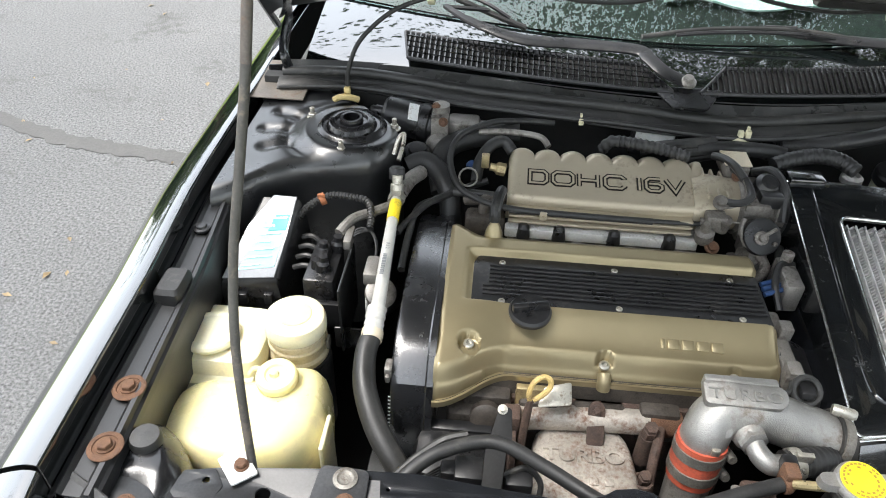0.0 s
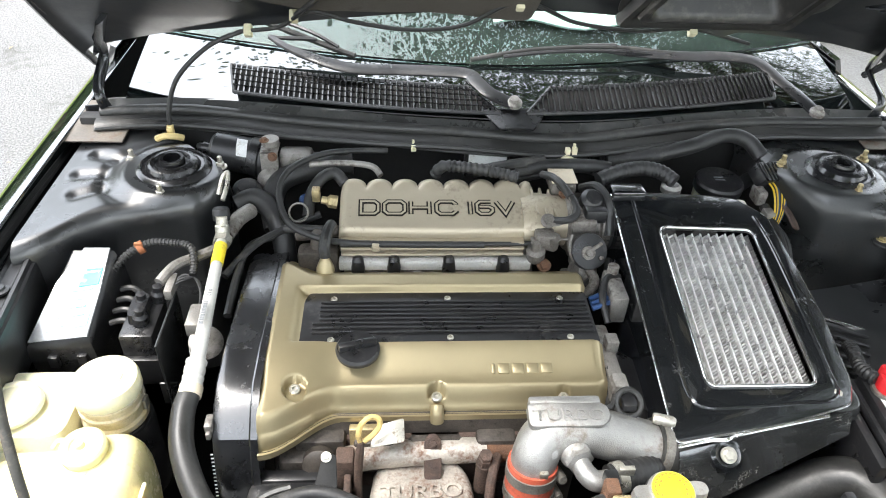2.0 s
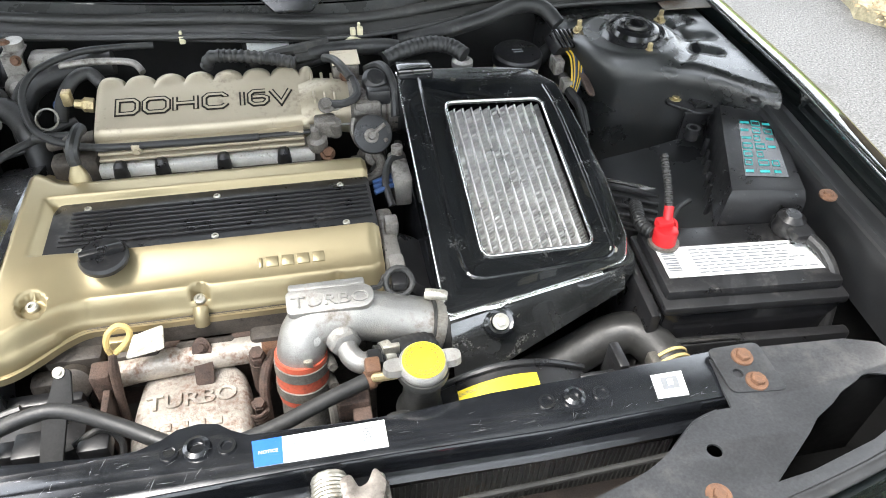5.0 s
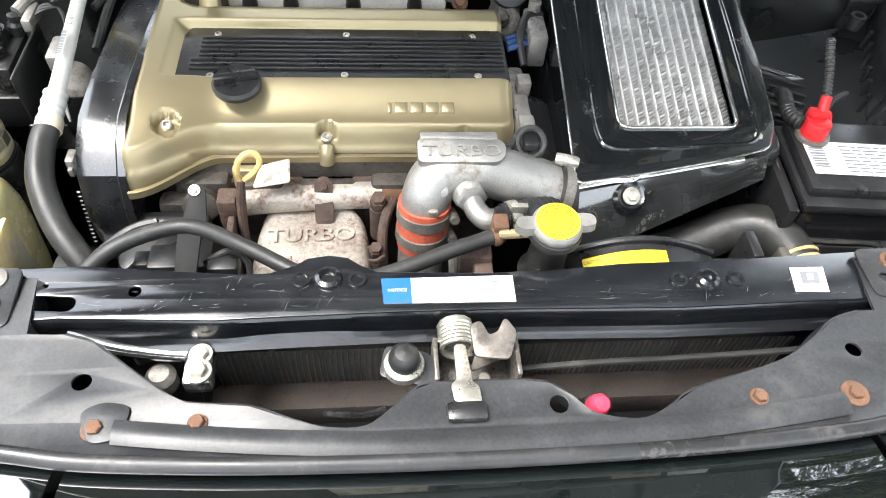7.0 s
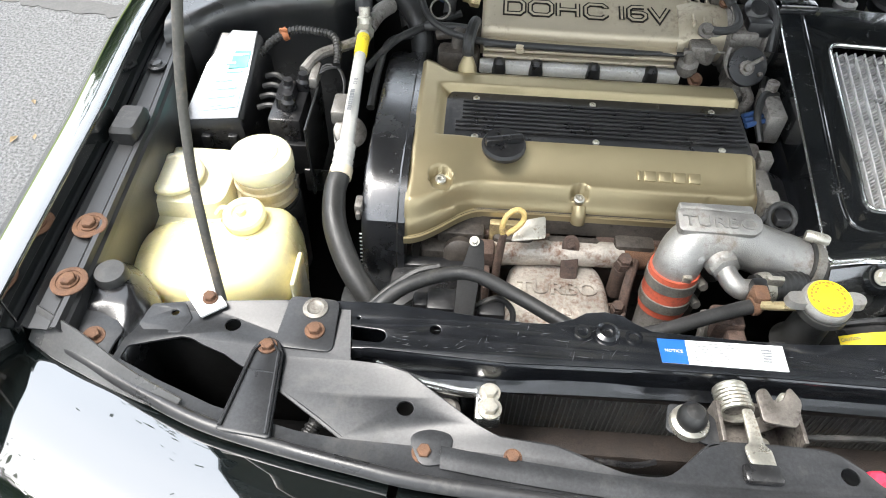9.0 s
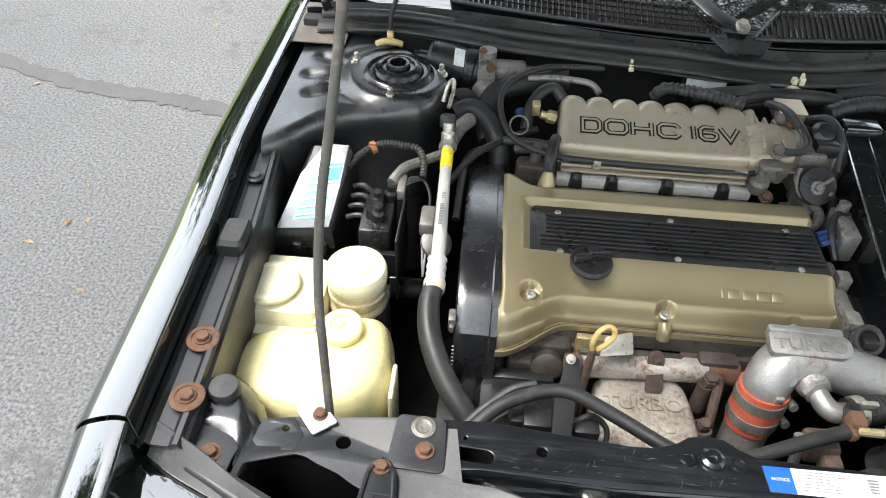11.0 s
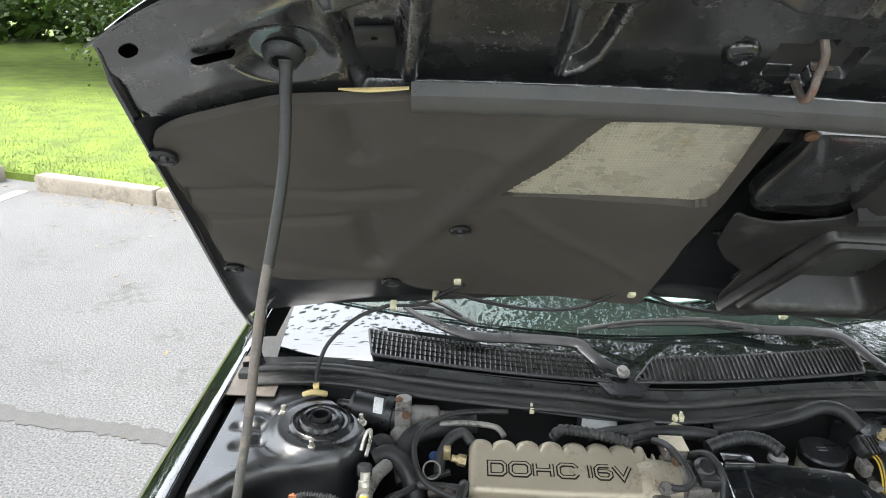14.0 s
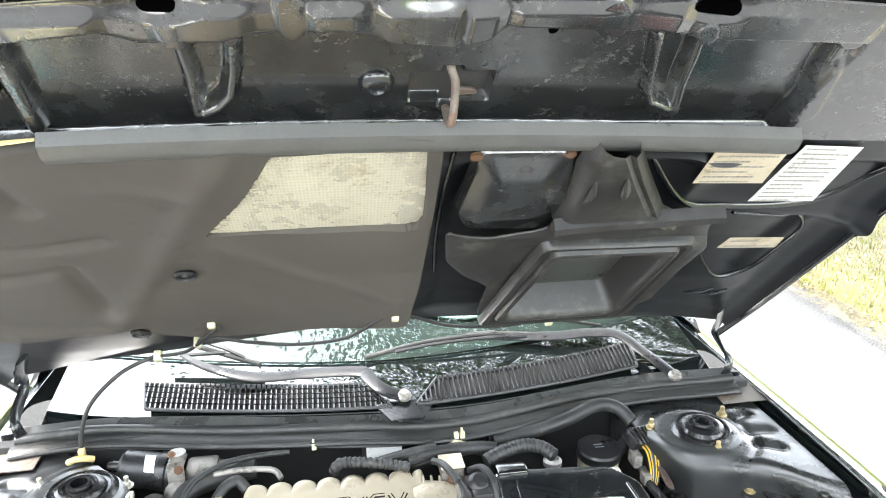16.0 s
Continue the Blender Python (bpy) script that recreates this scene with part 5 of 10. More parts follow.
scratches(150, lambda r: (r.uniform(-0.05, 0.68), 0.3565 + 0.035 * r.random() ** 4, 0.7782), 71, bar, SCRATCH, 0.008)
scratches(40, lambda r: (r.gauss(0.11, 0.05), 0.36 + 0.03 * r.random(), 0.7782), 72, bar, SCRATCH, 0.006)

# ---- the raised bonnet, in its own frame: u across, v from the hinges to the front, w out of the underside ----
HOOD = Matrix(((1, 0, 0, 0.30), (0, -0.758, -0.652, 1.14), (0, 0.652, -0.758, 0.993), (0, 0, 0, 1)))


def hood_crown(u, v):
    return -0.030 * max(0.0, 1 - (u / 0.7) ** 2) * min(1.0, max(0.0, (v - 0.05) / 0.25))


def rear_edge(u):
    return 0.108 - 0.45 * abs(u) ** 1.9


def front_edge(u):
    a = abs(u)
    return 0.868 - 0.085 * a * a - 1.1 * max(0.0, a - 0.45) ** 1.6


def side_edge(v):
    return 0.712 - 0.100 * max(v, 0) + 0.06 * max(-v, 0)


def hood_at(u, v, w=0.0):
    return HOOD @ Vector((u, v, hood_crown(u, v) + w))


hood = thing("bonnet", (0.30, 1.14, 0.97), "raised black bonnet seen from its unpainted underside", "bonnet")


def hood_grid(lift, shrink=0.0, stop=9.0):
    def shape(s, t):
        u = (2 * s - 1) * (side_edge(0.35) - shrink)
        lo, hi = rear_edge(u) + shrink, min(front_edge(u) - shrink, stop)
        v = lo + (hi - lo) * t
        k = (side_edge(v) - shrink) / (side_edge(0.35) - shrink)
        return HOOD @ Vector((u * k, v, hood_crown(u, v) + lift(u * k, v)))
    return shape


part("outer_skin", sheet(hood_grid(lambda u, v: -0.034 + 0.03 * max(0.0, (v - 0.72) / 0.17) ** 2), 48, 40, 0.0015), PAINT, hood)


def inner_relief(u, v):
    """The pressed inner frame: raised rim, sunken fields, ribs in the front channel."""
    w = 0.0
    rim = min((side_edge(v) - abs(u)), (v - rear_edge(u)), (front_edge(u) - v))
    w += 0.012 * max(0.0, min(1.0, (0.02 - rim) / 0.012)) * (1 if rim > 0 else 0) - 0.004
    if 0.58 < v < 0.688 and abs(u) < 0.45:
        w -= 0.004
    elif v < 0.58 and u > 0.03:
        w -= 0.016 * min(1.0, (u - 0.03) / 0.03) * max(0.0, min(1.0, (0.58 - v) / 0.03)) * max(0.0, min(1.0, rim / 0.06))
        w -= 0.010 * smooth(0.40, 0.42, u) * smooth(0.16, 0.20, v) * (1 - smooth(0.395, 0.42, v)) * (1 - smooth(0.575, 0.60, u))
        w += 0.013 * math.exp(-((u - 0.31 - 0.1 * v) / 0.03) ** 2) + 0.013 * math.exp(-((v - 0.44 + 0.10 * (u - 0.4)) / 0.022) ** 2) * (u > 0.28)
    return w


def hood_plate(outline, holes=(), thick=0.002, bevel=0.0005, w=0.0, flat=False):
    bm = plate(outline, holes, thick, bevel, 0)
    if not flat:
        bmesh.ops.subdivide_edges(bm, edges=[e for e in bm.edges if e.calc_length() > 0.05], cuts=2, use_grid_fill=True)
        bmesh.ops.triangulate(bm, faces=[f for f in bm.faces if len(f.verts) > 4])
    for q in bm.verts:
        q.co = HOOD @ Vector((q.co.x, q.co.y, hood_crown(q.co.x, q.co.y) + w + q.co.z))
    return bm


part("inner_frame", sheet(hood_grid(inner_relief, 0.006, 0.633), 150, 102, 0), HOOD_INNER, hood, crease=50)

# the pressed front channel: sunken floor, thin ribs, and a wavy band towards the front edge
BAND_EDGE = [(-0.44, 0.77), (-0.426, 0.776), (-0.39, 0.792), (-0.342, 0.802), (-0.272, 0.809), (-0.257, 0.801), (-0.241, 0.794), (-0.181, 0.793), (-0.162, 0.800), (-0.08, 0.804), (-0.043, 0.790), (0.01, 0.784), (0.036, 0.791), (0.054, 0.806), (0.19, 0.800), (0.239, 0.791), (0.40, 0.789), (0.43, 0.775), (0.44, 0.77)]
RIBS = [(0.0105, [(-0.347, 0.825), (-0.353, 0.791), (-0.357, 0.746), (-0.363, 0.680)]), (0.0062, [(-0.219, 0.815), (-0.2155, 0.783), (-0.215, 0.744), (-0.220, 0.690)]),
        (0.0062, [(-0.172, 0.800), (-0.179, 0.748), (-0.187, 0.715), (-0.198, 0.700), (-0.214, 0.690)]), (0.0085, [(-0.125, 0.838), (-0.123, 0.794)]), (0.0085, [(0.140, 0.833), (0.151, 0.787)]),
        (0.0050, [(0.196, 0.792), (0.208, 0.746), (0.217, 0.710), (0.228, 0.690), (0.252, 0.678)]), (0.0072, [(0.232, 0.805), (0.241, 0.766), (0.248, 0.722), (0.260, 0.676)]), (0.0105, [(0.372, 0.820), (0.384, 0.75), (0.404, 0.680)])]
PADS = [(-0.44, 0.004), (-0.36, 0.004), (-0.33, 0.008), (-0.275, 0.008), (-0.262, 0.002), (-0.235, 0.001), (-0.21, 0.005), (-0.165, 0.006), (-0.15, 0.002), (-0.115, 0.002), (-0.105, 0.007), (-0.075, 0.007), (-0.06, 0.001), (-0.045, 0.008), (0.008, 0.008), (0.014, 0.003), (0.020, 0.009), (0.040, 0.008), (0.052, 0.002), (0.062, 0.006), (0.13, 0.006), (0.16, 0.003), (0.20, 0.006), (0.215, 0.001), (0.26, 0.005), (0.32, 0.006), (0.44, 0.004)]


def near_run(u, v, run):
    best = 9.0
    for a, b in zip(run, run[1:]):
        dx, dy = b[0] - a[0], b[1] - a[1]
        t = max(0.0, min(1.0, ((u - a[0]) * dx + (v - a[1]) * dy) / (dx * dx + dy * dy)))
        best = min(best, math.hypot(u - a[0] - t * dx, v - a[1] - t * dy))
    return best


def front_relief(u, v):
    edge = table(BAND_EDGE, u)
    ends = smooth(0.0, 0.014, u + 0.425 + 0.12 * (v - 0.72)) * smooth(0.0, 0.014, 0.398 - 0.0 * v - u)
    low = max(0.632, 0.655 - 0.040 * (u + 0.36))
    floor = -0.019 * smooth(low, low + 0.007, v) * (1 - smooth(edge - 0.006, edge + 0.004, v)) * ends
    band = table(PADS, u) * smooth(edge, edge + 0.010, v) * (1 - smooth(0.826, 0.842, v)) * ends
    w = floor + band
    if abs(u) < 0.45:
        for wide, run in RIBS:
            d = near_run(u, v, run) / wide
            if d < 1.4:
                w = max(w, min(0.004, floor + band + 0.0165 * (1 - smooth(0.30, 1.40, d))))
    for cu, cv, r in ((-0.221, 0.838, 0.040), (-0.015, 0.847, 0.036), (0.230, 0.832, 0.036)):
        w -= 0.004 * (1 - smooth(0.45, 1.0, math.hypot((u - cu) / r, (v - cv) / (r * 0.5))))
    w -= 0.012 * (1 - smooth(0.55, 1.0, math.hypot((u + 0.475) / 0.055, (v - 0.725) / 0.045))) * (u < -0.42)
    w += 0.004 * math.exp(-((v - 0.775 + 0.5 * (abs(u) - 0.5)) / 0.02) ** 2) * (abs(u) > 0.44)
    w += 0.010 * smooth(0.016, 0.006, front_edge(u) - v)
    deep = max(min(u + 0.021, 0.061 - u, 0.724 - v, v - 0.677), min(u - 0.010, 0.029 - u, 0.733 - v, v - 0.662))
    w -= 0.0135 * smooth(-0.001, 0.003, deep)
    return w


def follow(bm, lift=0.0008):
    """Lay a flat piece on the channel's relief."""
    for q in bm.verts:
        q.co = hood_at(q.co.x, q.co.y, front_relief(q.co.x, q.co.y) + q.co.z + lift)
    return bm


def front_shape(s, t):
    u = (2 * s - 1) * 0.636
    v = 0.628 + (front_edge(u) - 0.632) * t
    return hood_at(u, v, front_relief(u, v))


part("front_channel", sheet(front_shape, 640, 176, 0), CHANNEL, hood, "glossy black pressed channel, dusty and scuffed", crease=60)
part("edge_hem", tube([hood_at(-(side_edge(v) - 0.005), v, 0.0) for v in [-0.16 + 0.9 * k / 20 for k in range(21)]], [0.007] * 20 + [0.001], 8, 1, False), PANEL_DARK, hood)
part("edge_hem", tube([hood_at(side_edge(v) - 0.005, v, 0.0) for v in [-0.16 + 0.9 * k / 20 for k in range(21)]], [0.007] * 20 + [0.001], 8, 1, False), PANEL_DARK, hood)

# felt pad, with one corner torn away down to the foil
PAD = rounded([(-0.636, 0.607), (-0.60, 0.635), (-0.488, 0.674), (-0.355, 0.678), (-0.03, 0.668), (0.016, 0.664), (0.022, 0.45), (0.024, 0.28), (0.012, 0.105), (-0.15, 0.117), (-0.300, 0.117), (-0.39, 0.156), (-0.447, 0.178), (-0.52, 0.170), (-0.585, 0.165), (-0.640, 0.205), (-0.656, 0.24), (-0.646, 0.44)], 0.02)
CUT = [(-0.256, 0.462), (-0.238, 0.486), (-0.206, 0.536), (-0.180, 0.592), (-0.160, 0.640), (-0.10, 0.646), (0.000, 0.644), (0.008, 0.53), (0.010, 0.474), (0.004, 0.456), (-0.012, 0.450), (-0.05, 0.452), (-0.13, 0.455), (-0.240, 0.457)]


def inside(poly, x, y):
    hit = False
    for (ax, ay), (bx, by) in zip(poly, poly[1:] + poly[:1]):
        if (ay > y) != (by > y) and x < ax + (bx - ax) * (y - ay) / (by - ay):
            hit = not hit
    return hit


def pad_height(u, v):
    """A sagging felt sheet: soft dents, creases and a diagonal ridge."""
    w = 0.017 + 0.0022 * math.sin(u * 13 + 2 * v) + 0.0018 * math.sin(v * 19 - u * 6) + 0.001 * math.sin(u * 41 + v * 29)
    for run, amp, wide in (([(-0.20, 0.65), (-0.30, 0.444), (-0.417, 0.219)], 0.006, 0.022), ([(-0.66, 0.485), (-0.467, 0.471), (-0.372, 0.473)], -0.006, 0.012), ([(-0.66, 0.398), (-0.509, 0.388), (-0.44, 0.396)], -0.006, 0.013),
                           ([(-0.43, 0.645), (-0.42, 0.570)], -0.010, 0.015), ([(-0.432, 0.40), (-0.425, 0.26)], -0.010, 0.016), ([(-0.24, 0.43), (-0.16, 0.33), (-0.02, 0.20)], 0.004, 0.014), ([(-0.64, 0.26), (-0.52, 0.20), (-0.44, 0.19)], 0.006, 0.016),
                           ([(-0.60, 0.60), (-0.55, 0.50)], -0.004, 0.02), ([(-0.33, 0.60), (-0.26, 0.56)], 0.003, 0.014)):
        d = near_run(u, v, run)
        if d < 3 * wide:
            w += amp * math.exp(-(d / wide) ** 2)
    for a, b in PINS:
        w -= 0.006 * math.exp(-(((u - a) ** 2 + (v - b) ** 2) / 0.0007))
    return max(w, 0.0095)


PINS = ((-0.633, 0.570), (-0.650, 0.215), (-0.302, 0.350), (-0.408, 0.160))


def pad_mesh():
    """A fine grid cut to the pad's outline, its rim closed downwards."""
    bm = bmesh.new()
    cut = [tuple(p) for p in CUT]
    lines = []
    for k in range(231):
        u = -0.654 + 0.677 * k / 230
        ys = [a[1] + (b[1] - a[1]) * (u - a[0]) / (b[0] - a[0]) for a, b in zip(PAD, list(PAD[1:]) + [PAD[0]]) if (a[0] > u) != (b[0] > u)]
        lo, hi = min(ys), max(ys)
        col = []
        for j in range(171):
            x, y = u, lo + (hi - lo) * j / 170
            for a, b in zip(cut, cut[1:] + cut[:1]):
                dx, dy = b[0] - a[0], b[1] - a[1]
                t = max(0.0, min(1.0, ((x - a[0]) * dx + (y - a[1]) * dy) / (dx * dx + dy * dy)))
                qx, qy = a[0] + t * dx, a[1] + t * dy
                if math.hypot(x - qx, y - qy) < 0.0018:
                    x, y = qx, qy
                    break
            col.append(bm.verts.new((x, y, pad_height(x, y))))
        lines.append(col)
    for a, b in zip(lines, lines[1:]):
        for j in range(170):
            f = (a[j], b[j], b[j + 1], a[j + 1])
            if not inside(cut, sum(q.co.x for q in f) / 4, sum(q.co.y for q in f) / 4):
                bm.faces.new(f)
    rim = bmesh.ops.extrude_edge_only(bm, edges=[e for e in bm.edges if e.is_boundary])
    for q in (g for g in rim["geom"] if isinstance(g, bmesh.types.BMVert)):
        q.co.z = 0.0065
    for q in bm.verts:
        q.co = HOOD @ Vector((q.co.x, q.co.y, hood_crown(q.co.x, q.co.y) + q.co.z))
    return bm


pad = part("insulation_pad", pad_mesh(), FELT, hood, "sooty brown felt insulation pad with a torn opening", crease=60)
part("foil_patch", hood_plate([(x * 1.0 + 0.004, y) for x, y in CUT], (), 0.002, 0.0, 0.0075), FOIL, hood, "dirty woven silver foil patch")
for u, v in PINS:
    g = [((0.004, 0.012), (0.014, 0.012), (0.016, 0.017), (0.013, 0.020), (0.011, 0.017), (0.006, 0.017), (0.004, 0.020), (0.0005, 0.020))][0]
    part("pad_fastener", moved(lathe(g, (0, 0, 0), (0, 0, 1), 20), Matrix.Translation(hood_at(u, v) - HOOD.translation) @ HOOD), PLASTIC, pad)

# front edge seal, latch striker, prop socket
part("front_seal", skin([[hood_at(u, 0.689 - 0.040 * (u + 0.36) - d, h) for d, h in ((0, 0.004), (0.004, 0.017), (0.017, 0.022), (0.030, 0.020), (0.040, 0.013), (0.040, 0.004))] for u in [-0.360 + 0.772 * k / 30 for k in range(31)]]), SEAL, hood, "grey rubber sealing strip")
part("striker_well", hood_plate(rounded([(-0.020, 0.722), (0.010, 0.723), (0.012, 0.731), (0.027, 0.731), (0.029, 0.722), (0.059, 0.721), (0.060, 0.678), (0.030, 0.676), (0.026, 0.664), (0.013, 0.664), (0.010, 0.676), (-0.018, 0.678)], 0.003), (), 0.001, 0, -0.0318, True), WELL, hood, "dull grey steel floor of the latch opening, rust-stained")
part("striker", tube([hood_at(0.017, 0.728, -0.030), hood_at(0.018, 0.726, -0.020), hood_at(0.022, 0.716, -0.012), hood_at(0.022, 0.702, -0.004), hood_at(0.021, 0.690, 0.006), hood_at(0.019, 0.682, 0.010), hood_at(0.018, 0.675, 0.004), hood_at(0.018, 0.668, -0.018)], 0.0042, 10), STRIKER, hood, "rusty bent-wire striker loop")
part("striker_base", hood_plate(rounded([(0.024, 0.690), (0.044, 0.688), (0.050, 0.682), (0.030, 0.680)], 0.003), (), 0.004, 0.001, -0.026, True), STRIKER, hood)
part("locating_cone", moved(lathe([(0.0175, 0.0), (0.0165, 0.004), (0.0125, 0.0085), (0.0085, 0.0095), (0.007, 0.006), (0.001, 0.006)], (0, 0, 0), (0, 0, 1), 24), Matrix.Translation(hood_at(-0.053, 0.712, -0.019) - HOOD.translation) @ HOOD), PANEL_DARK, hood)
# drain holes are not cut: thin black plates paint their dark insides
for outline in (slot(-0.442, 0.815, 0.028, 0.007, 8), slot(-0.607, 0.738, 0.007, 0.006, 30), slot(-0.221, 0.837, 0.016, 0.006, 2), slot(0.230, 0.832, 0.026, 0.007, -2), slot(0.0, 0.846, 0.026, 0.006, 0), disc(-0.085, 0.790, 0.004), disc(0.102, 0.783, 0.0045)):
    part("drain_hole", follow(plate(outline, (), 0.0012, 0, 0.0)), HOLE_SHADE, hood)
part("drain_hole", follow(plate(slot(-0.536, 0.728, 0.028, 0.006, 9), (), 0.0012, 0, 0.0), 0.005), HOLE_SHADE, hood)
socket = part("prop_socket", moved(lathe([(0.020, 0.0), (0.016, 0.008), (0.012, 0.011), (0.0095, 0.010), (0.009, 0.002), (0.001, 0.002)], (0, 0, 0), (0, 0, 1), 24), Matrix.Translation(hood_at(-0.478, 0.714, -0.010) - HOOD.translation) @ HOOD), PANEL, hood)
part("lock_tab", hood_plate(rounded([(-0.410, 0.745), (-0.375, 0.745), (-0.375, 0.718), (-0.410, 0.718)], 0.004), [disc(-0.393, 0.731, 0.004)], 0.003, 0.001, -0.014, True), PANEL, hood)
part("yellow_filler", tube([hood_at(-0.43, 0.680, 0.006), hood_at(-0.40, 0.684, 0.010), hood_at(-0.362, 0.684, 0.008)], [0.0012, 0.003, 0.002], 6, flat=0.5), YELLOW_CLIP, hood)

# air duct over the intercooler
DUCT_RIM = [(0.040, 0.455), (0.052, 0.36), (0.085, 0.30), (0.128, 0.262), (0.124, 0.175), (0.130, 0.150), (0.375, 0.142), (0.418, 0.18), (0.428, 0.38), (0.400, 0.44), (0.386, 0.500), (0.330, 0.486), (0.190, 0.474), (0.165, 0.450), (0.100, 0.430), (0.062, 0.440)]
NECK = ((0.470, 0.178, 0.345), (0.490, 0.180, 0.318), (0.520, 0.182, 0.300), (0.560, 0.180, 0.276), (0.605, 0.173, 0.250), (0.635, 0.174, 0.234), (0.655, 0.180, 0.224))


def mouth(grow):
    return rounded([(0.166 - grow, 0.172 - grow), (0.203 - grow * 0.7, 0.392 + grow * 0.7), (0.366 + grow * 0.7, 0.398 + grow * 0.7), (0.352 + grow, 0.178 - grow)], 0.014)


duct = part("air_duct", hood_plate(rounded(DUCT_RIM, 0.012), [mouth(0.034)], 0.004, 0.0015, 0.026), DUCT, hood, "matt black plastic air duct with a square mouth")
part("mouth_frame", skin([[hood_at(*p, w) for p in mouth(g)] for g, w in ((0.040, 0.026), (0.039, 0.036), (0.035, 0.041), (0.026, 0.041), (0.022, 0.037), (0.017, 0.037), (0.013, 0.044), (0.006, 0.046), (0.001, 0.043), (-0.002, 0.034), (-0.012, 0.004), (-0.016, -0.008))], cap=False), DUCT, duct, crease=40)
part("upper_lip", skin([[hood_at(0.172 + 0.216 * k / 14, 0.462 + 0.028 * (k / 14) ** 0.8 + dv, w) for dv, w in ((0.0, 0.028), (0.004, 0.042), (0.016, 0.048), (0.024, 0.044), (0.026, 0.028))] for k in range(15)]), DUCT, duct)
part("duct_floor", hood_plate([(0.15, 0.16), (0.19, 0.41), (0.38, 0.415), (0.372, 0.16)], (), 0.002, 0, -0.010, True), DUCT_FLOOR, duct)
part("floor_plate", hood_plate(rounded([(0.185, 0.195), (0.216, 0.372), (0.345, 0.378), (0.336, 0.200)], 0.010), (), 0.003, 0.001, -0.006, True), DUCT_FLOOR, duct)
part("duct_neck", skin([[hood_at(a, v, w) for a, w in ((l - 0.003, 0.012), (l + 0.004, 0.032), (l + 0.012, 0.038), ((l + r) / 2, 0.040), (r - 0.020, 0.040), (r - 0.014, 0.036), (r - 0.008, 0.040), (r - 0.002, 0.034), (r + 0.003, 0.012))] for v, l, r in NECK], cap=False, closed=False), DUCT, duct)
for a, b in (((0.190, 0.600), (0.192, 0.548)), ((0.222, 0.612), (0.236, 0.556))):
    part("neck_dimple", tube([hood_at(*a, 0.0375), hood_at((a[0] + b[0]) / 2, (a[1] + b[1]) / 2, 0.0415), hood_at(*b, 0.0365)], [0.002, 0.006, 0.003], 10), DUCT, duct)
part("bulge", skin([[hood_at(mid_u + (u - mid_u) * k, mid_v + (v - mid_v) * k, w) for u, v in rounded([(0.054, 0.630), (0.165, 0.628), (0.201, 0.46), (0.169, 0.424), (0.069, 0.432), (0.050, 0.481), (0.058, 0.584)], 0.016)] for mid_u, mid_v in [(0.118, 0.52)] for k, w in ((1.02, -0.004), (1.0, 0.006), (0.96, 0.013), (0.88, 0.016), (0.4, 0.019), (0.05, 0.020))]), CHANNEL, hood, "glossy black bulged closing plate, dusty")
for u, v in ((0.055, 0.618), (0.160, 0.618)):
    part("bolt", moved(lathe([(0.007, 0), (0.007, 0.004), (0.001, 0.006)], (0, 0, 0), (0, 0, 1), 12), Matrix.Translation(hood_at(u, v, 0.010) - HOOD.translation) @ HOOD), RUST_BOLT, hood)
for run, r in (([(0.271, 0.602), (0.297, 0.543), (0.361, 0.468), (0.431, 0.446), (0.512, 0.444), (0.572, 0.454), (0.60, 0.510), (0.598, 0.58)], 0.0050), ([(0.453, 0.430), (0.530, 0.416), (0.571, 0.405), (0.607, 0.354), (0.613, 0.265), (0.605, 0.196), (0.563, 0.163), (0.520, 0.208), (0.478, 0.279)], 0.0045), ([(0.036, 0.60), (0.034, 0.50), (0.040, 0.36), (0.05, 0.24)], 0.004)):
    part("pressed_ridge", tube([hood_at(u, v, inner_relief(u, v) + 0.0005) for u, v in run], r, 10, flat=0.8), PANEL_DARK, hood)
for u, v in ((0.055, 0.34), (0.075, 0.325), (0.50, 0.15), (0.53, 0.14)):
    part("stiffener", tube([hood_at(u, v, 0.004), hood_at(u + 0.02, v + 0.012, 0.008), hood_at(u + 0.05, v + 0.016, 0.004)], [0.002, 0.005, 0.002], 8, flat=0.7), PANEL_DARK, hood)
for ol, mt, lb, rows, sd in (([(0.340, 0.612), (0.430, 0.612), (0.440, 0.527), (0.347, 0.527)], PAPER_TAN, "tan vacuum diagram label", 7, 21), ([(0.444, 0.617), (0.518, 0.615), (0.540, 0.479), (0.448, 0.477)], PAPER, "white emissions label with barcode", 13, 22), ([(0.485, 0.357), (0.570, 0.359), (0.576, 0.323), (0.482, 0.320)], PAPER_TAN, "narrow tan label", 2, 23)):
    w = 0.001
    lab = part("label", hood_plate(ol, (), 0.0008, 0, w, True), mt, hood, lb)
    cs = [hood_at(u, v, w + 0.0006) for u, v in ol]
    print_bars(cs, rows, lab, INK_FAINT, seed=sd, thick=0.25, lift=-0.0009)

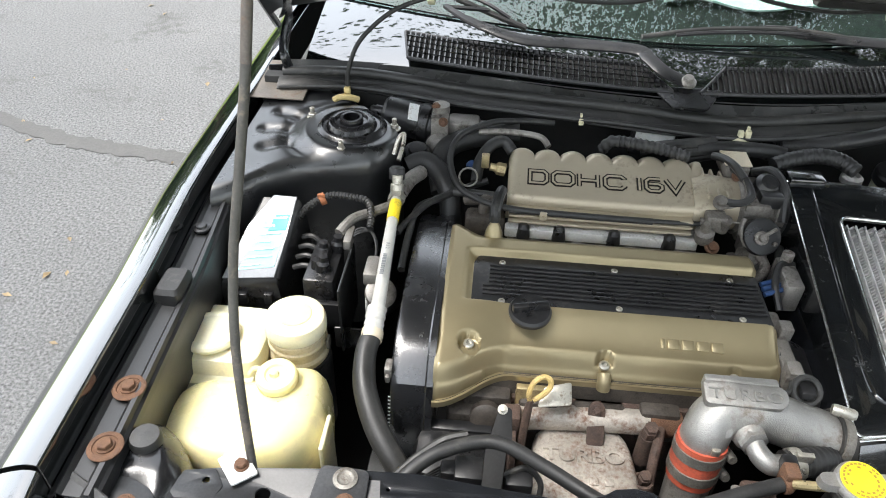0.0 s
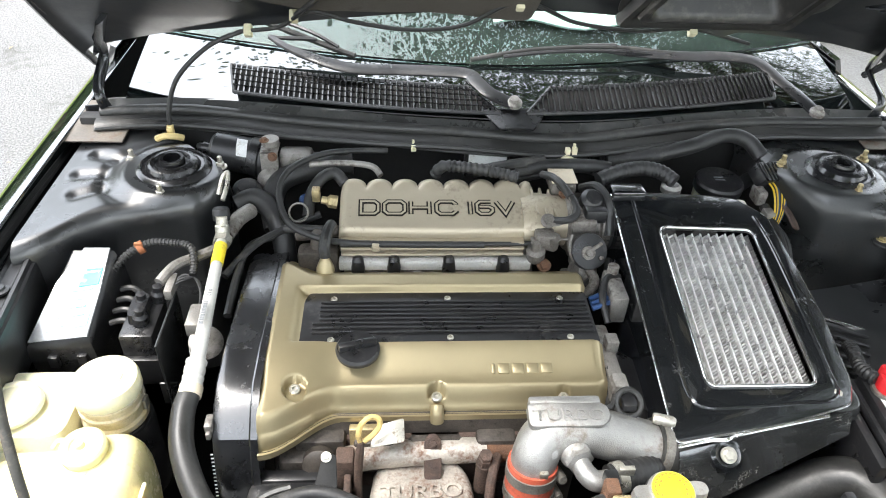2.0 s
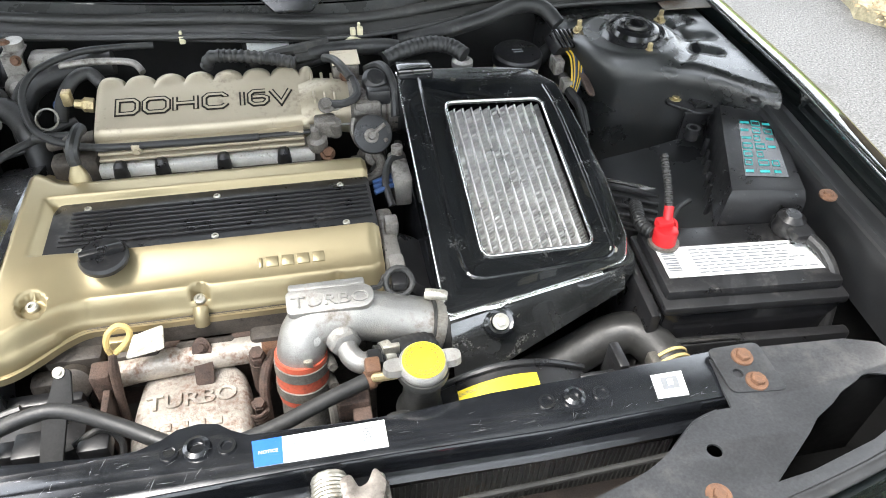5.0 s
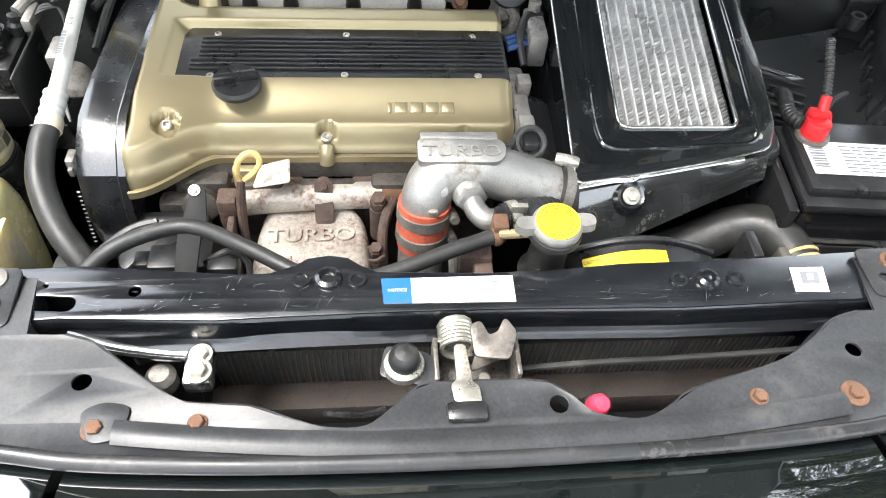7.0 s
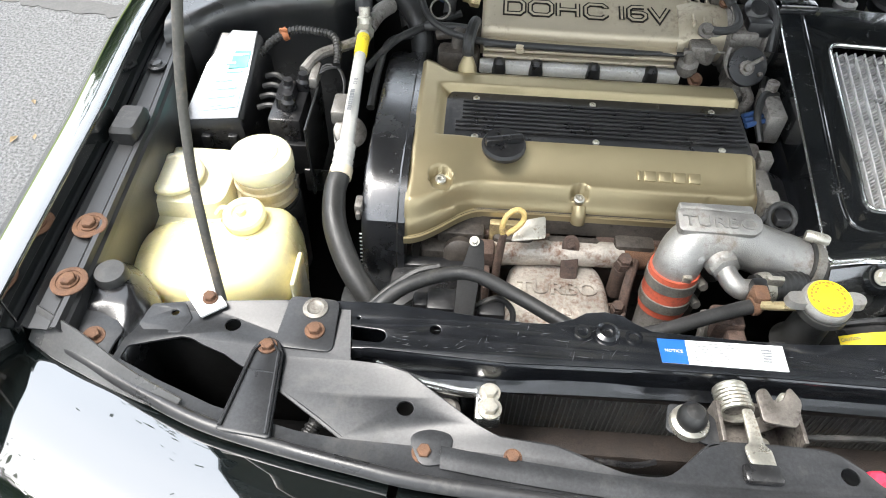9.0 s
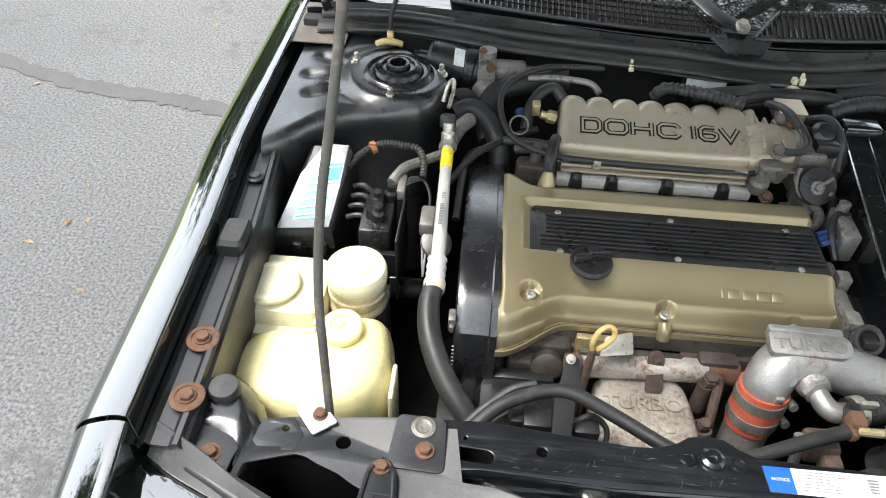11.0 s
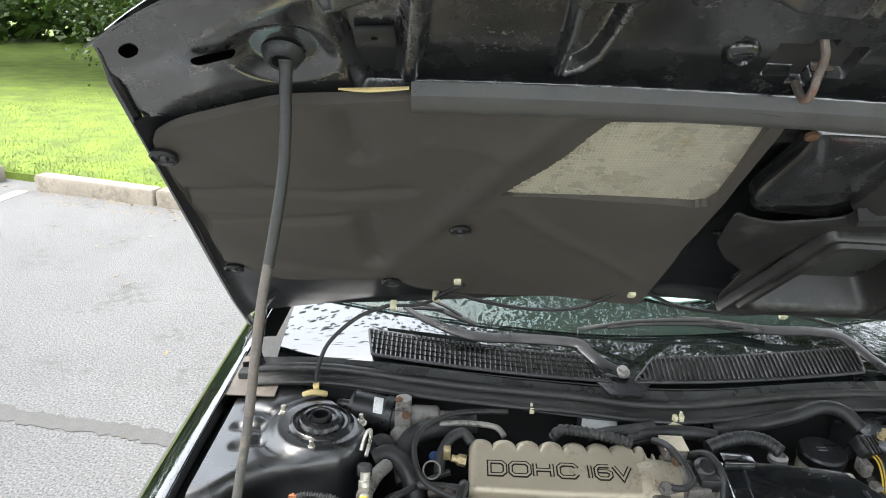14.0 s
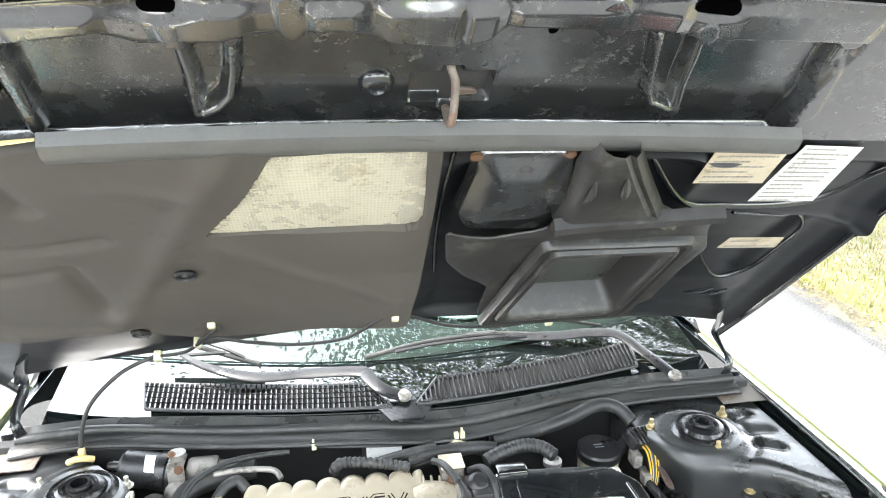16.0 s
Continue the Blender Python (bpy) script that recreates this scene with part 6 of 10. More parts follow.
# hinges, washer pipe along the rear edge
for s in (-1, 1):
    part("hinge", merged(tube([hood_at(s * 0.66, -0.02, 0.0), hood_at(s * 0.675, -0.09, 0.01), (0.30 + s * 0.665, 1.12, 0.90), (0.30 + s * 0.655, 1.125, 0.852)], 0.010, 8, flat=0.4), tube([hood_at(s * 0.62, 0.06, 0.004), hood_at(s * 0.68, -0.08, 0.004)], 0.016, 8, 2, False, 0.25)), PANEL_DARK, hood)
pipe_run = [hood_at(u, v, w) for u, v, w in ((-0.42, 0.04, 0.012), (-0.36, 0.075, 0.02), (-0.31, 0.12, 0.018), (-0.25, 0.10, 0.022), (-0.17, 0.095, 0.03), (-0.09, 0.11, 0.03), (-0.01, 0.145, 0.012), (0.08, 0.11, 0.022), (0.18, 0.09, 0.022), (0.27, 0.08, 0.012), (0.38, 0.04, 0.016))]
wash = thing("washer_pipe", (-0.1, 1.1, 1.0), "thin black washer pipe held by pale clips under the bonnet", "pipe")
part("pipe", tube(pipe_run, 0.0032, 8), RUBBER, wash)
part("drop_pipe", tube([hood_at(-0.42, 0.04, 0.012), (-0.175, 1.10, 0.985), (-0.225, 1.085, 0.94), (-0.245, 1.075, 0.89), (-0.247, 1.072, 0.858)], 0.0038, 8), RUBBER, wash)
part("pipe", tube([hood_at(-0.29, 0.165, 0.02), hood_at(-0.33, 0.11, 0.018)], 0.004, 8, 1, False), RUBBER, wash)
for u, v in ((-0.335, 0.095), (-0.30, 0.17), (-0.01, 0.142), (-0.41, 0.045), (0.27, 0.078)):
    part("clip", moved(box(-0.006, 0.006, -0.007, 0.007, 0.004, 0.022, 0.002), Matrix.Translation(hood_at(u, v) - HOOD.translation) @ HOOD), CLIP, wash)
part("end_clip", merged(tube([(-0.268, 1.060, 0.846), (-0.255, 1.056, 0.853), (-0.240, 1.058, 0.852), (-0.228, 1.064, 0.846)], 0.0055, 8), box(-0.252, -0.242, 1.062, 1.074, 0.848, 0.866, 0.002)), YELLOW_CLIP, wash, "yellowed plastic clip")

# prop rod
prop = thing("prop_rod", (-0.217, 0.399, 0.785), "bent steel prop rod, upper half sleeved in rubber", "rod")
ROD_RUN = [(-0.216, 0.399, 0.768), (-0.219, 0.415, 0.85), (-0.223, 0.438, 0.92), (-0.219, 0.462, 1.0), (-0.208, 0.485, 1.08), (-0.198, 0.509, 1.16), (-0.190, 0.535, 1.25), (-0.184, 0.550, 1.295)]
part("rod", tube(ROD_RUN, 0.0045, 18), ROD, prop)
part("bare_rod", tube([(-0.198, 0.509, 1.16), (-0.190, 0.535, 1.25), (-0.184, 0.550, 1.295)], 0.0047, 18), ROD_RUST, prop)
part("sleeve", tube([(-0.184, 0.550, 1.292), (-0.172, 0.575, 1.38), (-0.172, 0.597, 1.458), (-0.172, 0.600, 1.474)], [0.0052, 0.0054, 0.0060, 0.0068], 18), RUBBER_GREY, prop)

# ---- engine ----
block = thing("engine_block", (0.17, 0.70, 0.26), "grimy cast alloy engine block and cylinder head", "engine")
part("head", box(-0.03, 0.365, 0.585, 0.825, 0.62, 0.728, 0.008), GRIME, block)
part("block", box(-0.02, 0.36, 0.60, 0.82, 0.26, 0.625, 0.01), GRIME, block)
part("front_face", merged(*[box(x, x + w, 0.566, 0.60, z, z + h, 0.006) for x, w, z, h in ((-0.01, 0.06, 0.66, 0.05), (0.06, 0.05, 0.645, 0.06), (0.125, 0.07, 0.66, 0.04), (0.21, 0.05, 0.65, 0.055), (0.275, 0.07, 0.655, 0.05))]), GRIME, block)

cover = thing("valve_cover", (0.17, 0.70, 0.725), "gold painted twin-cam valve cover with a ribbed black centre plate", "valve cover")


WELLS = ((-0.008, 0.600, 0.015), (0.161, 0.604, 0.0125), (0.318, 0.600, 0.010), (0.012, 0.826, 0.0))


def cover_front(x):
    """The cover's front edge steps forward at the timing end."""
    return 0.592 - 0.052 * (1 - smooth(-0.045, 0.045, x)) + 0.002 * smooth(0.36, 0.376, x) * 3


def cover_height(x, y):
    front, rear = y - cover_front(x), 0.838 + 0.026 * (1 - smooth(-0.045, 0.0, x)) - y
    z = 0.7845
    z -= (0.026 - 0.014 * (1 - smooth(-0.02, 0.05, x))) * (1 - smooth(0.018, 0.085 + 0.02 * (1 - smooth(-0.045, 0.05, x)), front))
    z -= 0.026 * (1 - smooth(0.004, 0.022, front)) ** 1.4
    z -= 0.030 * (1 - smooth(0.004, 0.052, rear)) ** 1.2
    if front < 0.0035 or rear < 0.0035:
        z = min(z, 0.728)
    z -= 0.006 * (1 - smooth(0.0, 0.006, 0.3765 - x)) + 0.004 * (1 - smooth(0.0, 0.006, x + 0.047))
    inside = smooth(0.0, 0.006 + 0.012 * (x < 0.02), x + 0.024) * smooth(0.0, 0.006, y - 0.6625) * smooth(0.0, 0.006, 0.7695 - y)
    z -= 0.0130 * inside
    for wx, wy, r in WELLS:
        if r:
            d = math.hypot(x - wx, (y - wy) if y > wy else (y - wy) * 0.7)
            z = min(z, max(0.764 if wx < 0 else 0.742, z - 0.018 * (1 - smooth(r * 0.72, r, d))))
    return z


def cover_shape(u, v):
    x = -0.047 + 0.4235 * u
    y0, y1 = cover_front(x), 0.838 + 0.026 * (1 - smooth(-0.045, 0.0, x))
    y = y0 + (y1 - y0) * v
    return x, y, cover_height(x, y)


gold = part("shell", sheet(cover_shape, 190, 150, 0), GOLD, cover, crease=60)
part("gasket_flange", sheet(lambda u, v: (-0.047 + 0.4235 * u, cover_front(-0.047 + 0.4235 * u) - 0.003, 0.7215 + 0.009 * v), 60, 2, 0.003), GOLD, cover)
part("end_wall", sheet(lambda u, v: (0.3764, cover_front(0.37) + (0.838 - cover_front(0.37)) * u, 0.72 + (cover_height(0.3764, cover_front(0.37) + (0.838 - cover_front(0.37)) * u) - 0.7195) * v), 60, 3, 0.002), GOLD, cover)
bm = plate(rounded([(-0.016, 0.666), (0.375, 0.6645), (0.375, 0.765), (-0.004, 0.765), (-0.016, 0.728)], 0.006), thick=0.004, bevel=0.001, z=0.7712)
centre_plate = part("centre_plate", bm, PLASTIC, cover, "satin black ribbed cover plate")
for i in range(8):
    y = 0.685 + i * 0.0083
    part("rib", box(0.012 if i > 2 else 0.004, 0.372, y, y + 0.0040, 0.7729, 0.7755, 0.0010), PLASTIC, centre_plate)
for x, y in ((0.029, 0.7515), (0.1825, 0.752), (0.338, 0.7505), (0.0295, 0.674), (0.1815, 0.6765), (0.338, 0.6755)):
    part("screw", lathe([(0.0045, 0), (0.0045, 0.002), (0.0038, 0.0027), (0.0022, 0.0027), (0.0020, 0.0006), (0.0003, 0.0006)], (x, y, 0.7729), (0, 0, 1), 14), ZINC, centre_plate)
for x, y, z in ((-0.008, 0.600, 0.7645), (0.161, 0.604, 0.742), (0.318, 0.600, 0.742)):
    part("bolt", lathe([(0.0065, 0), (0.0065, 0.005), (0.0045, 0.0065), (0.003, 0.0065), (0.003, 0.003), (0.0003, 0.003)], (x, y, z), (0, -0.25, 1), 14), ZINC, cover)
for x in (0.161, 0.318):
    part("bolt_lug", tube([(x, 0.594, 0.741), (x, 0.587, 0.735), (x, 0.583, 0.724)], 0.0085, 14), GOLD, cover)
cap = part("oil_cap", lathe([(0.022, 0), (0.0225, 0.004), (0.0265, 0.005), (0.027, 0.010), (0.0245, 0.014), (0.012, 0.0145), (0.001, 0.0145)], (0.065, 0.643, 0.781), (0, -0.10, 1), 40), PLASTIC, cover, "black plastic oil filler cap")
part("grip", box(-0.0235, 0.0235, -0.0048, 0.0048, 0.0, 0.011, 0.003, m=pose(0.065, 0.6415, 0.7935, 6, 0, 14)), PLASTIC, cap)
# raised maker's mark: plain raised shapes
for i, w in enumerate((0.0045, 0.0145, 0.0145, 0.0145, 0.0145)):
    x, y = 0.2300 + i * 0.0180 + w / 2 - (0.0100 if i else 0), 0.6305
    tip = math.degrees(math.atan2(cover_height(x, y + 0.006) - cover_height(x, y - 0.006), 0.012))
    part("badge_block", box(-w / 2, w / 2, -0.0065, 0.0065, -0.003, 0.0022, 0.0012, m=pose(x, y, cover_height(x, y), tip, 0, 0)), GOLD, cover, "raised plain gold block mark")
nipple = part("breather", lathe([(0.014, -0.006), (0.0125, 0.010), (0.0085, 0.020), (0.006, 0.025), (0.006, 0.038), (0.001, 0.039)], (0.014, 0.805, 0.775), (0, 0.15, 1), 20), GOLD, cover)
part("breather_hose", tube([(0.014, 0.809, 0.802), (0.014, 0.814, 0.818), (0.018, 0.835, 0.828), (0.022, 0.85, 0.828)], 0.008, 10), RUBBER, nipple)

belt_cover = thing("timing_belt_cover", (-0.07, 0.70, 0.5), "scuffed black plastic timing belt cover", "cover")


def timing_ring(x, grow):
    run = [(0.895, 0.60), (0.897, 0.70), (0.893, 0.735), (0.875, 0.757), (0.84, 0.768), (0.76, 0.776), (0.66, 0.782), (0.60, 0.780), (0.572, 0.768), (0.546, 0.745), (0.530, 0.70), (0.528, 0.66), (0.54, 0.60)]
    mid = Vector((0.70, 0.66))
    return [Vector((x, *(mid + (Vector(p) - mid) * (1 + grow)))) for p in run]


part("cover", skin([timing_ring(x, g) for x, g in ((-0.099, -0.12), (-0.0985, -0.035), (-0.0965, -0.016), (-0.092, -0.006), (-0.086, -0.001), (-0.056, 0.001), (-0.054, 0.010), (-0.046, 0.010))]), TIMING_PLASTIC, belt_cover, crease=28)
part("mark_plate", merged(box(-0.106, -0.097, 0.553, 0.572, 0.738, 0.760, 0.002), box(-0.104, -0.099, 0.548, 0.556, 0.742, 0.752, 0.001)), ALLOY_DIRTY, belt_cover, "grey timing pointer lug")
teeth = [box(-0.0995, -0.0965, 0.538 - 0.0012 * k, 0.5390 - 0.0012 * k, 0.728 - 0.0055 * k, 0.7294 - 0.0055 * k, 0) for k in range(13)]
part("marks", merged(*teeth), PAPER, belt_cover)

# intake plenum
plenum = thing("intake_manifold", (0.18, 0.90, 0.76), "champagne painted intake plenum with scalloped rear and raised letters", "manifold")
face = basis((0.172, 0.895, 0.8285), (1, 0.0, 0), (0, 0.962, 0.272))


def round_over(d, r):
    return 0.0 if d >= r else r - math.sqrt(max(0.0, r * r - (r - max(d, 0.0)) ** 2))


def plenum_top(u, v):
    """A flat face with rounded edges, fluted where the runners meet its rear edge."""
    x = -0.142 + 0.292 * u
    lobe = abs(math.sin((x + 0.142) / 0.292 * math.pi * 7.5)) ** 0.5
    valley = 1 - lobe
    rear = 0.063 - 0.007 * valley
    low = -0.045 - 0.003 * math.sin(u * 3.14)
    k = max(0.0, min(1.0, (v - 0.06) / 0.88))
    y = low + (rear - low) * k
    z = -round_over(y - low, 0.010) - round_over(rear - y, 0.020) - round_over(x + 0.142, 0.014) - round_over(0.150 - x, 0.014)
    z += (0.003 * lobe - 0.006 * valley) * smooth(0.028, 0.052, y)
    if v < 0.06 or v > 0.94:
        z = -0.05
    return face @ Vector((x, y, z))


part("plenum", sheet(plenum_top, 150, 50, 0), CHAMPAGNE, plenum, crease=70)
part("plenum_end", moved(box(-0.141, -0.10, -0.040, 0.050, -0.05, -0.016, 0.004), face), CHAMPAGNE, plenum)
part("plenum_end", moved(box(0.10, 0.149, -0.040, 0.050, -0.05, -0.016, 0.004), face), CHAMPAGNE, plenum)


def ribbon(points, half, z0, z1, ring_shape=False):
    """A flat raised stroke of even width with mitred corners."""
    pts = [Vector(p) for p in points]
    n = len(pts)
    rows = []
    for i, p in enumerate(pts):
        before = pts[i - 1] if i or ring_shape else None
        after = pts[(i + 1) % n] if i < n - 1 or ring_shape else None
        d0 = (p - before).normalized() if before is not None else (after - p).normalized()
        d1 = (after - p).normalized() if after is not None else d0
        t = (d0 + d1).normalized()
        side = Vector((-t.y, t.x)) * half / max(0.5, t.dot(d1))
        rows.append([(*(p + side), z0), (*(p + side * 0.9), z1), (*(p - side * 0.9), z1), (*(p - side), z0)])
    if ring_shape:
        rows.append(rows[0])
    return skin(rows, cap=not ring_shape)


def letter_strokes(ch, w, h):
    """Wide, boxy capitals as strokes in a cell w by h, from its lower left corner."""
    c = 0.22 * h
    return {"D": [([(0, 0), (w - c, 0), (w, c), (w, h - c), (w - c, h), (0, h)], True)],
            "O": [([(c, 0), (w - c, 0), (w, c), (w, h - c), (w - c, h), (c, h), (0, h - c), (0, c)], True)],
            "H": [([(0, 0), (0, h)], False), ([(w, 0), (w, h)], False), ([(0, h / 2), (w, h / 2)], False)],
            "C": [([(w, h * 0.22), (w, c * 0.9), (w - c, 0), (c, 0), (0, c), (0, h - c), (c, h), (w - c, h), (w, h - c * 0.9), (w, h * 0.78)], False)],
            "1": [([(w / 2, 0), (w / 2, h)], False)],
            "6": [([(w * 0.92, h), (c, h), (0, h - c), (0, c), (c, 0), (w - c, 0), (w, c), (w, h * 0.58 - c * 0.6), (w - c, h * 0.58), (0.004, h * 0.58)], False)],
            "V": [([(0, h), (w / 2, 0), (w, h)], False)]}[ch]


LETTER_H = 0.0235
for ch, x0, x1 in (("D", -0.110, -0.085), ("O", -0.076, -0.046), ("H", -0.037, -0.010), ("C", 0.001, 0.0295), ("1", 0.047, 0.055), ("6", 0.061, 0.084), ("V", 0.090, 0.116)):
    at_corner = face @ pose(x0, -0.003 - LETTER_H / 2, 0.0)
    strokes = letter_strokes(ch, x1 - x0, LETTER_H)
    letter = part("letter", moved(merged(*[ribbon(p, 0.0041, -0.001, 0.0010, ring_shape) for p, ring_shape in strokes]), at_corner), LETTER_EDGE, plenum, "dark outlined letter with a champagne face")
    part("letter_face", moved(merged(*[ribbon(p, 0.0017, 0.0004, 0.0014, ring_shape) for p, ring_shape in strokes]), at_corner), CHAMPAGNE, letter)
part("throttle_neck", skin([[Vector((x, cy + hy * math.cos(a), cz + hz * math.sin(a))) for a in (2 * math.pi * k / 24 for k in range(24))] for x, cy, cz, hy, hz in ((0.30, 0.90, 0.800, 0.050, 0.034), (0.325, 0.902, 0.802, 0.047, 0.036), (0.345, 0.905, 0.80, 0.040, 0.036), (0.372, 0.905, 0.795, 0.040, 0.038))]), CHAMPAGNE, plenum)
for k in range(3):
    part("neck_web", box(0.318 + k * 0.014, 0.322 + k * 0.014, 0.868, 0.94, 0.80, 0.836 - k * 0.002, 0.0015), CHAMPAGNE, plenum)
for k, z in enumerate((0.797, 0.789, 0.781)):
    part("fin", box(0.034, 0.300, 0.842 - k * 0.003, 0.862, z, z + 0.0045, 0.0015), CHAMPAGNE, plenum)
part("fin_wall", box(0.036, 0.298, 0.852, 0.90, 0.735, 0.80, 0.002), CHAMPAGNE, plenum)
part("runners", merged(*[tube([(0.07 + 0.075 * i, 0.89, 0.77), (0.07 + 0.075 * i, 0.86, 0.74), (0.07 + 0.075 * i, 0.83, 0.70)], 0.026, 14) for i in range(4)]), ALLOY_DIRTY, plenum)
part("cable_guide", tube([(0.034, 0.838, 0.801), (0.15, 0.840, 0.800), (0.25, 0.842, 0.799), (0.31, 0.846, 0.797)], 0.0034, 8), RUBBER, plenum, "black cable sheath")
part("cable_clamp", merged(box(0.078, 0.090, 0.832, 0.846, 0.792, 0.8065, 0.002), lathe([(0.004, 0), (0.004, 0.004), (0.001, 0.004)], (0.084, 0.834, 0.797), (0, -1, 0), 12)), CHAMPAGNE, plenum)

fuel = thing("fuel_rail", (0.17, 0.838, 0.765), "bright aluminium fuel rail with black injector connectors", "fuel rail")
part("rail", box(0.030, 0.312, 0.832, 0.848, 0.757, 0.774, 0.003), RAIL_ALLOY, fuel)
for x in (0.058, 0.110, 0.190, 0.270):
    part("injector_plug", merged(pot([(0.748, x, 0.834, 0.009, 0.009), (0.764, x, 0.832, 0.010, 0.010), (0.778, x, 0.833, 0.008, 0.009), (0.783, x, 0.835, 0.004, 0.005)], 3, 16)), PLASTIC, fuel)
part("regulator", lathe([(0.012, 0), (0.014, 0.006), (0.014, 0.018), (0.008, 0.022), (0.005, 0.035), (0.001, 0.036)], (0.318, 0.838, 0.775), (-0.1, -0.2, 1), 20), THROTTLE_ALLOY, fuel)

throttle = thing("throttle_housing", (0.40, 0.89, 0.74), "grimy alloy throttle body with linkage, sensors and hoses", "throttle body")
part("bore", lathe([(0.040, 0), (0.044, 0.004), (0.044, 0.012), (0.036, 0.016), (0.036, 0.05), (0.042, 0.053), (0.042, 0.066)], (0.368, 0.905, 0.795), (1, 0, 0), 28), THROTTLE_ALLOY, throttle)
part("body", merged(box(0.372, 0.412, 0.862, 0.945, 0.755, 0.825, 0.008), box(0.35, 0.388, 0.925, 0.975, 0.826, 0.848, 0.004), box(0.376, 0.415, 0.84, 0.87, 0.745, 0.785, 0.006), box(0.315, 0.345, 0.838, 0.862, 0.788, 0.815, 0.004)), THROTTLE_ALLOY, throttle)
part("label_plate", box(0.350, 0.390, 0.928, 0.970, 0.8482, 0.8500, 0.0006), PAPER_TAN, throttle, "pale metal data plate")
part("pulley", lathe([(0.025, 0), (0.027, 0.003), (0.025, 0.006), (0.027, 0.009), (0.026, 0.012), (0.020, 0.013)], (0.392, 0.832, 0.792), (0.05, -0.75, 0.65), 34), PLASTIC, throttle)
part("pulley_hub", merged(lathe([(0.010, 0.012), (0.010, 0.017), (0.006, 0.018), (0.005, 0.022), (0.001, 0.022)], (0.389, 0.830, 0.790), (0.05, -0.75, 0.65), 20), lathe([(0.003, 0.012), (0.003, 0.018), (0.001, 0.019)], (0.408, 0.826, 0.784), (0.05, -0.75, 0.65), 10)), THROTTLE_ALLOY, throttle)
part("lever", merged(tube([(0.391, 0.821, 0.802), (0.398, 0.822, 0.806), (0.409, 0.826, 0.812)], 0.0028, 8), tube([(0.370, 0.846, 0.812), (0.366, 0.836, 0.800), (0.372, 0.822, 0.786), (0.384, 0.815, 0.782)], 0.0042, 8)), THROTTLE_ALLOY, throttle)
for k in range(4):
    part("wire", tube([(0.330 + 0.002 * k, 0.866 - 0.003 * k, 0.822), (0.350, 0.862 - 0.003 * k, 0.825), (0.368 + 0.002 * k, 0.868, 0.830), (0.374 + 0.002 * k, 0.885, 0.838), (0.368 + 0.002 * k, 0.905, 0.846)], 0.0015, 6), BAND, throttle)
part("taped_lead", tube([(0.372, 0.898, 0.845), (0.362, 0.920, 0.852), (0.352, 0.945, 0.850), (0.342, 0.965, 0.842)], 0.0062, 10), RUBBER_GREY, throttle)
part("vent_stub", lathe([(0.0085, 0), (0.0085, 0.030), (0.007, 0.034), (0.001, 0.034)], (0.372, 0.868, 0.806), (1, 0.08, 0.05), 16), THROTTLE_ALLOY, throttle)
part("bolt", hex_bolt((0.334, 0.858, 0.828), (0, -0.7, 1), 0.0075, 0.010), THROTTLE_ALLOY, throttle)
part("bolt", hex_bolt((0.366, 0.915, 0.838), (0, -0.7, 1), 0.005, 0.006), RUST_BOLT, throttle)
part("sensor", merged(lathe([(0.017, 0), (0.018, 0.006), (0.018, 0.018), (0.012, 0.024), (0.001, 0.025)], (0.405, 0.905, 0.825), (0.1, -0.5, 1), 24), box(0.392, 0.425, 0.868, 0.895, 0.815, 0.838, 0.004)), PLASTIC, throttle)
part("valve", merged(lathe([(0.016, 0), (0.016, 0.03), (0.010, 0.034), (0.001, 0.034)], (0.385, 0.842, 0.748), (0.3, -0.7, 0.5), 18), box(0.36, 0.40, 0.825, 0.85, 0.715, 0.75, 0.006)), THROTTLE_ALLOY, throttle)
part("stay", plate(rounded([(0.313, 0.80), (0.345, 0.785), (0.352, 0.80), (0.336, 0.835), (0.318, 0.842)], 0.006), thick=0.004, bevel=0.001, m=pose(0, 0.13, 0.625, 10, 0, 0)), THROTTLE_ALLOY, throttle)
part("bolt", hex_bolt((0.329, 0.825, 0.772), (0, -0.6, 1), 0.007, 0.007), RUST_BOLT, throttle)
part("linkage", merged(tube([(0.31, 0.848, 0.800), (0.33, 0.846, 0.802), (0.345, 0.848, 0.795)], 0.006, 8), lathe([(0.009, -0.012), (0.009, 0.012)], (0.343, 0.845, 0.80), (0, -0.3, 1), 14), tube([(0.345, 0.845, 0.805), (0.375, 0.842, 0.805), (0.41, 0.85, 0.79)], 0.0018, 6)), THROTTLE_ALLOY, throttle)
for pts, r in (([(0.335, 0.862, 0.828), (0.36, 0.855, 0.832), (0.378, 0.87, 0.835), (0.375, 0.90, 0.842), (0.36, 0.93, 0.845)], 0.0055), ([(0.40, 0.945, 0.83), (0.42, 0.925, 0.845), (0.43, 0.89, 0.835), (0.43, 0.86, 0.80)], 0.007), ([(0.39, 0.84, 0.76), (0.40, 0.815, 0.755), (0.385, 0.79, 0.755)], 0.008), ([(0.40, 0.80, 0.745), (0.42, 0.81, 0.76), (0.43, 0.84, 0.77)], 0.006)):
    part("hose", tube(pts, r, 10), RUBBER, throttle)
part("elbow_fitting", tube([(0.372, 0.775, 0.757), (0.39, 0.785, 0.757), (0.40, 0.80, 0.765), (0.392, 0.825, 0.772)], 0.0075, 10), THROTTLE_ALLOY, throttle)
part("air_hose", tube([(0.43, 0.905, 0.795), (0.45, 0.905, 0.79), (0.475, 0.90, 0.775)], 0.042, 20), RUBBER, throttle)

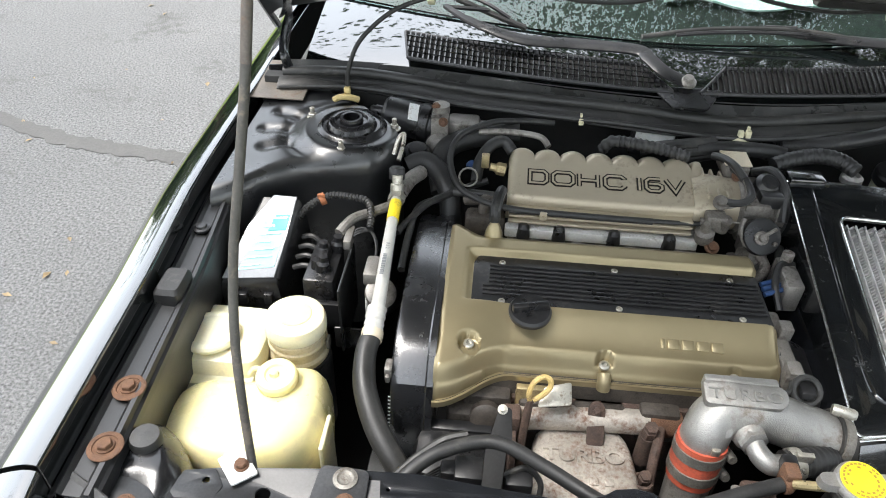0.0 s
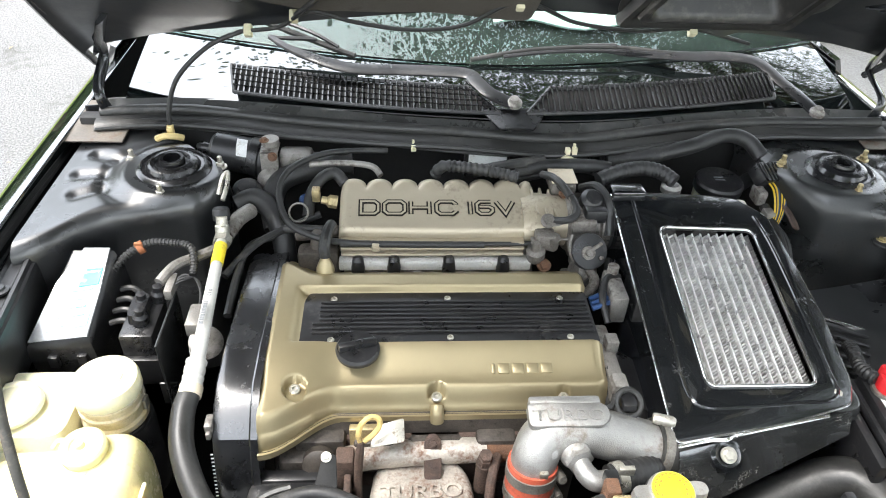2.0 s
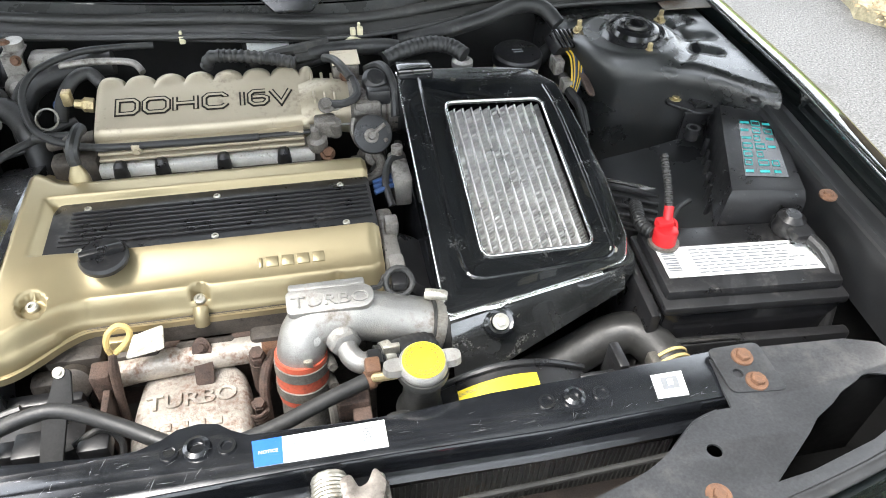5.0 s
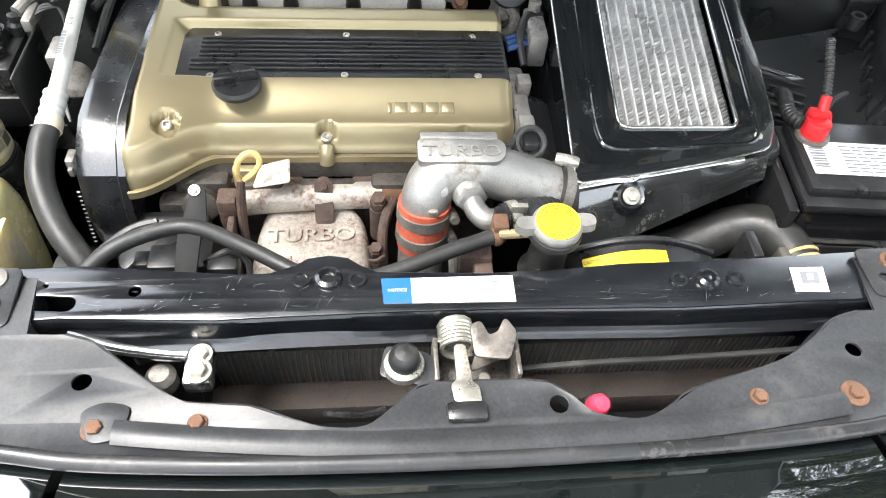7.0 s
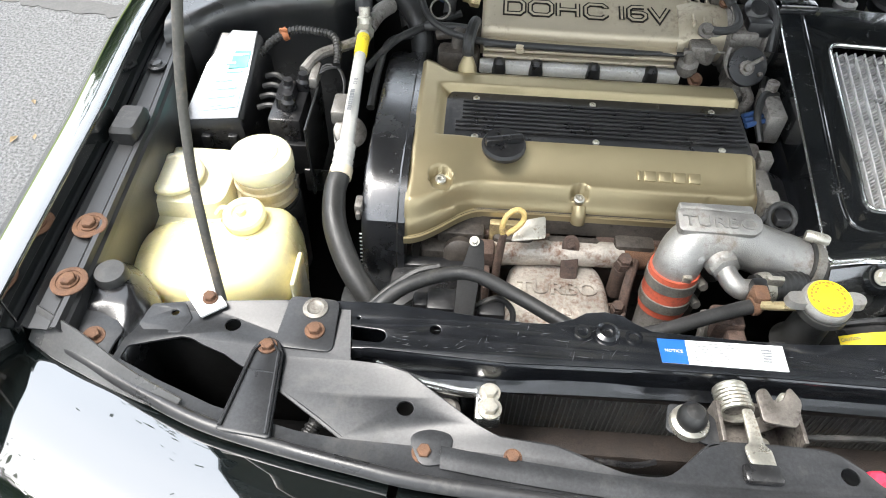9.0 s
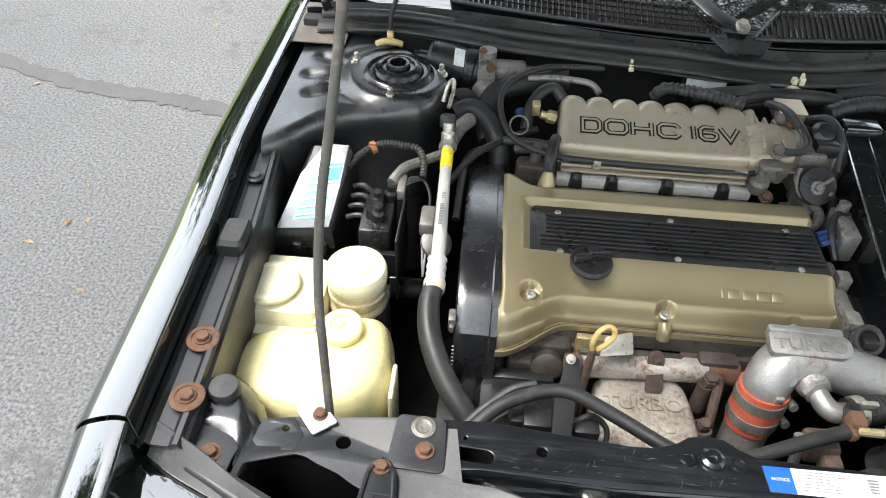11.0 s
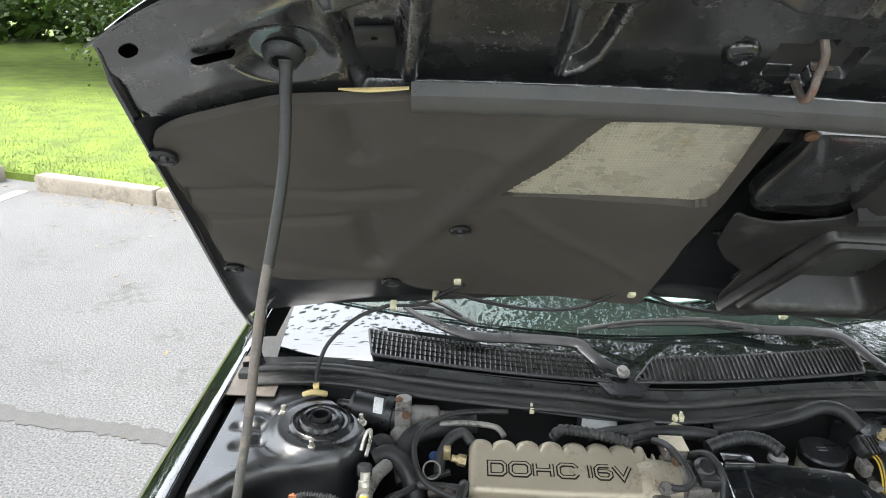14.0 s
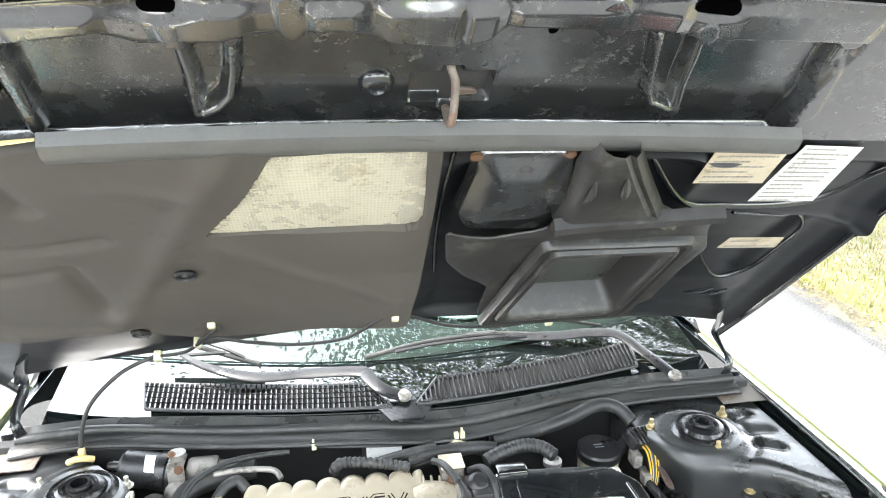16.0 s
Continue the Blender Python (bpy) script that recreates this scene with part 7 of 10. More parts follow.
# ---- tanks, relay box and plumbing beside the timing cover ----
relay = thing("relay_box", (-0.31, 0.75, 0.70), "black plastic relay box with a sloping lid and a teal label", "relay box")
part("base", skin([[Vector(p) for p in ((-0.354, 0.690, z), (-0.276, 0.697, z), (-0.262, 0.812, z), (-0.338, 0.818, z))] for z in (0.66, 0.728)]), PLASTIC, relay)
# lid sides are coloured black to stand for their shade
lid = part("lid", skin([[Vector(p) for p in r] for r in (
    ((-0.358, 0.686, 0.728), (-0.273, 0.693, 0.728), (-0.258, 0.815, 0.728), (-0.341, 0.822, 0.728)),
    ((-0.356, 0.688, 0.742), (-0.275, 0.695, 0.742), (-0.260, 0.812, 0.785), (-0.340, 0.818, 0.775)),
    ((-0.352, 0.690, 0.752), (-0.279, 0.699, 0.752), (-0.266, 0.806, 0.815), (-0.322, 0.810, 0.812)),
    ((-0.346, 0.696, 0.757), (-0.283, 0.705, 0.757), (-0.270, 0.802, 0.819), (-0.318, 0.806, 0.816)))]), PLASTIC, relay)
at = lambda u, v: Vector((-0.346, 0.696, 0.758)).lerp(Vector((-0.283, 0.705, 0.758)), u).lerp(Vector((-0.318, 0.806, 0.817)).lerp(Vector((-0.270, 0.802, 0.820)), u), v)
up_lid = Vector((0, -0.45, 0.89))
panel_edge = [at(-0.07, -0.03), at(1.03, -0.03), at(1.06, 0.5), at(1.03, 1.02), at(0.30, 1.02), at(-0.05, 0.62)]
# the skyward face alone gets the lid's pale grey, so it reads as lit
lid_panel = part("lid_panel", skin([[q + up_lid * 0.0002 for q in panel_edge], [q + up_lid * 0.0016 for q in panel_edge], [q.lerp(at(0.5, 0.5), 0.03) + up_lid * 0.0024 for q in panel_edge]]), LID_GREY, relay, "shiny lid face, grey where the sky lights it, above sides coloured as shade")
tl = [at(0.36, 0.76), at(1.00, 0.78), at(0.97, 0.10), at(0.20, 0.06)]
lab = sticker("label", tl, PALE_TEAL, lid, 0.0030, "faded teal printed label")
sticker("heading", [tl[0].lerp(tl[1], 0.35), tl[1], tl[1].lerp(tl[2], 0.30), tl[0].lerp(tl[3], 0.30).lerp(tl[1].lerp(tl[2], 0.30), 0.35)], INK_TEAL, lab, 0.0036)
print_bars(tl, 7, lab, LID_GREY, seed=31, thick=0.22, lift=0.0042)
part("latch", box(-0.330, -0.318, 0.683, 0.690, 0.720, 0.738, 0.001), PLASTIC, relay)
part("latch", box(-0.295, -0.283, 0.686, 0.693, 0.720, 0.738, 0.001), PLASTIC, relay)
part("bracket", box(-0.372, -0.352, 0.70, 0.80, 0.70, 0.745, 0.003), PANEL_DARK, relay)
for k in range(4):
    part("wire", tube([(-0.262, 0.785 - 0.018 * k, 0.765 - 0.004 * k), (-0.245, 0.784 - 0.018 * k, 0.768 - 0.003 * k), (-0.225, 0.776 - 0.016 * k, 0.755)], 0.0042, 8), RUBBER, relay)

coolant = thing("coolant_tank", (-0.315, 0.60, 0.60), "pale translucent coolant expansion tank with round cap", "tank")
part("tank", pot([(0.60, -0.315, 0.60, 0.050, 0.048), (0.70, -0.316, 0.602, 0.055, 0.052), (0.732, -0.317, 0.605, 0.055, 0.052), (0.744, -0.317, 0.605, 0.052, 0.049), (0.749, -0.317, 0.606, 0.044, 0.041)], 6), CREAM_PALE, coolant)
part("side_tank", pot([(0.60, -0.318, 0.562, 0.052, 0.026), (0.712, -0.318, 0.562, 0.053, 0.028), (0.722, -0.318, 0.562, 0.048, 0.024)], 6), CREAM_PALE, coolant)
part("neck", lathe([(0.030, 0), (0.031, 0.012)], (-0.331, 0.592, 0.744), seg=30), CREAM_PALE, coolant)
part("cap", lathe([(0.034, 0.0), (0.0355, 0.002), (0.0355, 0.006), (0.033, 0.009), (0.027, 0.010), (0.025, 0.0085), (0.001, 0.009)], (-0.331, 0.592, 0.752), seg=40), CREAM_PALE, coolant)
part("mount_tab", merged(box(-0.374, -0.362, 0.650, 0.656, 0.70, 0.765, 0.003), lathe([(0.006, -0.004), (0.006, 0.004)], (-0.366, 0.552, 0.70), (0, 1, 0.3), 12)), CREAM_PALE, coolant)

brake = thing("fluid_reservoir", (-0.224, 0.609, 0.62), "round translucent fluid reservoir with a ribbed cream cap", "reservoir")
part("body", lathe([(0.034, -0.10), (0.036, -0.03), (0.036, -0.018), (0.038, -0.016), (0.038, -0.010), (0.035, -0.006), (0.035, 0.004), (0.0375, 0.006), (0.0375, 0.010), (0.0355, 0.012), (0.0355, 0.018), (0.0375, 0.020), (0.0375, 0.023), (0.035, 0.026)], (-0.226, 0.609, 0.735), seg=40), FLUID, brake)
part("strap", lathe([(0.0375, -0.004), (0.0385, -0.003), (0.0385, 0.003), (0.0375, 0.004)], (-0.226, 0.609, 0.712), seg=40), RUBBER, brake)
cap_profile = [(0.036, 0.008), (0.0375, 0.009), (0.0385, 0.011), (0.0385, 0.024), (0.0365, 0.0295), (0.032, 0.0325), (0.026, 0.0325), (0.001, 0.032)]
part("cap", lathe(cap_profile, (-0.226, 0.609, 0.752), seg=48), CREAM_PALE, brake, "cream screw cap")
part("cap_centre", lathe([(0.022, 0.0), (0.021, 0.0012), (0.001, 0.0014)], (-0.226, 0.609, 0.7845), seg=30), CREAM, brake)
part("lower_cup", lathe([(0.040, -0.12), (0.041, 0.0), (0.039, 0.004), (0.036, 0.004)], (-0.226, 0.609, 0.706), seg=36), PLASTIC, brake)
part("lug", box(-0.188, -0.184, 0.60, 0.612, 0.735, 0.75, 0.001), BAND, brake)

washer = thing("washer_tank", (-0.265, 0.50, 0.50), "yellowed plastic washer bottle with a small round cap", "bottle")


def washer_ring(z, k, lift=0.0):
    pts = [(-0.362, 0.475), (-0.352, 0.520), (-0.325, 0.541), (-0.265, 0.545), (-0.238, 0.556), (-0.205, 0.572), (-0.178, 0.566), (-0.168, 0.53), (-0.166, 0.49), (-0.180, 0.455), (-0.203, 0.433), (-0.25, 0.422), (-0.30, 0.424), (-0.345, 0.442)]
    mid = Vector((-0.265, 0.492))
    return [Vector((*(mid + (Vector(p) - mid) * k), z + (lift if p[0] > -0.24 else 0))) for p in [tuple(v.xy) for v in spline([(*q, 0) for q in pts], 4, True)]]


part("bottle", skin([washer_ring(*v) for v in ((0.52, 0.86), (0.60, 0.95), (0.66, 1.0), (0.695, 1.0), (0.716, 0.965, 0.004), (0.730, 0.90, 0.006), (0.738, 0.80, 0.007), (0.741, 0.62, 0.006))]), CREAM, washer, crease=60)
part("neck", lathe([(0.024, 0.0), (0.023, 0.016)], (-0.230, 0.532, 0.735), seg=30), CREAM, washer)
wcap = part("cap", lathe([(0.0235, 0.0), (0.0245, 0.002), (0.0245, 0.011), (0.022, 0.014), (0.014, 0.0145), (0.012, 0.012), (0.001, 0.012)], (-0.230, 0.532, 0.748), (0, -0.12, 1), 36), CREAM, washer)
part("vent", lathe([(0.006, 0), (0.005, 0.006), (0.001, 0.007)], (-0.233, 0.531, 0.759), seg=14), CREAM, wcap)
part("cap_strap", tube([(-0.252, 0.540, 0.757), (-0.262, 0.544, 0.752), (-0.268, 0.540, 0.745)], 0.003, 8, flat=0.6), CREAM, wcap)
part("mould_mark", lathe([(0.006, 0), (0.005, 0.003), (0.001, 0.003)], (-0.275, 0.495, 0.740), seg=12), CREAM, washer)
part("mould_mark", lathe([(0.003, 0), (0.002, 0.005), (0.001, 0.005)], (-0.222, 0.505, 0.742), seg=10), CREAM, washer)
part("bracket", merged(box(-0.166, -0.160, 0.455, 0.505, 0.62, 0.73, 0.003), box(-0.168, -0.15, 0.44, 0.46, 0.60, 0.66, 0.004)), CREAM_PALE, washer)

stay = thing("prop_bracket", (-0.219, 0.395, 0.787), "white painted steel tab holding the prop rod", "bracket")
part("tab", plate(rounded([(-0.250, 0.398), (-0.232, 0.416), (-0.206, 0.387), (-0.227, 0.371)], 0.002), thick=0.003, z=0.7905), PAPER, stay)
part("bolt", hex_bolt((-0.224, 0.393, 0.792), r=0.006, h=0.007, washer=1.25), RUST_BOLT, stay)
part("fold", box(-0.247, -0.236, 0.404, 0.4065, 0.755, 0.790, 0.001, m=None), PAPER, stay)
stay.location.z -= 0.0105

buffer = thing("bonnet_buffer", (-0.325, 0.395, 0.77), "grey plastic corner block with a round rubber buffer", "buffer")
BLOCK = [(0.600, [(-0.400, 0.400), (-0.390, 0.480), (-0.350, 0.485), (-0.300, 0.440), (-0.277, 0.390), (-0.280, 0.350), (-0.2905, 0.314), (-0.330, 0.345)]),
         (0.764, [(-0.352, 0.385), (-0.352, 0.430), (-0.335, 0.445), (-0.302, 0.424), (-0.279, 0.387), (-0.282, 0.350), (-0.2925, 0.317), (-0.325, 0.350)]),
         (0.778, [(-0.346, 0.378), (-0.347, 0.420), (-0.331, 0.434), (-0.307, 0.414), (-0.286, 0.384), (-0.286, 0.352), (-0.2965, 0.328), (-0.325, 0.352)]),
         (0.7855, [(-0.341, 0.371), (-0.343, 0.415), (-0.329, 0.427), (-0.312, 0.412), (-0.295, 0.386), (-0.292, 0.366), (-0.2990, 0.357), (-0.322, 0.364)]),
         (0.7895, [(-0.339, 0.375), (-0.341, 0.413), (-0.329, 0.424), (-0.314, 0.410), (-0.300, 0.388), (-0.298, 0.376), (-0.3030, 0.371), (-0.320, 0.372)])]
BLOCK += [(0.7905, [(-0.321 + 0.8 * (x + 0.321), 0.395 + 0.8 * (y - 0.395)) for x, y in BLOCK[-1][1]]), (0.7906, [(-0.321 + 0.2 * (x + 0.321), 0.395 + 0.2 * (y - 0.395)) for x, y in BLOCK[-1][1]])]
part("block", skin([[Vector((p.x, p.y, z)) for p in spline([(*c, 0) for c in run], 6, True)] for z, run in BLOCK]), PLASTIC_GLOSS, buffer, crease=60)
part("rubber", lathe([(0.0165, 0), (0.0165, 0.007), (0.0145, 0.011), (0.001, 0.0118)], (-0.325, 0.405, 0.789), seg=28), RUBBER_GREY, buffer)
part("wing_plate", plate(rounded([(-0.372, 0.352), (-0.350, 0.335), (-0.315, 0.318), (-0.299, 0.318), (-0.2975, 0.335), (-0.294, 0.346), (-0.303, 0.356), (-0.338, 0.370), (-0.352, 0.372)], 0.004), thick=0.003, bevel=0.001, z=0.7845), PANEL, buffer)

solid("rubber_stop", pot([(0.804, -0.373, 0.607, 0.0165, 0.026), (0.823, -0.372, 0.607, 0.016, 0.025), (0.8285, -0.371, 0.607, 0.0125, 0.020)], 7), RUBBER, "black rubber stop block on the wing edge", "stop")
edge = thing("wing_fixings", (-0.36, 0.5, 0.81), "rusty bolts and plates along the wing flange", "fixing")
for x, y, r in ((-0.361, 0.455, 0.0075), (-0.352, 0.382, 0.0075)):
    part("washer", lathe([(0.0175, 0), (0.0175, 0.0012), (0.016, 0.0022), (0.0125, 0.0022), (0.012, 0.0012), (0.001, 0.0012)], (x, y, 0.8085), seg=28), RUST_BOLT, edge)
    part("bolt", hex_bolt((x, y, 0.8095), r=r, h=0.007, washer=1.25), RUST_BOLT, edge)
part("cap_screw", lathe([(0.012, 0), (0.012, 0.003), (0.008, 0.004), (0.007, 0.007), (0.001, 0.008)], (-0.382, 0.728, 0.812), seg=20), PLASTIC, edge)

igniter = thing("ignition_coil", (-0.21, 0.74, 0.68), "black ignition coil pack with plug leads and brackets", "ignition coil")
part("coil", merged(box(-0.240, -0.196, 0.690, 0.765, 0.70, 0.768, 0.006), pot([(0.766, -0.222, 0.735, 0.012, 0.024), (0.782, -0.222, 0.735, 0.010, 0.022)], 4)), PLASTIC, igniter)
part("base_plate", box(-0.248, -0.188, 0.680, 0.690, 0.69, 0.735, 0.002), PLASTIC, igniter)
for x, y in ((-0.222, 0.745), (-0.216, 0.715), (-0.205, 0.76)):
    part("tower", lathe([(0.010, 0), (0.0095, 0.012), (0.006, 0.016), (0.006, 0.024), (0.001, 0.025)], (x, y, 0.768), (0.1, 0, 1), 16), PLASTIC, igniter)
part("bracket", merged(box(-0.186, -0.182, 0.665, 0.77, 0.66, 0.775, 0.002), box(-0.196, -0.15, 0.672, 0.676, 0.66, 0.70, 0.002)), BAY_DUSTY, igniter)
part("connector", box(-0.196, -0.184, 0.755, 0.795, 0.77, 0.787, 0.003), ALLOY_DIRTY, igniter)
part("connector", box(-0.158, -0.138, 0.700, 0.742, 0.755, 0.778, 0.004), ALLOY_DIRTY, igniter)
part("cover_disc", lathe([(0.022, 0), (0.022, 0.006), (0.016, 0.010), (0.001, 0.011)], (-0.135, 0.700, 0.745), (0.5, -0.6, 1), 20), ALLOY_DIRTY, igniter)
for k in range(3):
    part("wire", tube([(-0.186, 0.785 - 0.006 * k, 0.782), (-0.175, 0.79 - 0.006 * k, 0.786), (-0.160, 0.785, 0.784), (-0.150, 0.765 + 0.002 * k, 0.776), (-0.148, 0.742, 0.768)], 0.0018, 6), RUBBER, igniter)
for k in range(2):
    part("wire", tube([(-0.150 + 0.006 * k, 0.702, 0.760), (-0.152 + 0.006 * k, 0.69, 0.75), (-0.150, 0.68, 0.70)], 0.0016, 6), PAPER, igniter)
loom = thing("wiring_loom", (-0.2, 0.80, 0.78), "ribbed black wiring conduit with a brown tie", "wiring")
part("conduit", tube([(-0.268, 0.792, 0.795), (-0.250, 0.815, 0.805), (-0.225, 0.828, 0.812), (-0.195, 0.828, 0.812), (-0.172, 0.825, 0.808), (-0.163, 0.805, 0.800), (-0.162, 0.785, 0.790)], 0.0058, 8, 8, ribs=0.0012, pitch=0.005), RUBBER, loom)
part("tie", merged(lathe([(0.009, -0.004), (0.009, 0.004)], (-0.237, 0.822, 0.809), (1, 0.4, 0.3), 14), box(-0.243, -0.232, 0.816, 0.820, 0.812, 0.82, 0.001)), WIRE_BROWN, loom)
part("ground_lead", tube([(-0.205, 0.775, 0.785), (-0.19, 0.805, 0.79), (-0.165, 0.825, 0.79), (-0.135, 0.845, 0.792)], 0.0075, 10), ALLOY_DIRTY, loom)
part("lead", tube([(-0.125, 0.80, 0.775), (-0.09, 0.86, 0.785), (-0.04, 0.90, 0.79), (0.0, 0.915, 0.80)], 0.0055, 8), RUBBER, loom)
part("lead", tube([(-0.11, 0.73, 0.765), (-0.108, 0.80, 0.775), (-0.10, 0.87, 0.775), (-0.06, 0.895, 0.775)], 0.0055, 8), RUBBER, loom)

ac = thing("air_conditioning_hose", (-0.128, 0.74, 0.70), "white sleeved hose with yellow tag, black rubber below", "hose")
part("sleeve", tube([(-0.132, 0.840, 0.805), (-0.130, 0.76, 0.796), (-0.127, 0.655, 0.782), (-0.127, 0.630, 0.778)], [0.0075, 0.0082, 0.0090, 0.0092], 14), WHITE, ac)
part("tag", tube([(-0.1314, 0.832, 0.8046), (-0.1308, 0.795, 0.8003)], 0.0088, 14, 1, False), YELLOW, ac)
part("ferrule", tube([(-0.127, 0.635, 0.779), (-0.127, 0.618, 0.776), (-0.127, 0.600, 0.772)], 0.0128, 14, 6, ribs=0.001, pitch=0.009), WHITE, ac)
part("collar", tube([(-0.127, 0.602, 0.772), (-0.1275, 0.590, 0.769)], 0.0138, 14, 1, False), PAPER_TAN, ac)
part("hose", tube([(-0.128, 0.594, 0.770), (-0.131, 0.570, 0.763), (-0.125, 0.530, 0.752), (-0.105, 0.488, 0.735), (-0.078, 0.455, 0.715), (-0.05, 0.425, 0.68), (-0.03, 0.40, 0.62)], [0.0130, 0.0135, 0.014, 0.014, 0.014, 0.014, 0.014], 16), RUBBER_GREY, ac)
part("valve", merged(lathe([(0.010, 0), (0.010, 0.02), (0.008, 0.022), (0.008, 0.034), (0.001, 0.035)], (-0.133, 0.852, 0.800), (0.0, 0.4, 1), 16), lathe([(0.013, -0.006), (0.013, 0.006)], (-0.132, 0.846, 0.803), (0, 1, 0.2), 6)), ZINC, ac)
part("valve_cap", lathe([(0.012, 0), (0.012, 0.014), (0.010, 0.017), (0.001, 0.017)], (-0.135, 0.870, 0.822), (0.0, 0.3, 1), 18), PLASTIC, ac, "black service cap")
part("pipe", tube([(-0.130, 0.862, 0.80), (-0.118, 0.895, 0.805), (-0.105, 0.925, 0.80)], 0.0115, 12), ALLOY_DIRTY, ac)
part("hanger", tube([(-0.146, 0.915, 0.835), (-0.140, 0.93, 0.855), (-0.133, 0.935, 0.86), (-0.132, 0.92, 0.85), (-0.136, 0.895, 0.838)], 0.0035, 6), ZINC, ac)
words = lettering("R12", 0.0075, 0.0001, basis((-0.1285, 0.735, 0.8022), (0.02, -1, -0.12), (1, 0.0, 0.0)), 1.0)
part("print", words, INK, ac)
print_bars([(-0.132, 0.715, 0.8036), (-0.132, 0.665, 0.7975), (-0.1245, 0.665, 0.7975), (-0.1245, 0.715, 0.8036)], 1, ac, INK, fill=(0.0, 1.0), seed=37, thick=0.7)

motor = thing("wiper_motor", (-0.13, 1.06, 0.79), "black wiper motor with a grey alloy gear housing", "motor")
can_at, can_axis = Vector((-0.184, 1.056, 0.829)), Vector((1, -0.14, -0.12)).normalized()
part("can", lathe([(0.011, -0.014), (0.013, 0.0), (0.026, 0.002), (0.031, 0.008), (0.031, 0.064), (0.033, 0.066), (0.033, 0.080), (0.030, 0.082), (0.030, 0.090)], can_at, can_axis, 34), PLASTIC, motor)
part("end_boss", lathe([(0.008, 0), (0.009, 0.008), (0.006, 0.012), (0.001, 0.012)], can_at - can_axis * 0.012, -can_axis, 16), PLASTIC, motor)
can_up = (Vector((0, -0.55, 0.85)) - can_axis * Vector((0, -0.55, 0.85)).dot(can_axis)).normalized()
can_side = can_axis.cross(can_up)
part("patch", sheet(lambda u, v: can_at + can_axis * (0.043 + 0.017 * u + 0.005 * v) + can_up * (0.0316 * math.cos(1.0 * v - 0.5)) + can_side * (0.0316 * math.sin(1.0 * v - 0.5)), 3, 8, 0.0006), PAPER, motor, "worn pale sticker")
part("strap_plate", merged(box(-0.099, -0.071, 1.008, 1.012, 0.792, 0.852, 0.0015), box(-0.099, -0.071, 1.008, 1.045, 0.848, 0.852, 0.0015), lathe([(0.014, 0), (0.014, 0.010), (0.001, 0.011)], (-0.085, 1.035, 0.852), seg=20)), ALLOY_DIRTY, motor, "pale grey mounting strap")
part("gear_case", merged(box(-0.074, -0.020, 1.020, 1.060, 0.795, 0.838, 0.008), lathe([(0.020, 0), (0.022, 0.010), (0.014, 0.018), (0.001, 0.019)], (-0.085, 1.012, 0.800), (0, -1, 0.3), 22), box(-0.030, 0.020, 1.030, 1.050, 0.815, 0.832, 0.004)), ALLOY_DIRTY, motor)
for at_bolt, way in (((-0.093, 1.028, 0.862), (0, 0, 1)), ((-0.079, 1.006, 0.846), (0, -1, 0.3)), ((-0.092, 1.006, 0.800), (0, -1, 0.3)), ((0.012, 1.028, 0.830), (0, -0.6, 1))):
    part("bolt", hex_bolt(at_bolt, way, r=0.005, h=0.005), RUST_BOLT, motor)

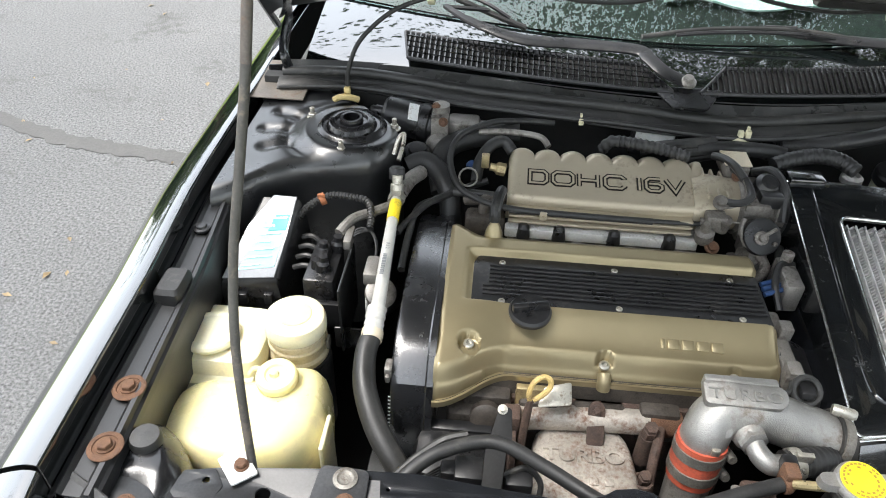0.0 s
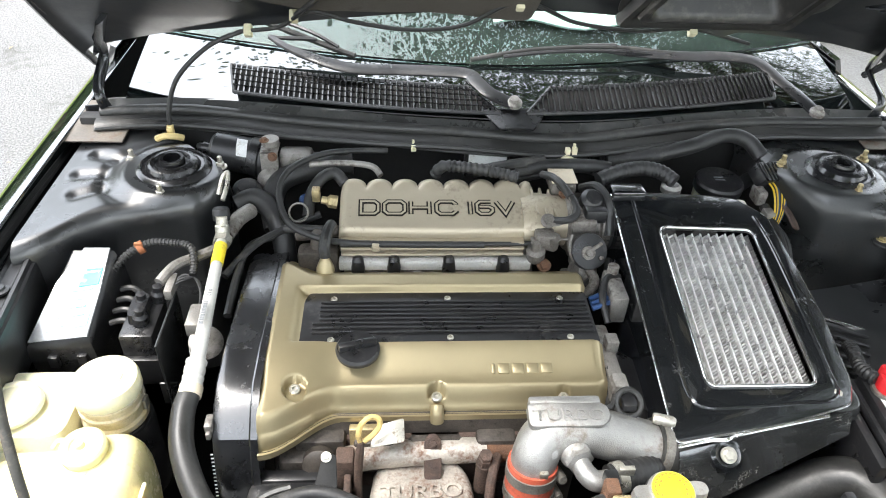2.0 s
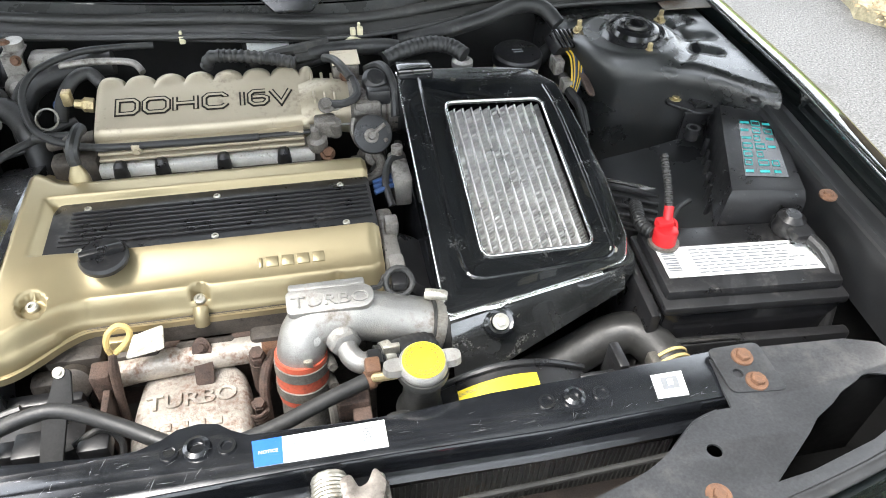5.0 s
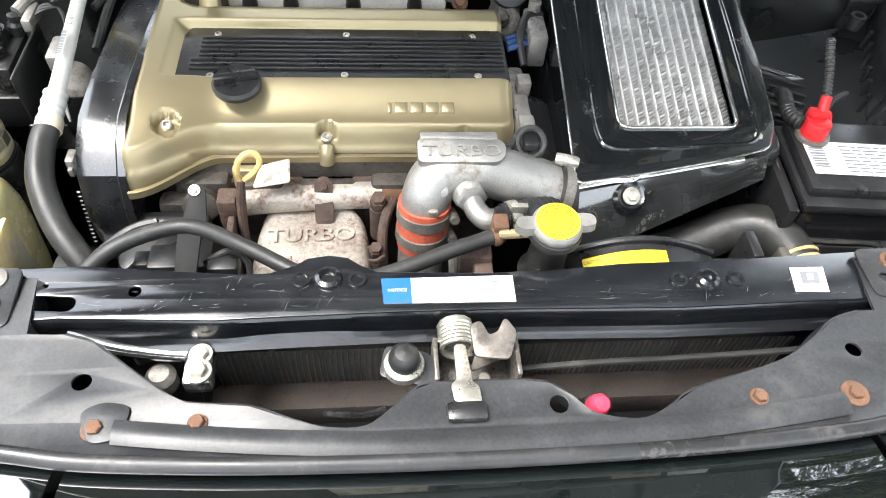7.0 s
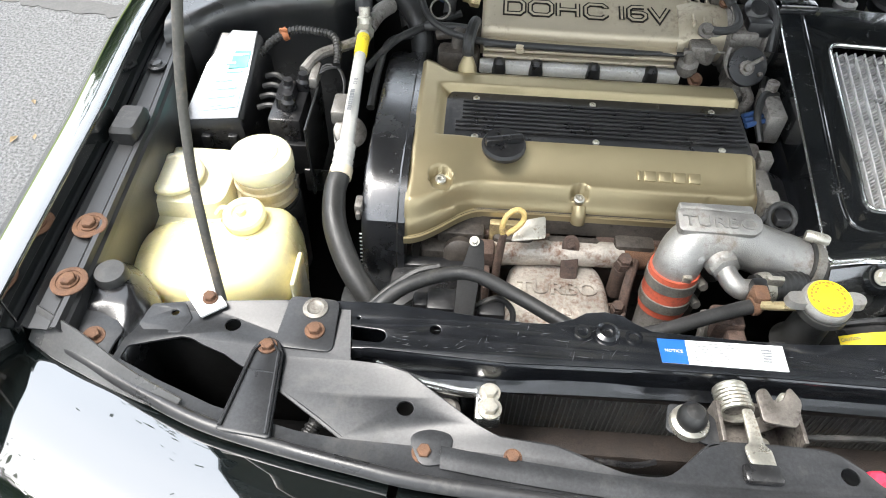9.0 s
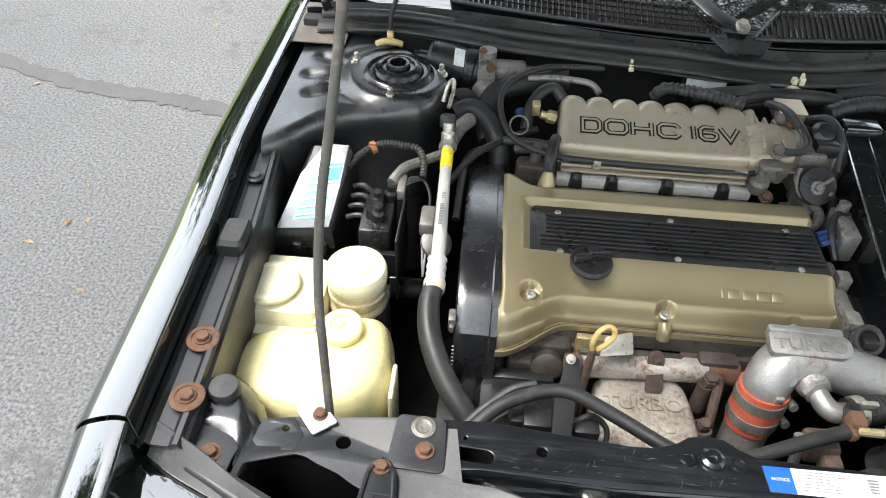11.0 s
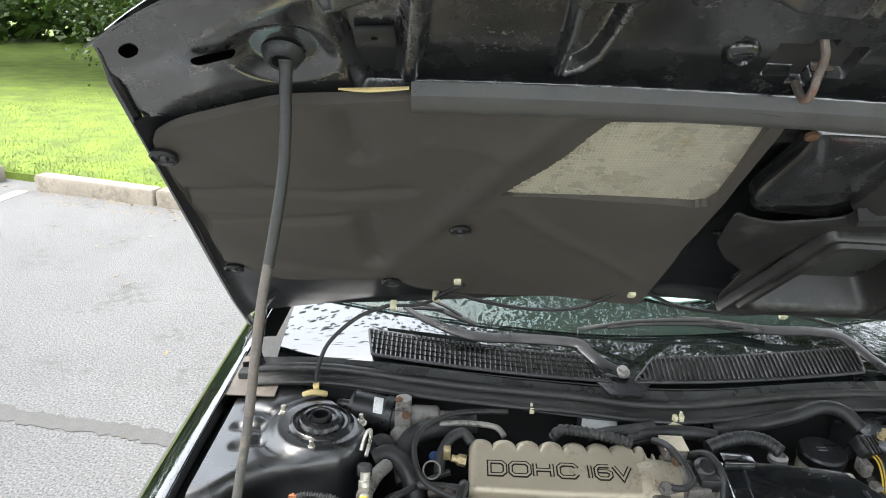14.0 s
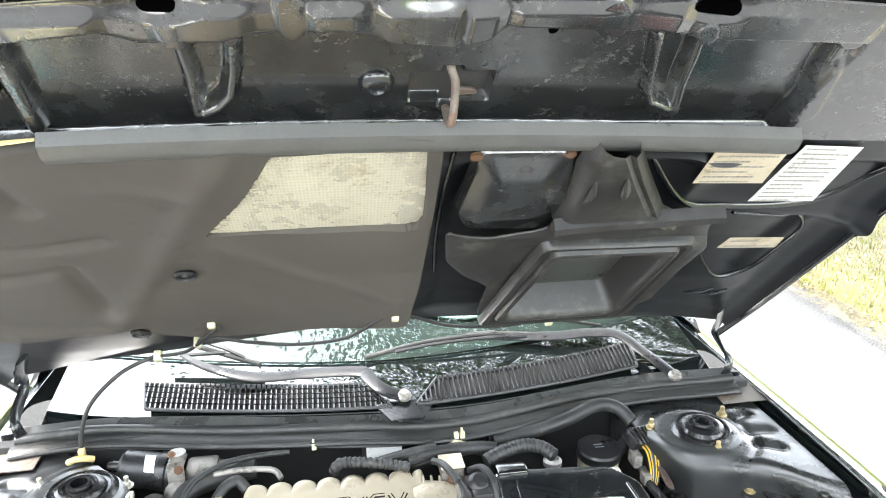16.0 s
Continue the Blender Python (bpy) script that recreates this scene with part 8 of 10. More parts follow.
# hoses and cables between the bulkhead and the plenum
hoses = [
    ("heater_hose", [(-0.072, 0.925, 0.765), (-0.080, 0.960, 0.790), (-0.068, 0.990, 0.810), (-0.035, 1.002, 0.822), (0.01, 1.008, 0.830), (0.045, 1.010, 0.833)], 0.0175, RUBBER, "thick black rubber heater hose", 0),
    ("heater_hose", [(-0.128, 0.945, 0.795), (-0.105, 0.952, 0.803), (-0.080, 0.938, 0.797), (-0.060, 0.905, 0.780), (-0.052, 0.882, 0.735)], 0.0170, RUBBER, "thick black rubber heater hose", 0),
    ("vacuum_hose", [(0.035, 0.955, 0.83), (0.02, 0.965, 0.842), (-0.0, 0.955, 0.838), (-0.015, 0.935, 0.82), (-0.018, 0.91, 0.80)], 0.009, RUBBER, "short curved black rubber hose", 0),
    ("throttle_cable", [(0.10, 1.03, 0.845), (0.05, 1.02, 0.85), (0.0, 1.0, 0.855), (-0.045, 0.965, 0.85), (-0.06, 0.93, 0.835), (-0.05, 0.89, 0.815), (-0.025, 0.865, 0.805), (0.03, 0.842, 0.803), (0.12, 0.836, 0.803), (0.24, 0.836, 0.802)], 0.0048, RUBBER, "looped black throttle cable", 0),
    ("breather_pipe", [(-0.05, 0.885, 0.795), (-0.01, 0.877, 0.80), (0.03, 0.872, 0.80)], 0.0065, RUBBER_GREY, "short grey breather pipe", 0),
    ("corrugated_conduit", [(0.175, 0.975, 0.835), (0.185, 0.97, 0.852), (0.21, 0.965, 0.855), (0.26, 0.955, 0.853), (0.30, 0.945, 0.848)], 0.0095, RUBBER, "ribbed black conduit over the plenum", 0.0015),
    ("bulkhead_hose", [(0.285, 0.985, 0.815), (0.32, 0.99, 0.825), (0.36, 0.995, 0.832), (0.40, 1.0, 0.835)], 0.011, RUBBER, "foam-wrapped black pipe along the bulkhead", 0),
    ("bulkhead_hose", [(0.32, 0.99, 0.838), (0.38, 0.995, 0.84), (0.43, 0.99, 0.842), (0.455, 0.985, 0.84)], 0.012, RUBBER, "foam-wrapped black pipe along the bulkhead", 0),
    ("bypass_hose", [(0.43, 0.955, 0.838), (0.46, 0.965, 0.846), (0.50, 0.972, 0.85), (0.53, 0.965, 0.848), (0.548, 0.945, 0.842)], 0.0125, RUBBER, "ribbed black bypass hose with clamp", 0.001),
    ("air_hose", [(0.46, 1.02, 0.835), (0.53, 1.02, 0.845), (0.60, 1.03, 0.858), (0.66, 1.05, 0.868), (0.70, 1.045, 0.862), (0.72, 1.02, 0.845)], 0.0125, RUBBER, "black hose running to the strut tower", 0),
    ("fuel_line", [(-0.02, 0.985, 0.845), (0.03, 0.985, 0.848), (0.075, 0.98, 0.846), (0.09, 0.965, 0.838)], 0.005, ALLOY_DIRTY, "thin dull metal fuel line", 0),
]
for nm, pts, r, mt, lb, rb in hoses:
    solid(nm, tube(pts, r, 12, 8, ribs=rb, pitch=0.008), mt, lb, nm.split("_")[-1])
for pts, r in (([(0.30, 0.980, 0.836), (0.335, 0.990, 0.836), (0.365, 0.994, 0.838), (0.41, 1.000, 0.836), (0.432, 0.985, 0.838)], 0.0095), ([(0.235, 0.985, 0.832), (0.27, 0.985, 0.842), (0.31, 0.990, 0.846), (0.35, 1.002, 0.846)], 0.0090)):
    solid("taped_loom", tube(pts, r, 10), RUBBER_GREY, "dusty taped wiring loom along the bulkhead", "wiring")
solid("thin_cable", tube([(0.10, 1.052, 0.850), (0.20, 1.040, 0.852), (0.30, 1.028, 0.850), (0.372, 1.022, 0.845), (0.41, 1.012, 0.832)], 0.0034, 8), RUBBER, "thin black cable under the weatherstrip", "cable")
solid("cable_clip", merged(box(0.380, 0.400, 1.010, 1.016, 0.838, 0.852, 0.002), box(0.386, 0.394, 1.008, 1.018, 0.850, 0.862, 0.0015), tube([(0.376, 1.013, 0.846), (0.390, 1.006, 0.848), (0.404, 1.012, 0.841)], 0.004, 8)), CLIP, "cream plastic clip holding a thin cable", "clip")
solid("vacuum_reservoir", merged(lathe([(0.020, 0), (0.021, 0.003), (0.021, 0.010), (0.015, 0.013), (0.014, 0.018), (0.001, 0.019)], (-0.118, 0.975, 0.800), (0.1, -0.3, 1), 26)), PLASTIC, "round black plastic reservoir beside the strut tower", "reservoir")
solid("drain_hose", tube([(-0.118, 0.985, 0.790), (-0.10, 1.0, 0.780), (-0.075, 1.0, 0.76)], 0.012, 10), RUBBER, "short black hose behind the strut tower", "hose")
solid("coolant_outlet", merged(tube([(0.030, 0.872, 0.800), (-0.005, 0.874, 0.794), (-0.032, 0.880, 0.786)], 0.0085, 12), box(-0.030, 0.030, 0.842, 0.872, 0.730, 0.782, 0.008), lathe([(0.009, 0), (0.009, 0.034), (0.007, 0.037), (0.001, 0.038)], (-0.004, 0.858, 0.770), (0.1, 0.1, 1), 16)), GRIME, "grimy alloy coolant outlet behind the valve cover", "casting")
solid("temperature_sender", merged(lathe([(0.010, 0), (0.010, 0.012), (0.006, 0.016), (0.006, 0.024), (0.001, 0.024)], (0.025, 0.925, 0.815), (-1, 0, 0.2), 6), box(-0.012, 0.0, 0.92, 0.935, 0.818, 0.838, 0.002)), BRASS, "brass sender with a cream connector", "sensor")
solid("blue_cap", lathe([(0.007, 0), (0.007, 0.01), (0.001, 0.011)], (-0.03, 0.955, 0.80), (0.3, -0.6, 0.6), 12), WIRE_BLUE, "small blue plastic cap", "cap")
solid("hose_ring", tube([(-0.03 + 0.014 * math.cos(a * 0.45), 0.898 + 0.010 * math.sin(a * 0.45), 0.815 + 0.010 * math.sin(a * 0.45)) for a in range(15)], 0.0016, 6, 1, False), BAND, "dull wire hose clamp ring", "clamp")
plate_label = thing("bulkhead_label", (0.265, 1.03, 0.80), "white printed specification plate on the bulkhead", "label")
c = [(0.233, 1.024, 0.851), (0.293, 1.024, 0.851), (0.293, 1.024, 0.819), (0.233, 1.024, 0.819)]
part("paper", box(0.232, 0.294, 1.0225, 1.0265, 0.818, 0.852, 0), PAPER, plate_label)
part("carrier", box(0.225, 0.300, 1.0265, 1.034, 0.80, 0.858, 0.002), PLASTIC, plate_label)
print_bars([(a, 1.0225, z) for a, _, z in c], 6, plate_label, INK, seed=41, thick=0.5, lift=0.0008)
solid("module", merged(box(0.447, 0.520, 1.025, 1.07, 0.822, 0.850, 0.004), box(0.437, 0.447, 1.035, 1.06, 0.826, 0.846, 0.002), box(0.520, 0.532, 1.035, 1.06, 0.826, 0.848, 0.002), *[box(0.452 + 0.010 * k, 0.456 + 0.010 * k, 1.022, 1.026, 0.824, 0.848, 0.0005) for k in range(7)]), PLASTIC, "black finned control module on the bulkhead", "module")

# ---- intercooler, battery and what stands beside them ----
cooler = thing("intercooler", (0.55, 0.70, 0.66), "polished black intercooler shroud round bright ribbed fins", "intercooler")


def cooler_z(y):
    return 0.754 + 0.21 * (y - 0.52)


SHROUD = rounded([(0.440, 0.921), (0.585, 0.912), (0.632, 0.905), (0.668, 0.870), (0.676, 0.78), (0.681, 0.69), (0.676, 0.595), (0.662, 0.563), (0.573, 0.541), (0.432, 0.520)], 0.010)
MOUTH = rounded([(0.497, 0.848), (0.636, 0.842), (0.632, 0.590), (0.491, 0.590)], 0.014)


def draped(bm, lift=0.0):
    for q in bm.verts:
        q.co.z += cooler_z(q.co.y) + lift
    return bm


part("frame", draped(plate(SHROUD, [MOUTH], 0.004, 0.0015)), COOLER_PAINT, cooler, "glossy black rolled frame")
part("mouth_rim", tube([(x, y, cooler_z(y) + 0.003) for x, y in (*MOUTH, MOUTH[0])], 0.0020, 8, 1, False), BRIGHT, cooler, "bright worn rim")
part("pressed_ridge", tube([(p.x, p.y, cooler_z(p.y) + 0.0012) for p in spline([(0.470, 0.90, 0), (0.468, 0.80, 0), (0.464, 0.66, 0), (0.464, 0.585, 0), (0.478, 0.564, 0), (0.52, 0.563, 0), (0.60, 0.567, 0), (0.648, 0.574, 0), (0.654, 0.62, 0), (0.655, 0.80, 0), (0.648, 0.87, 0)], 6)], 0.0030, 8, 1, False), COOLER_PAINT, cooler)
side = [Vector((x, y, 0)) for x, y in SHROUD]
part("skirt", skin([[Vector((p.x, p.y, cooler_z(p.y) + 0.001)) for p in side], [Vector((p.x, p.y + 0.002, cooler_z(p.y) - 0.012)) for p in side], [Vector((p.x, p.y + 0.004, max(0.665, cooler_z(p.y) - 0.085) + 0.10 * max(0.0, p.x - 0.46) * (p.y < 0.60))) for p in side]], cap=False), COOLER_PAINT, cooler)
part("edge_bead", tube([(p.x, p.y, cooler_z(p.y) + 0.0005) for p in (*side, side[0])], 0.0017, 8, 1, False), BRIGHT, cooler, "bright worn outer edge")
part("front_apron", sheet(lambda u, v: (0.434 + 0.225 * u, 0.5125 + 0.043 * u - 0.042 * v * (1 - 0.7 * u), (0.750 + 0.012 * u) - 0.058 * v + 0.045 * v * max(0, u - 0.3) + 0.004 * math.sin(u * 9) * v * (1 - v)), 30, 10, 0.002), EAR_METAL, cooler, "shiny worn front face")
part("floor", draped(plate([(0.455, 0.90), (0.645, 0.89), (0.66, 0.60), (0.45, 0.55)], (), 0.003, 0), -0.060), DARK, cooler)
part("fin_bed", draped(plate([(0.495, 0.850), (0.638, 0.846), (0.636, 0.586), (0.488, 0.586)], (), 0.003, 0), -0.0185), RAD, cooler)
for i in range(11):
    u = (i + 0.5) / 11
    x = lambda y: 0.4935 + 0.1390 * u + 0.0045 * (y - 0.59) / 0.25
    rows = []
    for j in range(54):
        for dy, dz in ((0.0, -0.0165), (0.0008, -0.0098 + 0.0007 * math.sin(j * 2.7 + i)), (0.0027, -0.0098 + 0.0007 * math.sin(j * 1.9 + i)), (0.0033, -0.0165)):
            y = 0.592 + 0.252 * j / 53.7 + dy
            slip = 0.0006 if j % 2 else -0.0006
            rows.append([(x(y) - 0.0043, y - 0.0030, cooler_z(y) + dz), (x(y), y + slip, cooler_z(y) + dz), (x(y) + 0.0043, y + 0.0030, cooler_z(y) + dz)])
    part("fin_strip", skin(rows, cap=False, closed=False), FIN_DIM, cooler, crease=20)
    xa = 0.4935 + 0.139 * (i + 1) / 11
    if i < 10:
        part("tube", skin([[(xa + dx + 0.0045 * (y - 0.59) / 0.25, y, cooler_z(y) - 0.0095 + dz) for dx, dz in ((-0.0014, -0.006), (-0.0010, 0.0016), (0.0010, 0.0016), (0.0014, -0.006))] for y in (0.590, 0.846)]), FIN, cooler)
ear_at = Matrix.Translation((0.652, 0.580, 0.764)) @ pose(0, 0, 0, 12, 0, 8)
part("pressed_ear", moved(pot([(-0.030, 0.0, -0.004, 0.030, 0.027), (-0.006, 0.0, -0.002, 0.029, 0.026), (0.0005, 0.0, 0.0, 0.026, 0.023), (0.0015, 0.0, 0.0, 0.021, 0.018), (-0.0005, 0.0, 0.0, 0.012, 0.011), (-0.0008, 0.0, 0.0, 0.004, 0.004)], 3.2, 36), ear_at), EAR_METAL, cooler, "pale worn pressed corner ear")
part("bolt", hex_bolt((0.653, 0.580, 0.7635), (0, -0.2, 1), 0.0055, 0.006), ZINC, cooler)
part("bolt_boss", lathe([(0.021, -0.012), (0.019, 0.000), (0.015, 0.004), (0.010, 0.002), (0.001, 0.002)], (0.492, 0.511, 0.744), (0, -0.55, 0.83), 28), COOLER_PAINT, cooler, "rounded bolt pocket")
part("bolt", hex_bolt((0.492, 0.508, 0.747), (0, -0.55, 0.83), 0.0065, 0.006, washer=1.5), ZINC, cooler)
part("front_flange", tube([(0.434, 0.517, 0.7525), (0.47, 0.523, 0.754), (0.492, 0.520, 0.760), (0.515, 0.530, 0.7565), (0.58, 0.541, 0.760), (0.628, 0.549, 0.762)], 0.0026, 8, flat=0.7), BRIGHT, cooler, "bright worn flange edge")
part("top_tab", box(0.440, 0.492, 0.905, 0.935, 0.832, 0.847, 0.004), COOLER_PAINT, cooler)
part("rear_lug", box(0.62, 0.652, 0.895, 0.915, 0.815, 0.832, 0.006), ZINC, cooler)
part("end_tank", pot([(0.62, 0.46, 0.70, 0.03, 0.14), (0.73, 0.462, 0.70, 0.032, 0.15), (0.745, 0.462, 0.70, 0.026, 0.14)], 5), PANEL_DARK, cooler)
part("grommet", lathe([(0.016, 0), (0.016, 0.008), (0.011, 0.012), (0.009, 0.006), (0.001, 0.006)], (0.545, 0.945, 0.826), seg=20), ALLOY, cooler)

battery = thing("battery", (0.81, 0.56, 0.55), "black car battery with a worn white label", "battery")
turn = pose(0, 0, 0, 0, 0, -4.5)
place = pose(0.815, 0.552, 0.0, 0, 0, -4.5)
part("case", box(-0.115, 0.115, -0.062, 0.062, 0.55, 0.735, 0.006, m=place), PLASTIC_GLOSS, battery)
top = part("lid", merged(box(-0.119, 0.119, -0.066, 0.066, 0.728, 0.742, 0.004, m=place), box(-0.114, 0.114, -0.052, 0.061, 0.738, 0.756, 0.006, m=place)), PLASTIC, battery)
lc = [place @ Vector(p) for p in ((-0.105, 0.022, 0.7565), (0.112, 0.022, 0.7565), (0.112, -0.030, 0.7565), (-0.105, -0.030, 0.7565))]
lab = sticker("label", lc, PAPER, top, 0.0009, "scuffed white printed label")
print_bars([place @ Vector(p) for p in ((-0.075, 0.018, 0.7565), (0.11, 0.018, 0.7565), (0.11, -0.027, 0.7565), (-0.075, -0.027, 0.7565))], 8, lab, INK, seed=51, thick=0.35)
for k in range(9):
    sticker("barcode_bar", [place @ Vector(p) for p in ((-0.101, 0.016 - 0.0042 * k, 0.7565), (-0.084, 0.016 - 0.0042 * k, 0.7565), (-0.084, 0.0145 - 0.0042 * k - 0.001 * (k % 2), 0.7565), (-0.101, 0.0145 - 0.0042 * k - 0.001 * (k % 2), 0.7565))], INK, lab, 0.0014)
part("tray", box(-0.13, 0.13, -0.08, 0.07, 0.50, 0.552, 0.004, m=place), PLASTIC, battery)
part("tray_wall", box(-0.135, 0.13, -0.085, -0.07, 0.52, 0.695, 0.004, m=place), PLASTIC, battery)
part("tray_wall", box(-0.136, -0.122, -0.069, 0.07, 0.52, 0.735, 0.004, m=place), PLASTIC, battery)
part("tray_lip", tube([place @ Vector(p) for p in ((-0.129, 0.07, 0.745), (-0.131, 0.03, 0.738), (-0.128, -0.01, 0.730), (-0.130, -0.045, 0.712), (-0.112, -0.078, 0.700), (-0.03, -0.080, 0.698), (-0.02, -0.082, 0.690), (-0.018, -0.084, 0.64))], 0.0028, 8), RUBBER_GREY, battery)
terminal = thing("battery_terminal", (0.727, 0.592, 0.757), "bright red terminal boot on the battery", "terminal boot")
part("boot", merged(lathe([(0.0150, 0), (0.0158, 0.002), (0.0150, 0.005), (0.0150, 0.019), (0.0140, 0.022), (0.0105, 0.0235), (0.001, 0.0235)], (0.727, 0.590, 0.757), (0.02, 0.1, 1), seg=28), box(0.717, 0.7385, 0.594, 0.609, 0.772, 0.787, 0.003), tube([(0.731, 0.600, 0.780), (0.734, 0.608, 0.789), (0.736, 0.614, 0.797)], 0.0062, 12)), RED, terminal)
part("boot_strap", tube([(0.7425, 0.592, 0.763), (0.7455, 0.598, 0.770), (0.7445, 0.603, 0.779), (0.738, 0.605, 0.784)], 0.0022, 8), RED, terminal)
part("collar", lathe([(0.0195, 0.0), (0.020, 0.002), (0.0195, 0.005)], (0.727, 0.590, 0.7565), seg=24), BAND, terminal)
part("conduit", tube([(0.7355, 0.613, 0.795), (0.742, 0.640, 0.812), (0.745, 0.660, 0.824), (0.746, 0.672, 0.834)], 0.0056, 8, ribs=0.0012, pitch=0.005), RUBBER_GREY, terminal)
part("cable", tube([(0.718, 0.60, 0.765), (0.712, 0.625, 0.76), (0.722, 0.66, 0.755), (0.735, 0.685, 0.74)], 0.0095, 10, ribs=0.0012, pitch=0.006), RUBBER, terminal)
part("lead", tube([(0.741, 0.61, 0.772), (0.765, 0.635, 0.772), (0.79, 0.65, 0.77)], 0.0038, 8), RUBBER, terminal)
neg = thing("battery_clamp", (0.90, 0.56, 0.757), "black battery clamp boot with cable", "terminal boot")
part("boot", merged(lathe([(0.018, 0), (0.020, 0.006), (0.018, 0.024), (0.010, 0.030), (0.001, 0.030)], (0.898, 0.585, 0.757), seg=20), box(0.885, 0.915, 0.55, 0.59, 0.765, 0.78, 0.006)), PLASTIC, neg)
part("cable", tube([(0.905, 0.56, 0.772), (0.915, 0.53, 0.765), (0.92, 0.50, 0.74), (0.92, 0.48, 0.68)], 0.008, 10), RUBBER, neg)

fuse = thing("fuse_box", (0.88, 0.68, 0.70), "black fuse box lid with a teal fuse chart", "fuse box")
corners = [Vector(p) for p in ((0.800, 0.598, 0.82), (0.900, 0.582, 0.82), (0.962, 0.762, 0.82), (0.890, 0.800, 0.82))]
mid = sum(corners, Vector()) / 4


def fuse_ring(z, k, dz=0.0):
    return [Vector((mid.x + (p.x - mid.x) * k, mid.y + (p.y - mid.y) * k, z)) for p in corners]


flid = part("lid", skin([fuse_ring(0.765, 1.05), fuse_ring(0.79, 1.03), fuse_ring(0.812, 1.0), fuse_ring(0.822, 0.93), fuse_ring(0.8235, 0.86)]), PLASTIC, fuse)
part("base", skin([fuse_ring(0.70, 1.02), fuse_ring(0.766, 1.08)]), PLASTIC, fuse)
at2 = lambda u, v: corners[0].lerp(corners[1], u).lerp(corners[3].lerp(corners[2], u), v) + Vector((0, 0, 0.0038))
fc = [at2(0.30, 0.80), at2(0.83, 0.82), at2(0.80, 0.16), at2(0.22, 0.16)]
chart = sticker("chart", fc, PANEL_DARK, flid, 0.0009)
rngc = random.Random(3)
for r in range(7):
    for q in range(3):
        u0, v0 = q / 3 + 0.03, r / 7 + 0.03
        u1, v1 = u0 + rngc.uniform(0.16, 0.28), v0 + 0.10
        b2 = lambda u, v: fc[3].lerp(fc[2], u).lerp(fc[0].lerp(fc[1], u), v)
        if rngc.random() > 0.12:
            frame_bits = [(u0, v0, u1, v0 + 0.018), (u0, v1 - 0.018, u1, v1), (u0, v0, u0 + 0.02, v1), (u1 - 0.02, v0, u1, v1)] if rngc.random() > 0.45 else [(u0, v0 + 0.03, u1, v1 - 0.03)]
            part("chart_mark", merged(*[skin([[b2(a, b) + Vector((0, 0, h)) for a, b in ((p0, q0), (p1, q0), (p1, q1), (p0, q1))] for h in (0.0010, 0.0014)]) for p0, q0, p1, q1 in frame_bits]), INK_TEAL, chart)
part("latch", merged(box(0.856, 0.872, 0.568, 0.578, 0.765, 0.80, 0.002), box(0.825, 0.833, 0.580, 0.588, 0.762, 0.775, 0.002), box(0.872, 0.884, 0.566, 0.574, 0.762, 0.778, 0.002)), PLASTIC, fuse)
part("side_ribs", merged(*[box(0.800 + 0.012 * k, 0.806 + 0.012 * k, 0.628 + 0.025 * k, 0.634 + 0.025 * k, 0.72, 0.79, 0.002) for k in range(6)]), PLASTIC, fuse)
part("mount_ring", lathe([(0.010, -0.01), (0.010, 0.008), (0.006, 0.008), (0.006, 0.0), (0.001, 0.0)], (0.838, 0.762, 0.80), seg=18), PLASTIC, fuse)
ear = thing("shelf_bracket", (0.855, 0.82, 0.78), "small black bracket with a rusty bolt on the inner wing", "bracket")
part("plate", plate(rounded([(0.828, 0.832), (0.842, 0.848), (0.895, 0.838), (0.895, 0.80), (0.865, 0.796)], 0.008), thick=0.006, bevel=0.002, z=0.806), PLASTIC, ear)
part("pocket", box(0.862, 0.890, 0.804, 0.832, 0.802, 0.815, 0.003), PLASTIC_GLOSS, ear)
part("web", box(0.845, 0.885, 0.800, 0.806, 0.76, 0.806, 0.002), PLASTIC, ear)
part("bolt", hex_bolt((0.845, 0.836, 0.809), r=0.006, h=0.005), BRASS, ear)
for ob in (fuse, ear):
    ob.matrix_basis = Matrix.Translation((0.2, 0, 1.4)) @ Matrix.Scale(1.04, 4) @ Matrix.Translation((-0.2, 0, -1.4)) @ ob.matrix_basis
wall = solid("battery_shelf", sheet(lambda u, v: (0.74 + 0.20 * u, 0.62 + 0.22 * v, 0.70 + 0.06 * u + 0.012 * math.sin(v * 3.0 + u * 2)), 14, 14, 0.004), BAY, "black pressed shelf behind the battery", "shelf")
flt = thing("air_filter_box", (0.74, 0.71, 0.66), "black ribbed air filter box with a bright edge", "filter box")
part("box", box(-0.045, 0.045, -0.05, 0.05, 0.62, 0.722, 0.004, m=pose(0.735, 0.705, 0, 0, 0, -28)), PLASTIC, flt)
for k in range(5):
    part("rib", box(-0.043, 0.043, -0.046 + 0.019 * k, -0.040 + 0.019 * k, 0.721, 0.727, 0.0015, m=pose(0.735, 0.705, 0, 0, 0, -28)), PLASTIC, flt)
part("edge", box(-0.045, 0.045, 0.050, 0.052, 0.72, 0.726, 0.0005, m=pose(0.735, 0.705, 0, 0, 0, -28)), BRIGHT, flt)

